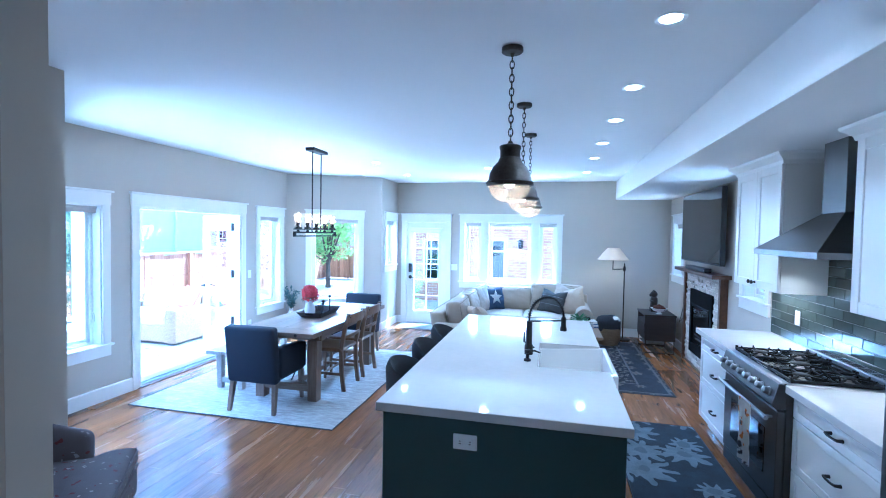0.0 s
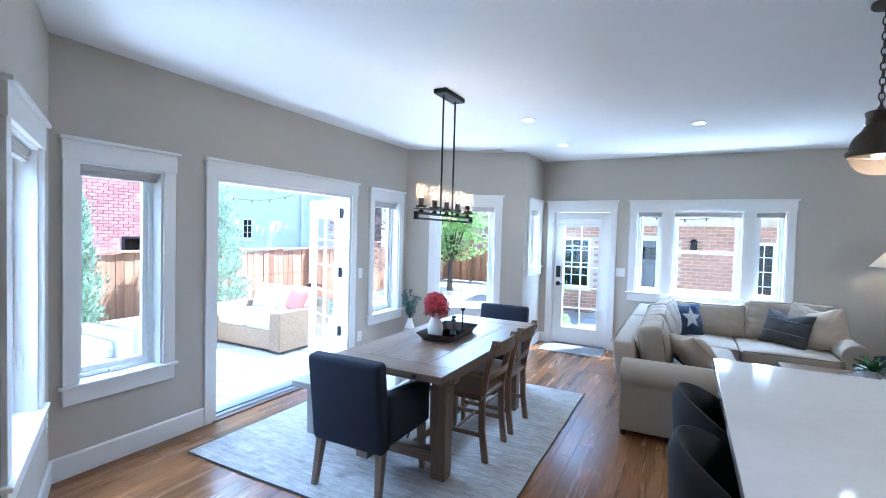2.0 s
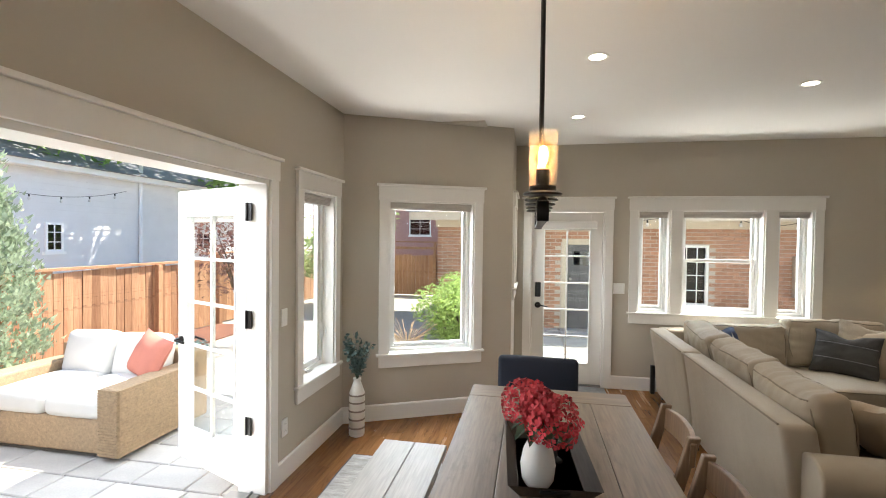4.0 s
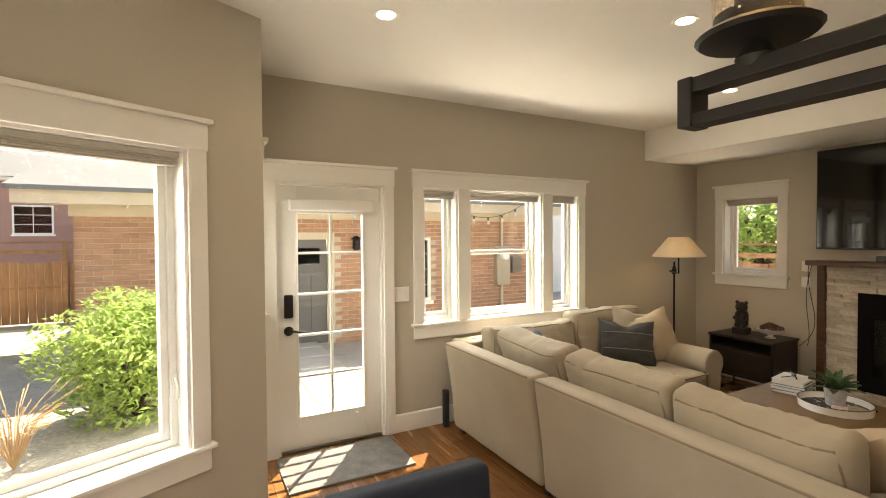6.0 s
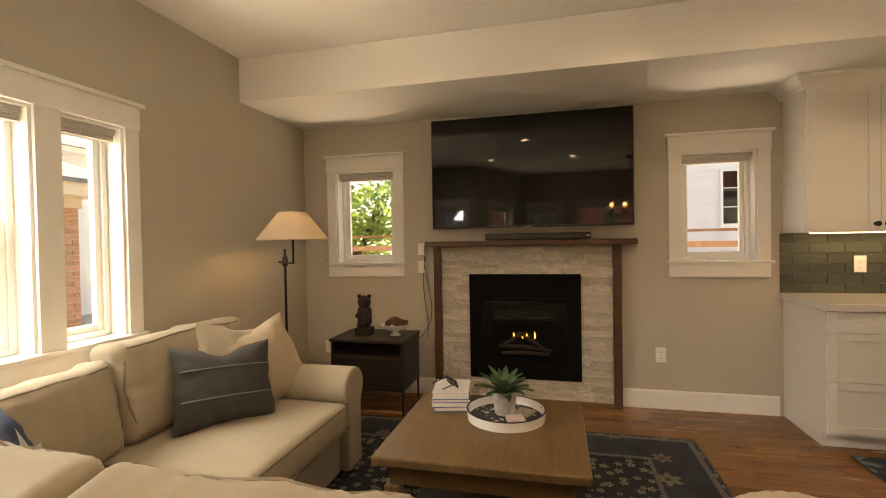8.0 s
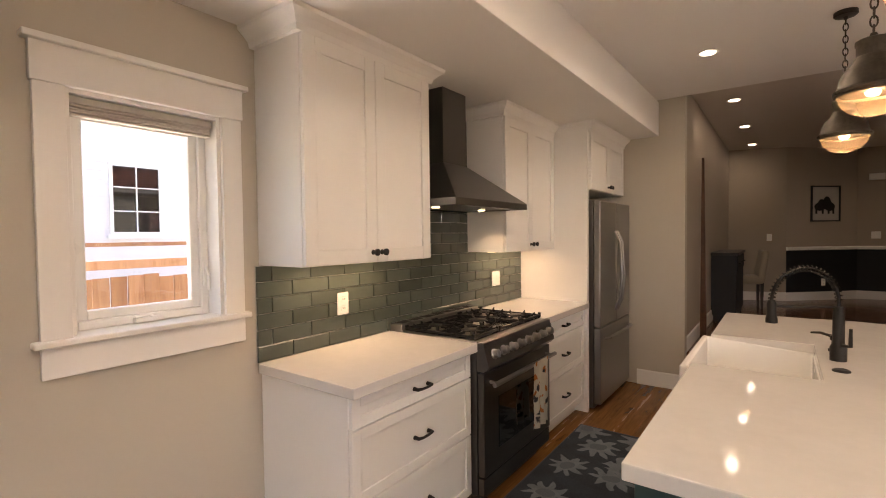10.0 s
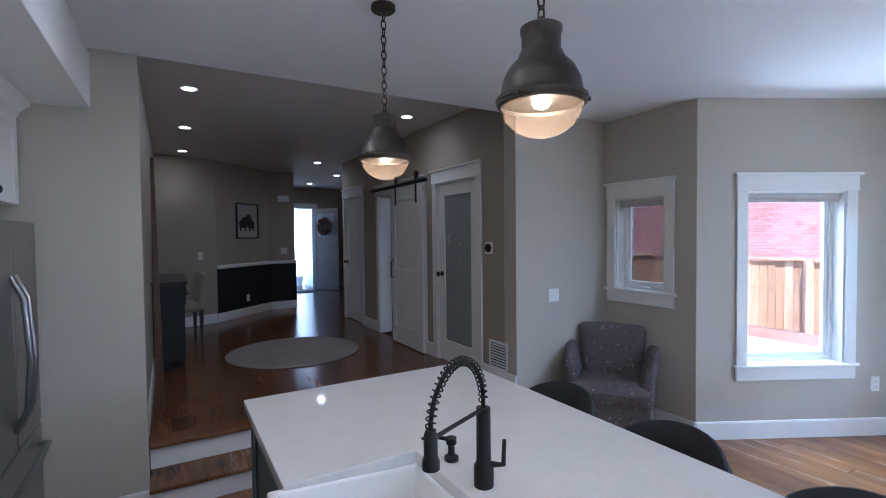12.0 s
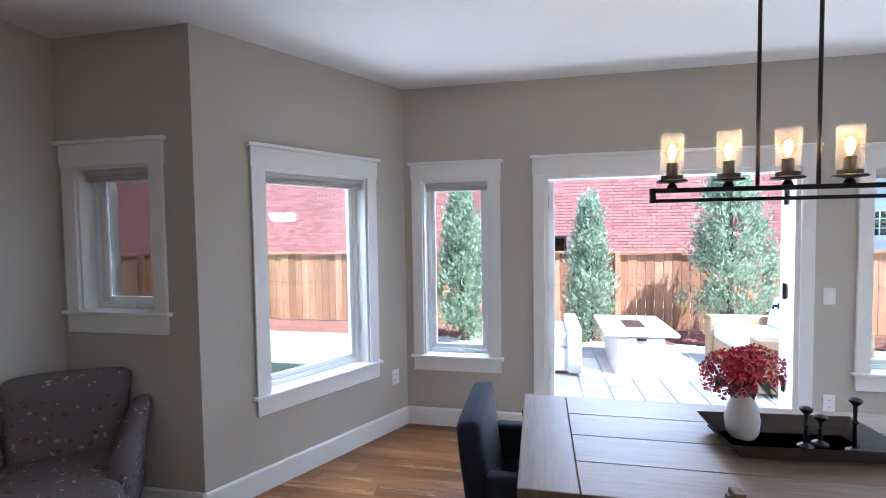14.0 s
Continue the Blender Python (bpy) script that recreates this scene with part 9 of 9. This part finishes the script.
gs = sided_house("grey_house", Frame((-13.2, 22.0), (-13.2, 10.1)), -0.2, 3.05, SIDING, "grey lap-sided neighbouring house", [(5.0, 5.7, 1.2, 1.75), (9.9, 10.3, 1.25, 1.9)])
part("downpipe", tube([(7.8, 0.06, -0.2), (7.8, 0.06, 5.2)], 0.05, 8), WHITEHOUSE, gs, "tall pale pole")
sided_house("white_house", Frame((9.0, 1.0), (9.0, 9.6)), -0.2, 4.6, WHITEHOUSE, "white two-storey neighbouring house", [(3.6, 4.5, 2.0, 3.4), (1.35, 2.15, 1.55, 2.75)])
sided_house("far_house", Frame((12.0, 17.0), (4.2, 17.0)), -0.2, 3.4, SIDING, "blue-grey lap-sided house beyond the garage", [(2.0, 3.0, 1.2, 2.2)])
rr_ = sided_house("brick_cottage", Frame((-5.2, 26.0), (-14.0, 26.0)), -0.2, 3.6, MORTAR_R, "dark red cottage with a grey roof far behind", [(2.5, 3.6, 1.8, 2.8)])
sided_house("porch_house", Frame((-8.0, -17.0), (3.0, -17.0)), -0.3, 4.2, WHITEHOUSE, "pale house across the street from the front door", [(4.2, 5.2, 1.0, 2.3)])


# plants
def leaf_cloud(bm, centre, radii, n, size, seed, drop=0.0):
    r2 = random.Random(seed)
    for _ in range(n):
        d = Vector((r2.gauss(0, 1), r2.gauss(0, 1), r2.gauss(0, 1))).normalized()
        f = r2.uniform(0.35, 1.0) ** 0.5
        p = Vector(centre) + Vector([d[a] * radii[a] * f for a in range(3)])
        p += noise.noise_vector(p * 1.7) * 0.22 * max(radii)
        s = size * r2.uniform(0.6, 1.3)
        m = Matrix.Translation(p) @ pose(0, 0, 0, r2.uniform(-50, 50), r2.uniform(-50, 50), r2.uniform(0, 360))
        bm.faces.new([bm.verts.new(m @ Vector((x * s, y * s, z * s))) for x, y, z in ((-1, 0, 0), (-0.1, -0.42, 0.1), (1, 0, -0.1), (-0.1, 0.42, 0.1))])


def tree(name, at, trunk_h, r, crown, mat, label, seed, leaves=2600, size=0.10, clumps=11):
    th = thing(name, at, 0, label, "tree")
    r2 = random.Random(seed)
    part("trunk", tube([(0, 0, -0.05), (0.06 * r, 0, trunk_h * 0.4), (0.0, 0.1 * r, trunk_h), (0.1, 0, trunk_h + crown[2])], [r, r * 0.8, r * 0.6, r * 0.2], 10), BARK, th, smooth=True)
    bm, lb = bmesh.new(), bmesh.new()
    for k in range(clumps):
        a = k * 2.4
        q = Vector((math.cos(a) * crown[0] * r2.uniform(0.2, 0.75), math.sin(a) * crown[1] * r2.uniform(0.2, 0.75), trunk_h + crown[2] * r2.uniform(0.1, 1.7)))
        tube([(0, 0, trunk_h * r2.uniform(0.7, 1.0)), tuple(q * 0.6 + Vector((0, 0, trunk_h * 0.4))), tuple(q)], [r * 0.4, r * 0.25, r * 0.08], 6, lb)
        leaf_cloud(bm, q, (crown[0] * 0.5, crown[1] * 0.5, crown[2] * 0.45), leaves // clumps, size, seed * 31 + k)
    part("limbs", lb, BARK, th, smooth=True)
    part("crown", bm, mat, th)
    return th


def juniper(at, h, r, seed, label):
    th = thing("juniper_tree", at, 0, label, "tree", "junipers by the fence")
    part("trunk", tube([(0, 0, -0.05), (0, 0, h * 0.9)], [0.06, 0.015], 8), BARK, th)
    bm = bmesh.new()
    r2 = random.Random(seed)
    for k in range(230):
        f = r2.random() ** 0.8
        z = 0.05 * h + f * h * 0.95
        rr = r * (1 - f) ** 0.62 * (0.55 + 0.45 * min(1, f * 5)) + 0.02
        a = r2.uniform(0, 6.283)
        q = Vector((rr * math.cos(a) * r2.uniform(0.35, 1.05), rr * math.sin(a) * r2.uniform(0.35, 1.05), z))
        for _ in range(52):
            d = Vector((math.cos(a) * 0.5 + r2.gauss(0, 0.5), math.sin(a) * 0.5 + r2.gauss(0, 0.5), r2.uniform(0.5, 1.6))).normalized()
            p = q + Vector((r2.gauss(0, 0.055), r2.gauss(0, 0.055), r2.gauss(0, 0.09)))
            s = r2.uniform(0.045, 0.085)
            sd = d.cross(Vector((r2.gauss(0, 1), r2.gauss(0, 1), 0.1))).normalized() * s * 0.28
            bm.faces.new([bm.verts.new(p - sd), bm.verts.new(p + sd), bm.verts.new(p + d * s)])
    part("crown", bm, JUNIPER, th)


juniper((-8.35, 5.06, GZ), 2.15, 0.40, 1, "narrow blue-green juniper by the fence")
juniper((-8.30, 7.05, GZ), 2.75, 0.75, 2, "broad blue-green juniper by the fence")
juniper((-7.9, 3.10, GZ), 2.40, 0.50, 3, "narrow blue-green juniper by the fence")
tree("maple_tree", (-11.5, 16.5, GZ), 3.6, 0.18, (3.2, 3.2, 2.0), FOLIAGE, "tall leafy green tree over the neighbour's roof", 5, 5200, 0.16)
tree("maple_tree", (-15.5, 12.0, GZ), 3.6, 0.2, (3.4, 3.6, 2.2), FOLIAGE, "tall leafy green tree over the neighbour's roof", 6, 4600, 0.18)
tree("plum_tree", (-7.6, 10.4, GZ), 1.0, 0.05, (0.85, 0.85, 0.8), REDLEAF, "small copper-leaved tree in the mulch bed", 7, 1500, 0.05)
tree("shade_tree", (-7.6, 15.0, GZ), 1.0, 0.10, (1.5, 1.5, 1.2), SHRUB, "bright green leafy tree beside the garage", 12, 3600, 0.085)
tree("shade_tree", (6.5, 10.5, GZ), 1.1, 0.14, (1.5, 1.6, 1.2), SHRUB, "leafy green tree outside the side window", 8, 3400, 0.105)
tree("maple_tree", (1.5, 24.0, GZ), 4.0, 0.25, (4.5, 3.0, 2.6), FOLIAGE, "tall green tree behind the garage", 9, 5000, 0.2)
tree("maple_tree", (-3.5, 25.0, GZ), 3.6, 0.3, (3.5, 3.0, 2.4), FOLIAGE, "tall green tree behind the garage", 10, 4200, 0.2)
sh = thing("leafy_shrub", (-3.85, 10.9, GZ), 0, "dense lime-green shrub outside the bay window", "shrub")
bm, lb = bmesh.new(), bmesh.new()
r2 = random.Random(77)
for k in range(30):
    a = k * 2.4
    q = Vector((math.cos(a) * r2.uniform(0.1, 0.72), math.sin(a) * r2.uniform(0.1, 0.60), 0.22 + 0.95 * (k % 10) / 10))
    sc_ = 1 - 0.45 * max(0, q.z - 0.5)
    q.x *= sc_
    leaf_cloud(bm, q, (0.34, 0.32, 0.20), 330, 0.038, k)
    tube([(0, 0, 0), tuple(q * 0.5), tuple(q)], [0.016, 0.010, 0.004], 5, lb)
part("leaves", bm, SHRUB, sh, "lime-green leaves")
part("stems", lb, BARK, sh)
gr = thing("ornamental_grass", (-4.55, 10.0, GZ), 0, "dry feathery ornamental grass", "grass")
bm = bmesh.new()
for k in range(70):
    a, l = r2.uniform(0, 6.28), r2.uniform(0.4, 0.8)
    tip = Vector((math.cos(a) * l * 0.55, math.sin(a) * l * 0.55, l * 0.75))
    mid = tip * 0.5 + Vector((0, 0, 0.15))
    tube([(0, 0, 0), tuple(mid), tuple(tip)], [0.003, 0.0025, 0.006], 4, bm)
part("blades", bm, plain("dry_grass", (0.45, 0.30, 0.17), 0.8, var=0.3), gr)
bl = thing("blue_shrub", (-7.9, 9.3, GZ), 0, "low silvery blue shrub in the bed", "shrub")
bm = bmesh.new()
leaf_cloud(bm, (0, 0, 0.18), (0.45, 0.45, 0.16), 900, 0.04, 5)
part("leaves", bm, plain("blue_leaf", (0.20, 0.30, 0.30), 0.7, var=0.3), bl)
fb = thing("flower_bed", (-1.75, 9.75, GZ), 0, "low green border plants by the back door", "plants")
bm = bmesh.new()
leaf_cloud(bm, (0.6, 0.2, 0.22), (0.35, 0.5, 0.22), 1200, 0.04, 15)
leaf_cloud(bm, (-1.05, 0.3, 0.15), (0.15, 0.4, 0.15), 500, 0.04, 16)
part("leaves", bm, SHRUB, fb)


# patio furniture
def wicker_panel(name, th, x0, x1, y0, y1, z0, z1, mat):
    part(name, box(x0, x1, y0, y1, z0, z1), mat, th, bevel=0.02, seg=2)


ws = thing("wicker_sofa", (-6.55, 6.88, GZ + 0.03), 0, "tan wicker patio sofa with white cushions", "sofa")
wicker_panel("base", ws, -0.68, 0.62, -0.42, 0.45, 0.06, 0.34, WICKER)
wicker_panel("arm", ws, 0.46, 0.66, -0.46, 0.45, 0.06, 0.60, WICKER)
wicker_panel("arm", ws, -0.86, -0.66, -0.46, 0.45, 0.06, 0.60, WICKER)
wicker_panel("back", ws, -0.86, 0.66, 0.38, 0.55, 0.06, 0.72, WICKER)
bm = bmesh.new()
for zz in [0.08 + 0.022 * k for k in range(24)]:
    for a, b, c, d in ((0.660, 0.666, -0.45, 0.44), (0.47, 0.65, -0.466, -0.460)):
        bx(bm, a, b, c, d, zz, zz + 0.013)
tagged(part("weave", bm, WICKER, ws), kind="stuff")
for k in range(2):
    part("seat_cushion", softbox(0.275, 0.40, 0.09, 0.06, 6, puff=(0, 0, 0.03), m=pose(-0.38 + 0.56 * k, -0.04, 0.42)), OUTCUSH, ws, smooth=True)
    part("back_cushion", softbox(0.275, 0.10, 0.22, 0.08, 6, puff=(0, 0.03, 0.0), wrinkle=0.01, m=pose(-0.38 + 0.56 * k, 0.29, 0.66, -14, 0, 0)), OUTCUSH, ws, smooth=True)
oc = part("cushion", pillow(0.46, 0.42, 0.16, 12, 3.0), plain("coral_cushion", (0.50, 0.18, 0.13), 0.9, var=0.15, grain=200, relief=0.2), smooth=True)
oc.matrix_basis = pose(-6.20, 7.05, GZ + 0.73, -24, 10, -20)
tagged(oc, "coral outdoor cushion on the wicker sofa", "cushion")
wc = thing("wicker_chair", (-6.75, 4.42, GZ + 0.03), 0, "pale wicker patio chair with a white cushion", "chair")
wicker_panel("base", wc, -0.40, 0.40, -0.38, 0.30, 0.06, 0.34, WICKERW)
wicker_panel("arm", wc, -0.46, 0.44, 0.18, 0.34, 0.05, 0.60, WICKERW)
wicker_panel("back", wc, -0.46, 0.44, -0.52, -0.36, 0.05, 0.70, WICKERW)
part("seat_cushion", softbox(0.38, 0.28, 0.09, 0.06, 5, puff=(0, 0, 0.03), m=pose(0, -0.08, 0.42)), OUTCUSH, wc, smooth=True)
ft = thing("fire_table", (-6.98, 5.44, GZ + 0.03), 0, "pale stone-topped wicker fire table", "fire table")
part("tabletop", box(-0.58, 0.56, -0.41, 0.41, 0.48, 0.525), plain("pale_stone_top", (0.55, 0.53, 0.50), 0.5, var=0.08), ft, bevel=0.008)
part("burner_lid", box(-0.22, 0.22, -0.12, 0.12, 0.5255, 0.532), DARKSTEEL, ft, bevel=0.003)
part("body", box(-0.48, 0.54, -0.28, 0.26, 0.0, 0.48), WICKERW, ft, bevel=0.015)
bm = bmesh.new()
for zz in [0.03 + 0.025 * k for k in range(17)]:
    bx(bm, 0.540, 0.546, -0.265, 0.245, zz, zz + 0.014)
tagged(part("weave", bm, WICKERW, ft), kind="stuff")
part("control_knob", box(0.546, 0.556, -0.05, 0.05, 0.435, 0.465), BLACKPLASTIC, ft)

# string lights under the eaves of the garage and over the yard
def string_lights(pts, n, label):
    th = thing("string_lights", pts[0], 0, label, "string lights", "string lights")
    P = [Vector(p) - Vector(pts[0]) for p in pts]
    line = []
    for k in range(25):
        f = k / 24
        p = P[0].lerp(P[1], f)
        p.z -= 0.30 * 4 * f * (1 - f)
        line.append(p)
    part("cable", tube(line, 0.006, 5), BLACKPLASTIC, th)
    for k in range(n):
        p = line[min(24, int((k + 0.5) / n * 24))]
        s_ = part("socket", lathe([(0.010, 0), (0.016, -0.01), (0.016, -0.05), (0.010, -0.055)], 10, at=tuple(p)), BLACKPLASTIC, th)
        part("bulb", lathe([(0.012, -0.055), (0.028, -0.085), (0.028, -0.11), (0.012, -0.13)], 12, at=tuple(p)), OUTCUSH, s_, smooth=True)


string_lights(((-2.6, 12.4, 2.30), (0.5, 12.7, 2.34)), 7, "black cable with white globe bulbs by the garage")
string_lights(((0.5, 12.7, 2.30), (2.3, 12.6, 2.20)), 6, "black cable with white globe bulbs by the garage")
string_lights(((-3.2, 9.3, 2.55), (-2.3, 12.5, 2.32)), 6, "black cable with white globe bulbs across the yard")
string_lights(((-12.9, 9.5, 2.75), (-12.9, 13.5, 2.75)), 6, "cable with white globe bulbs on the grey house")
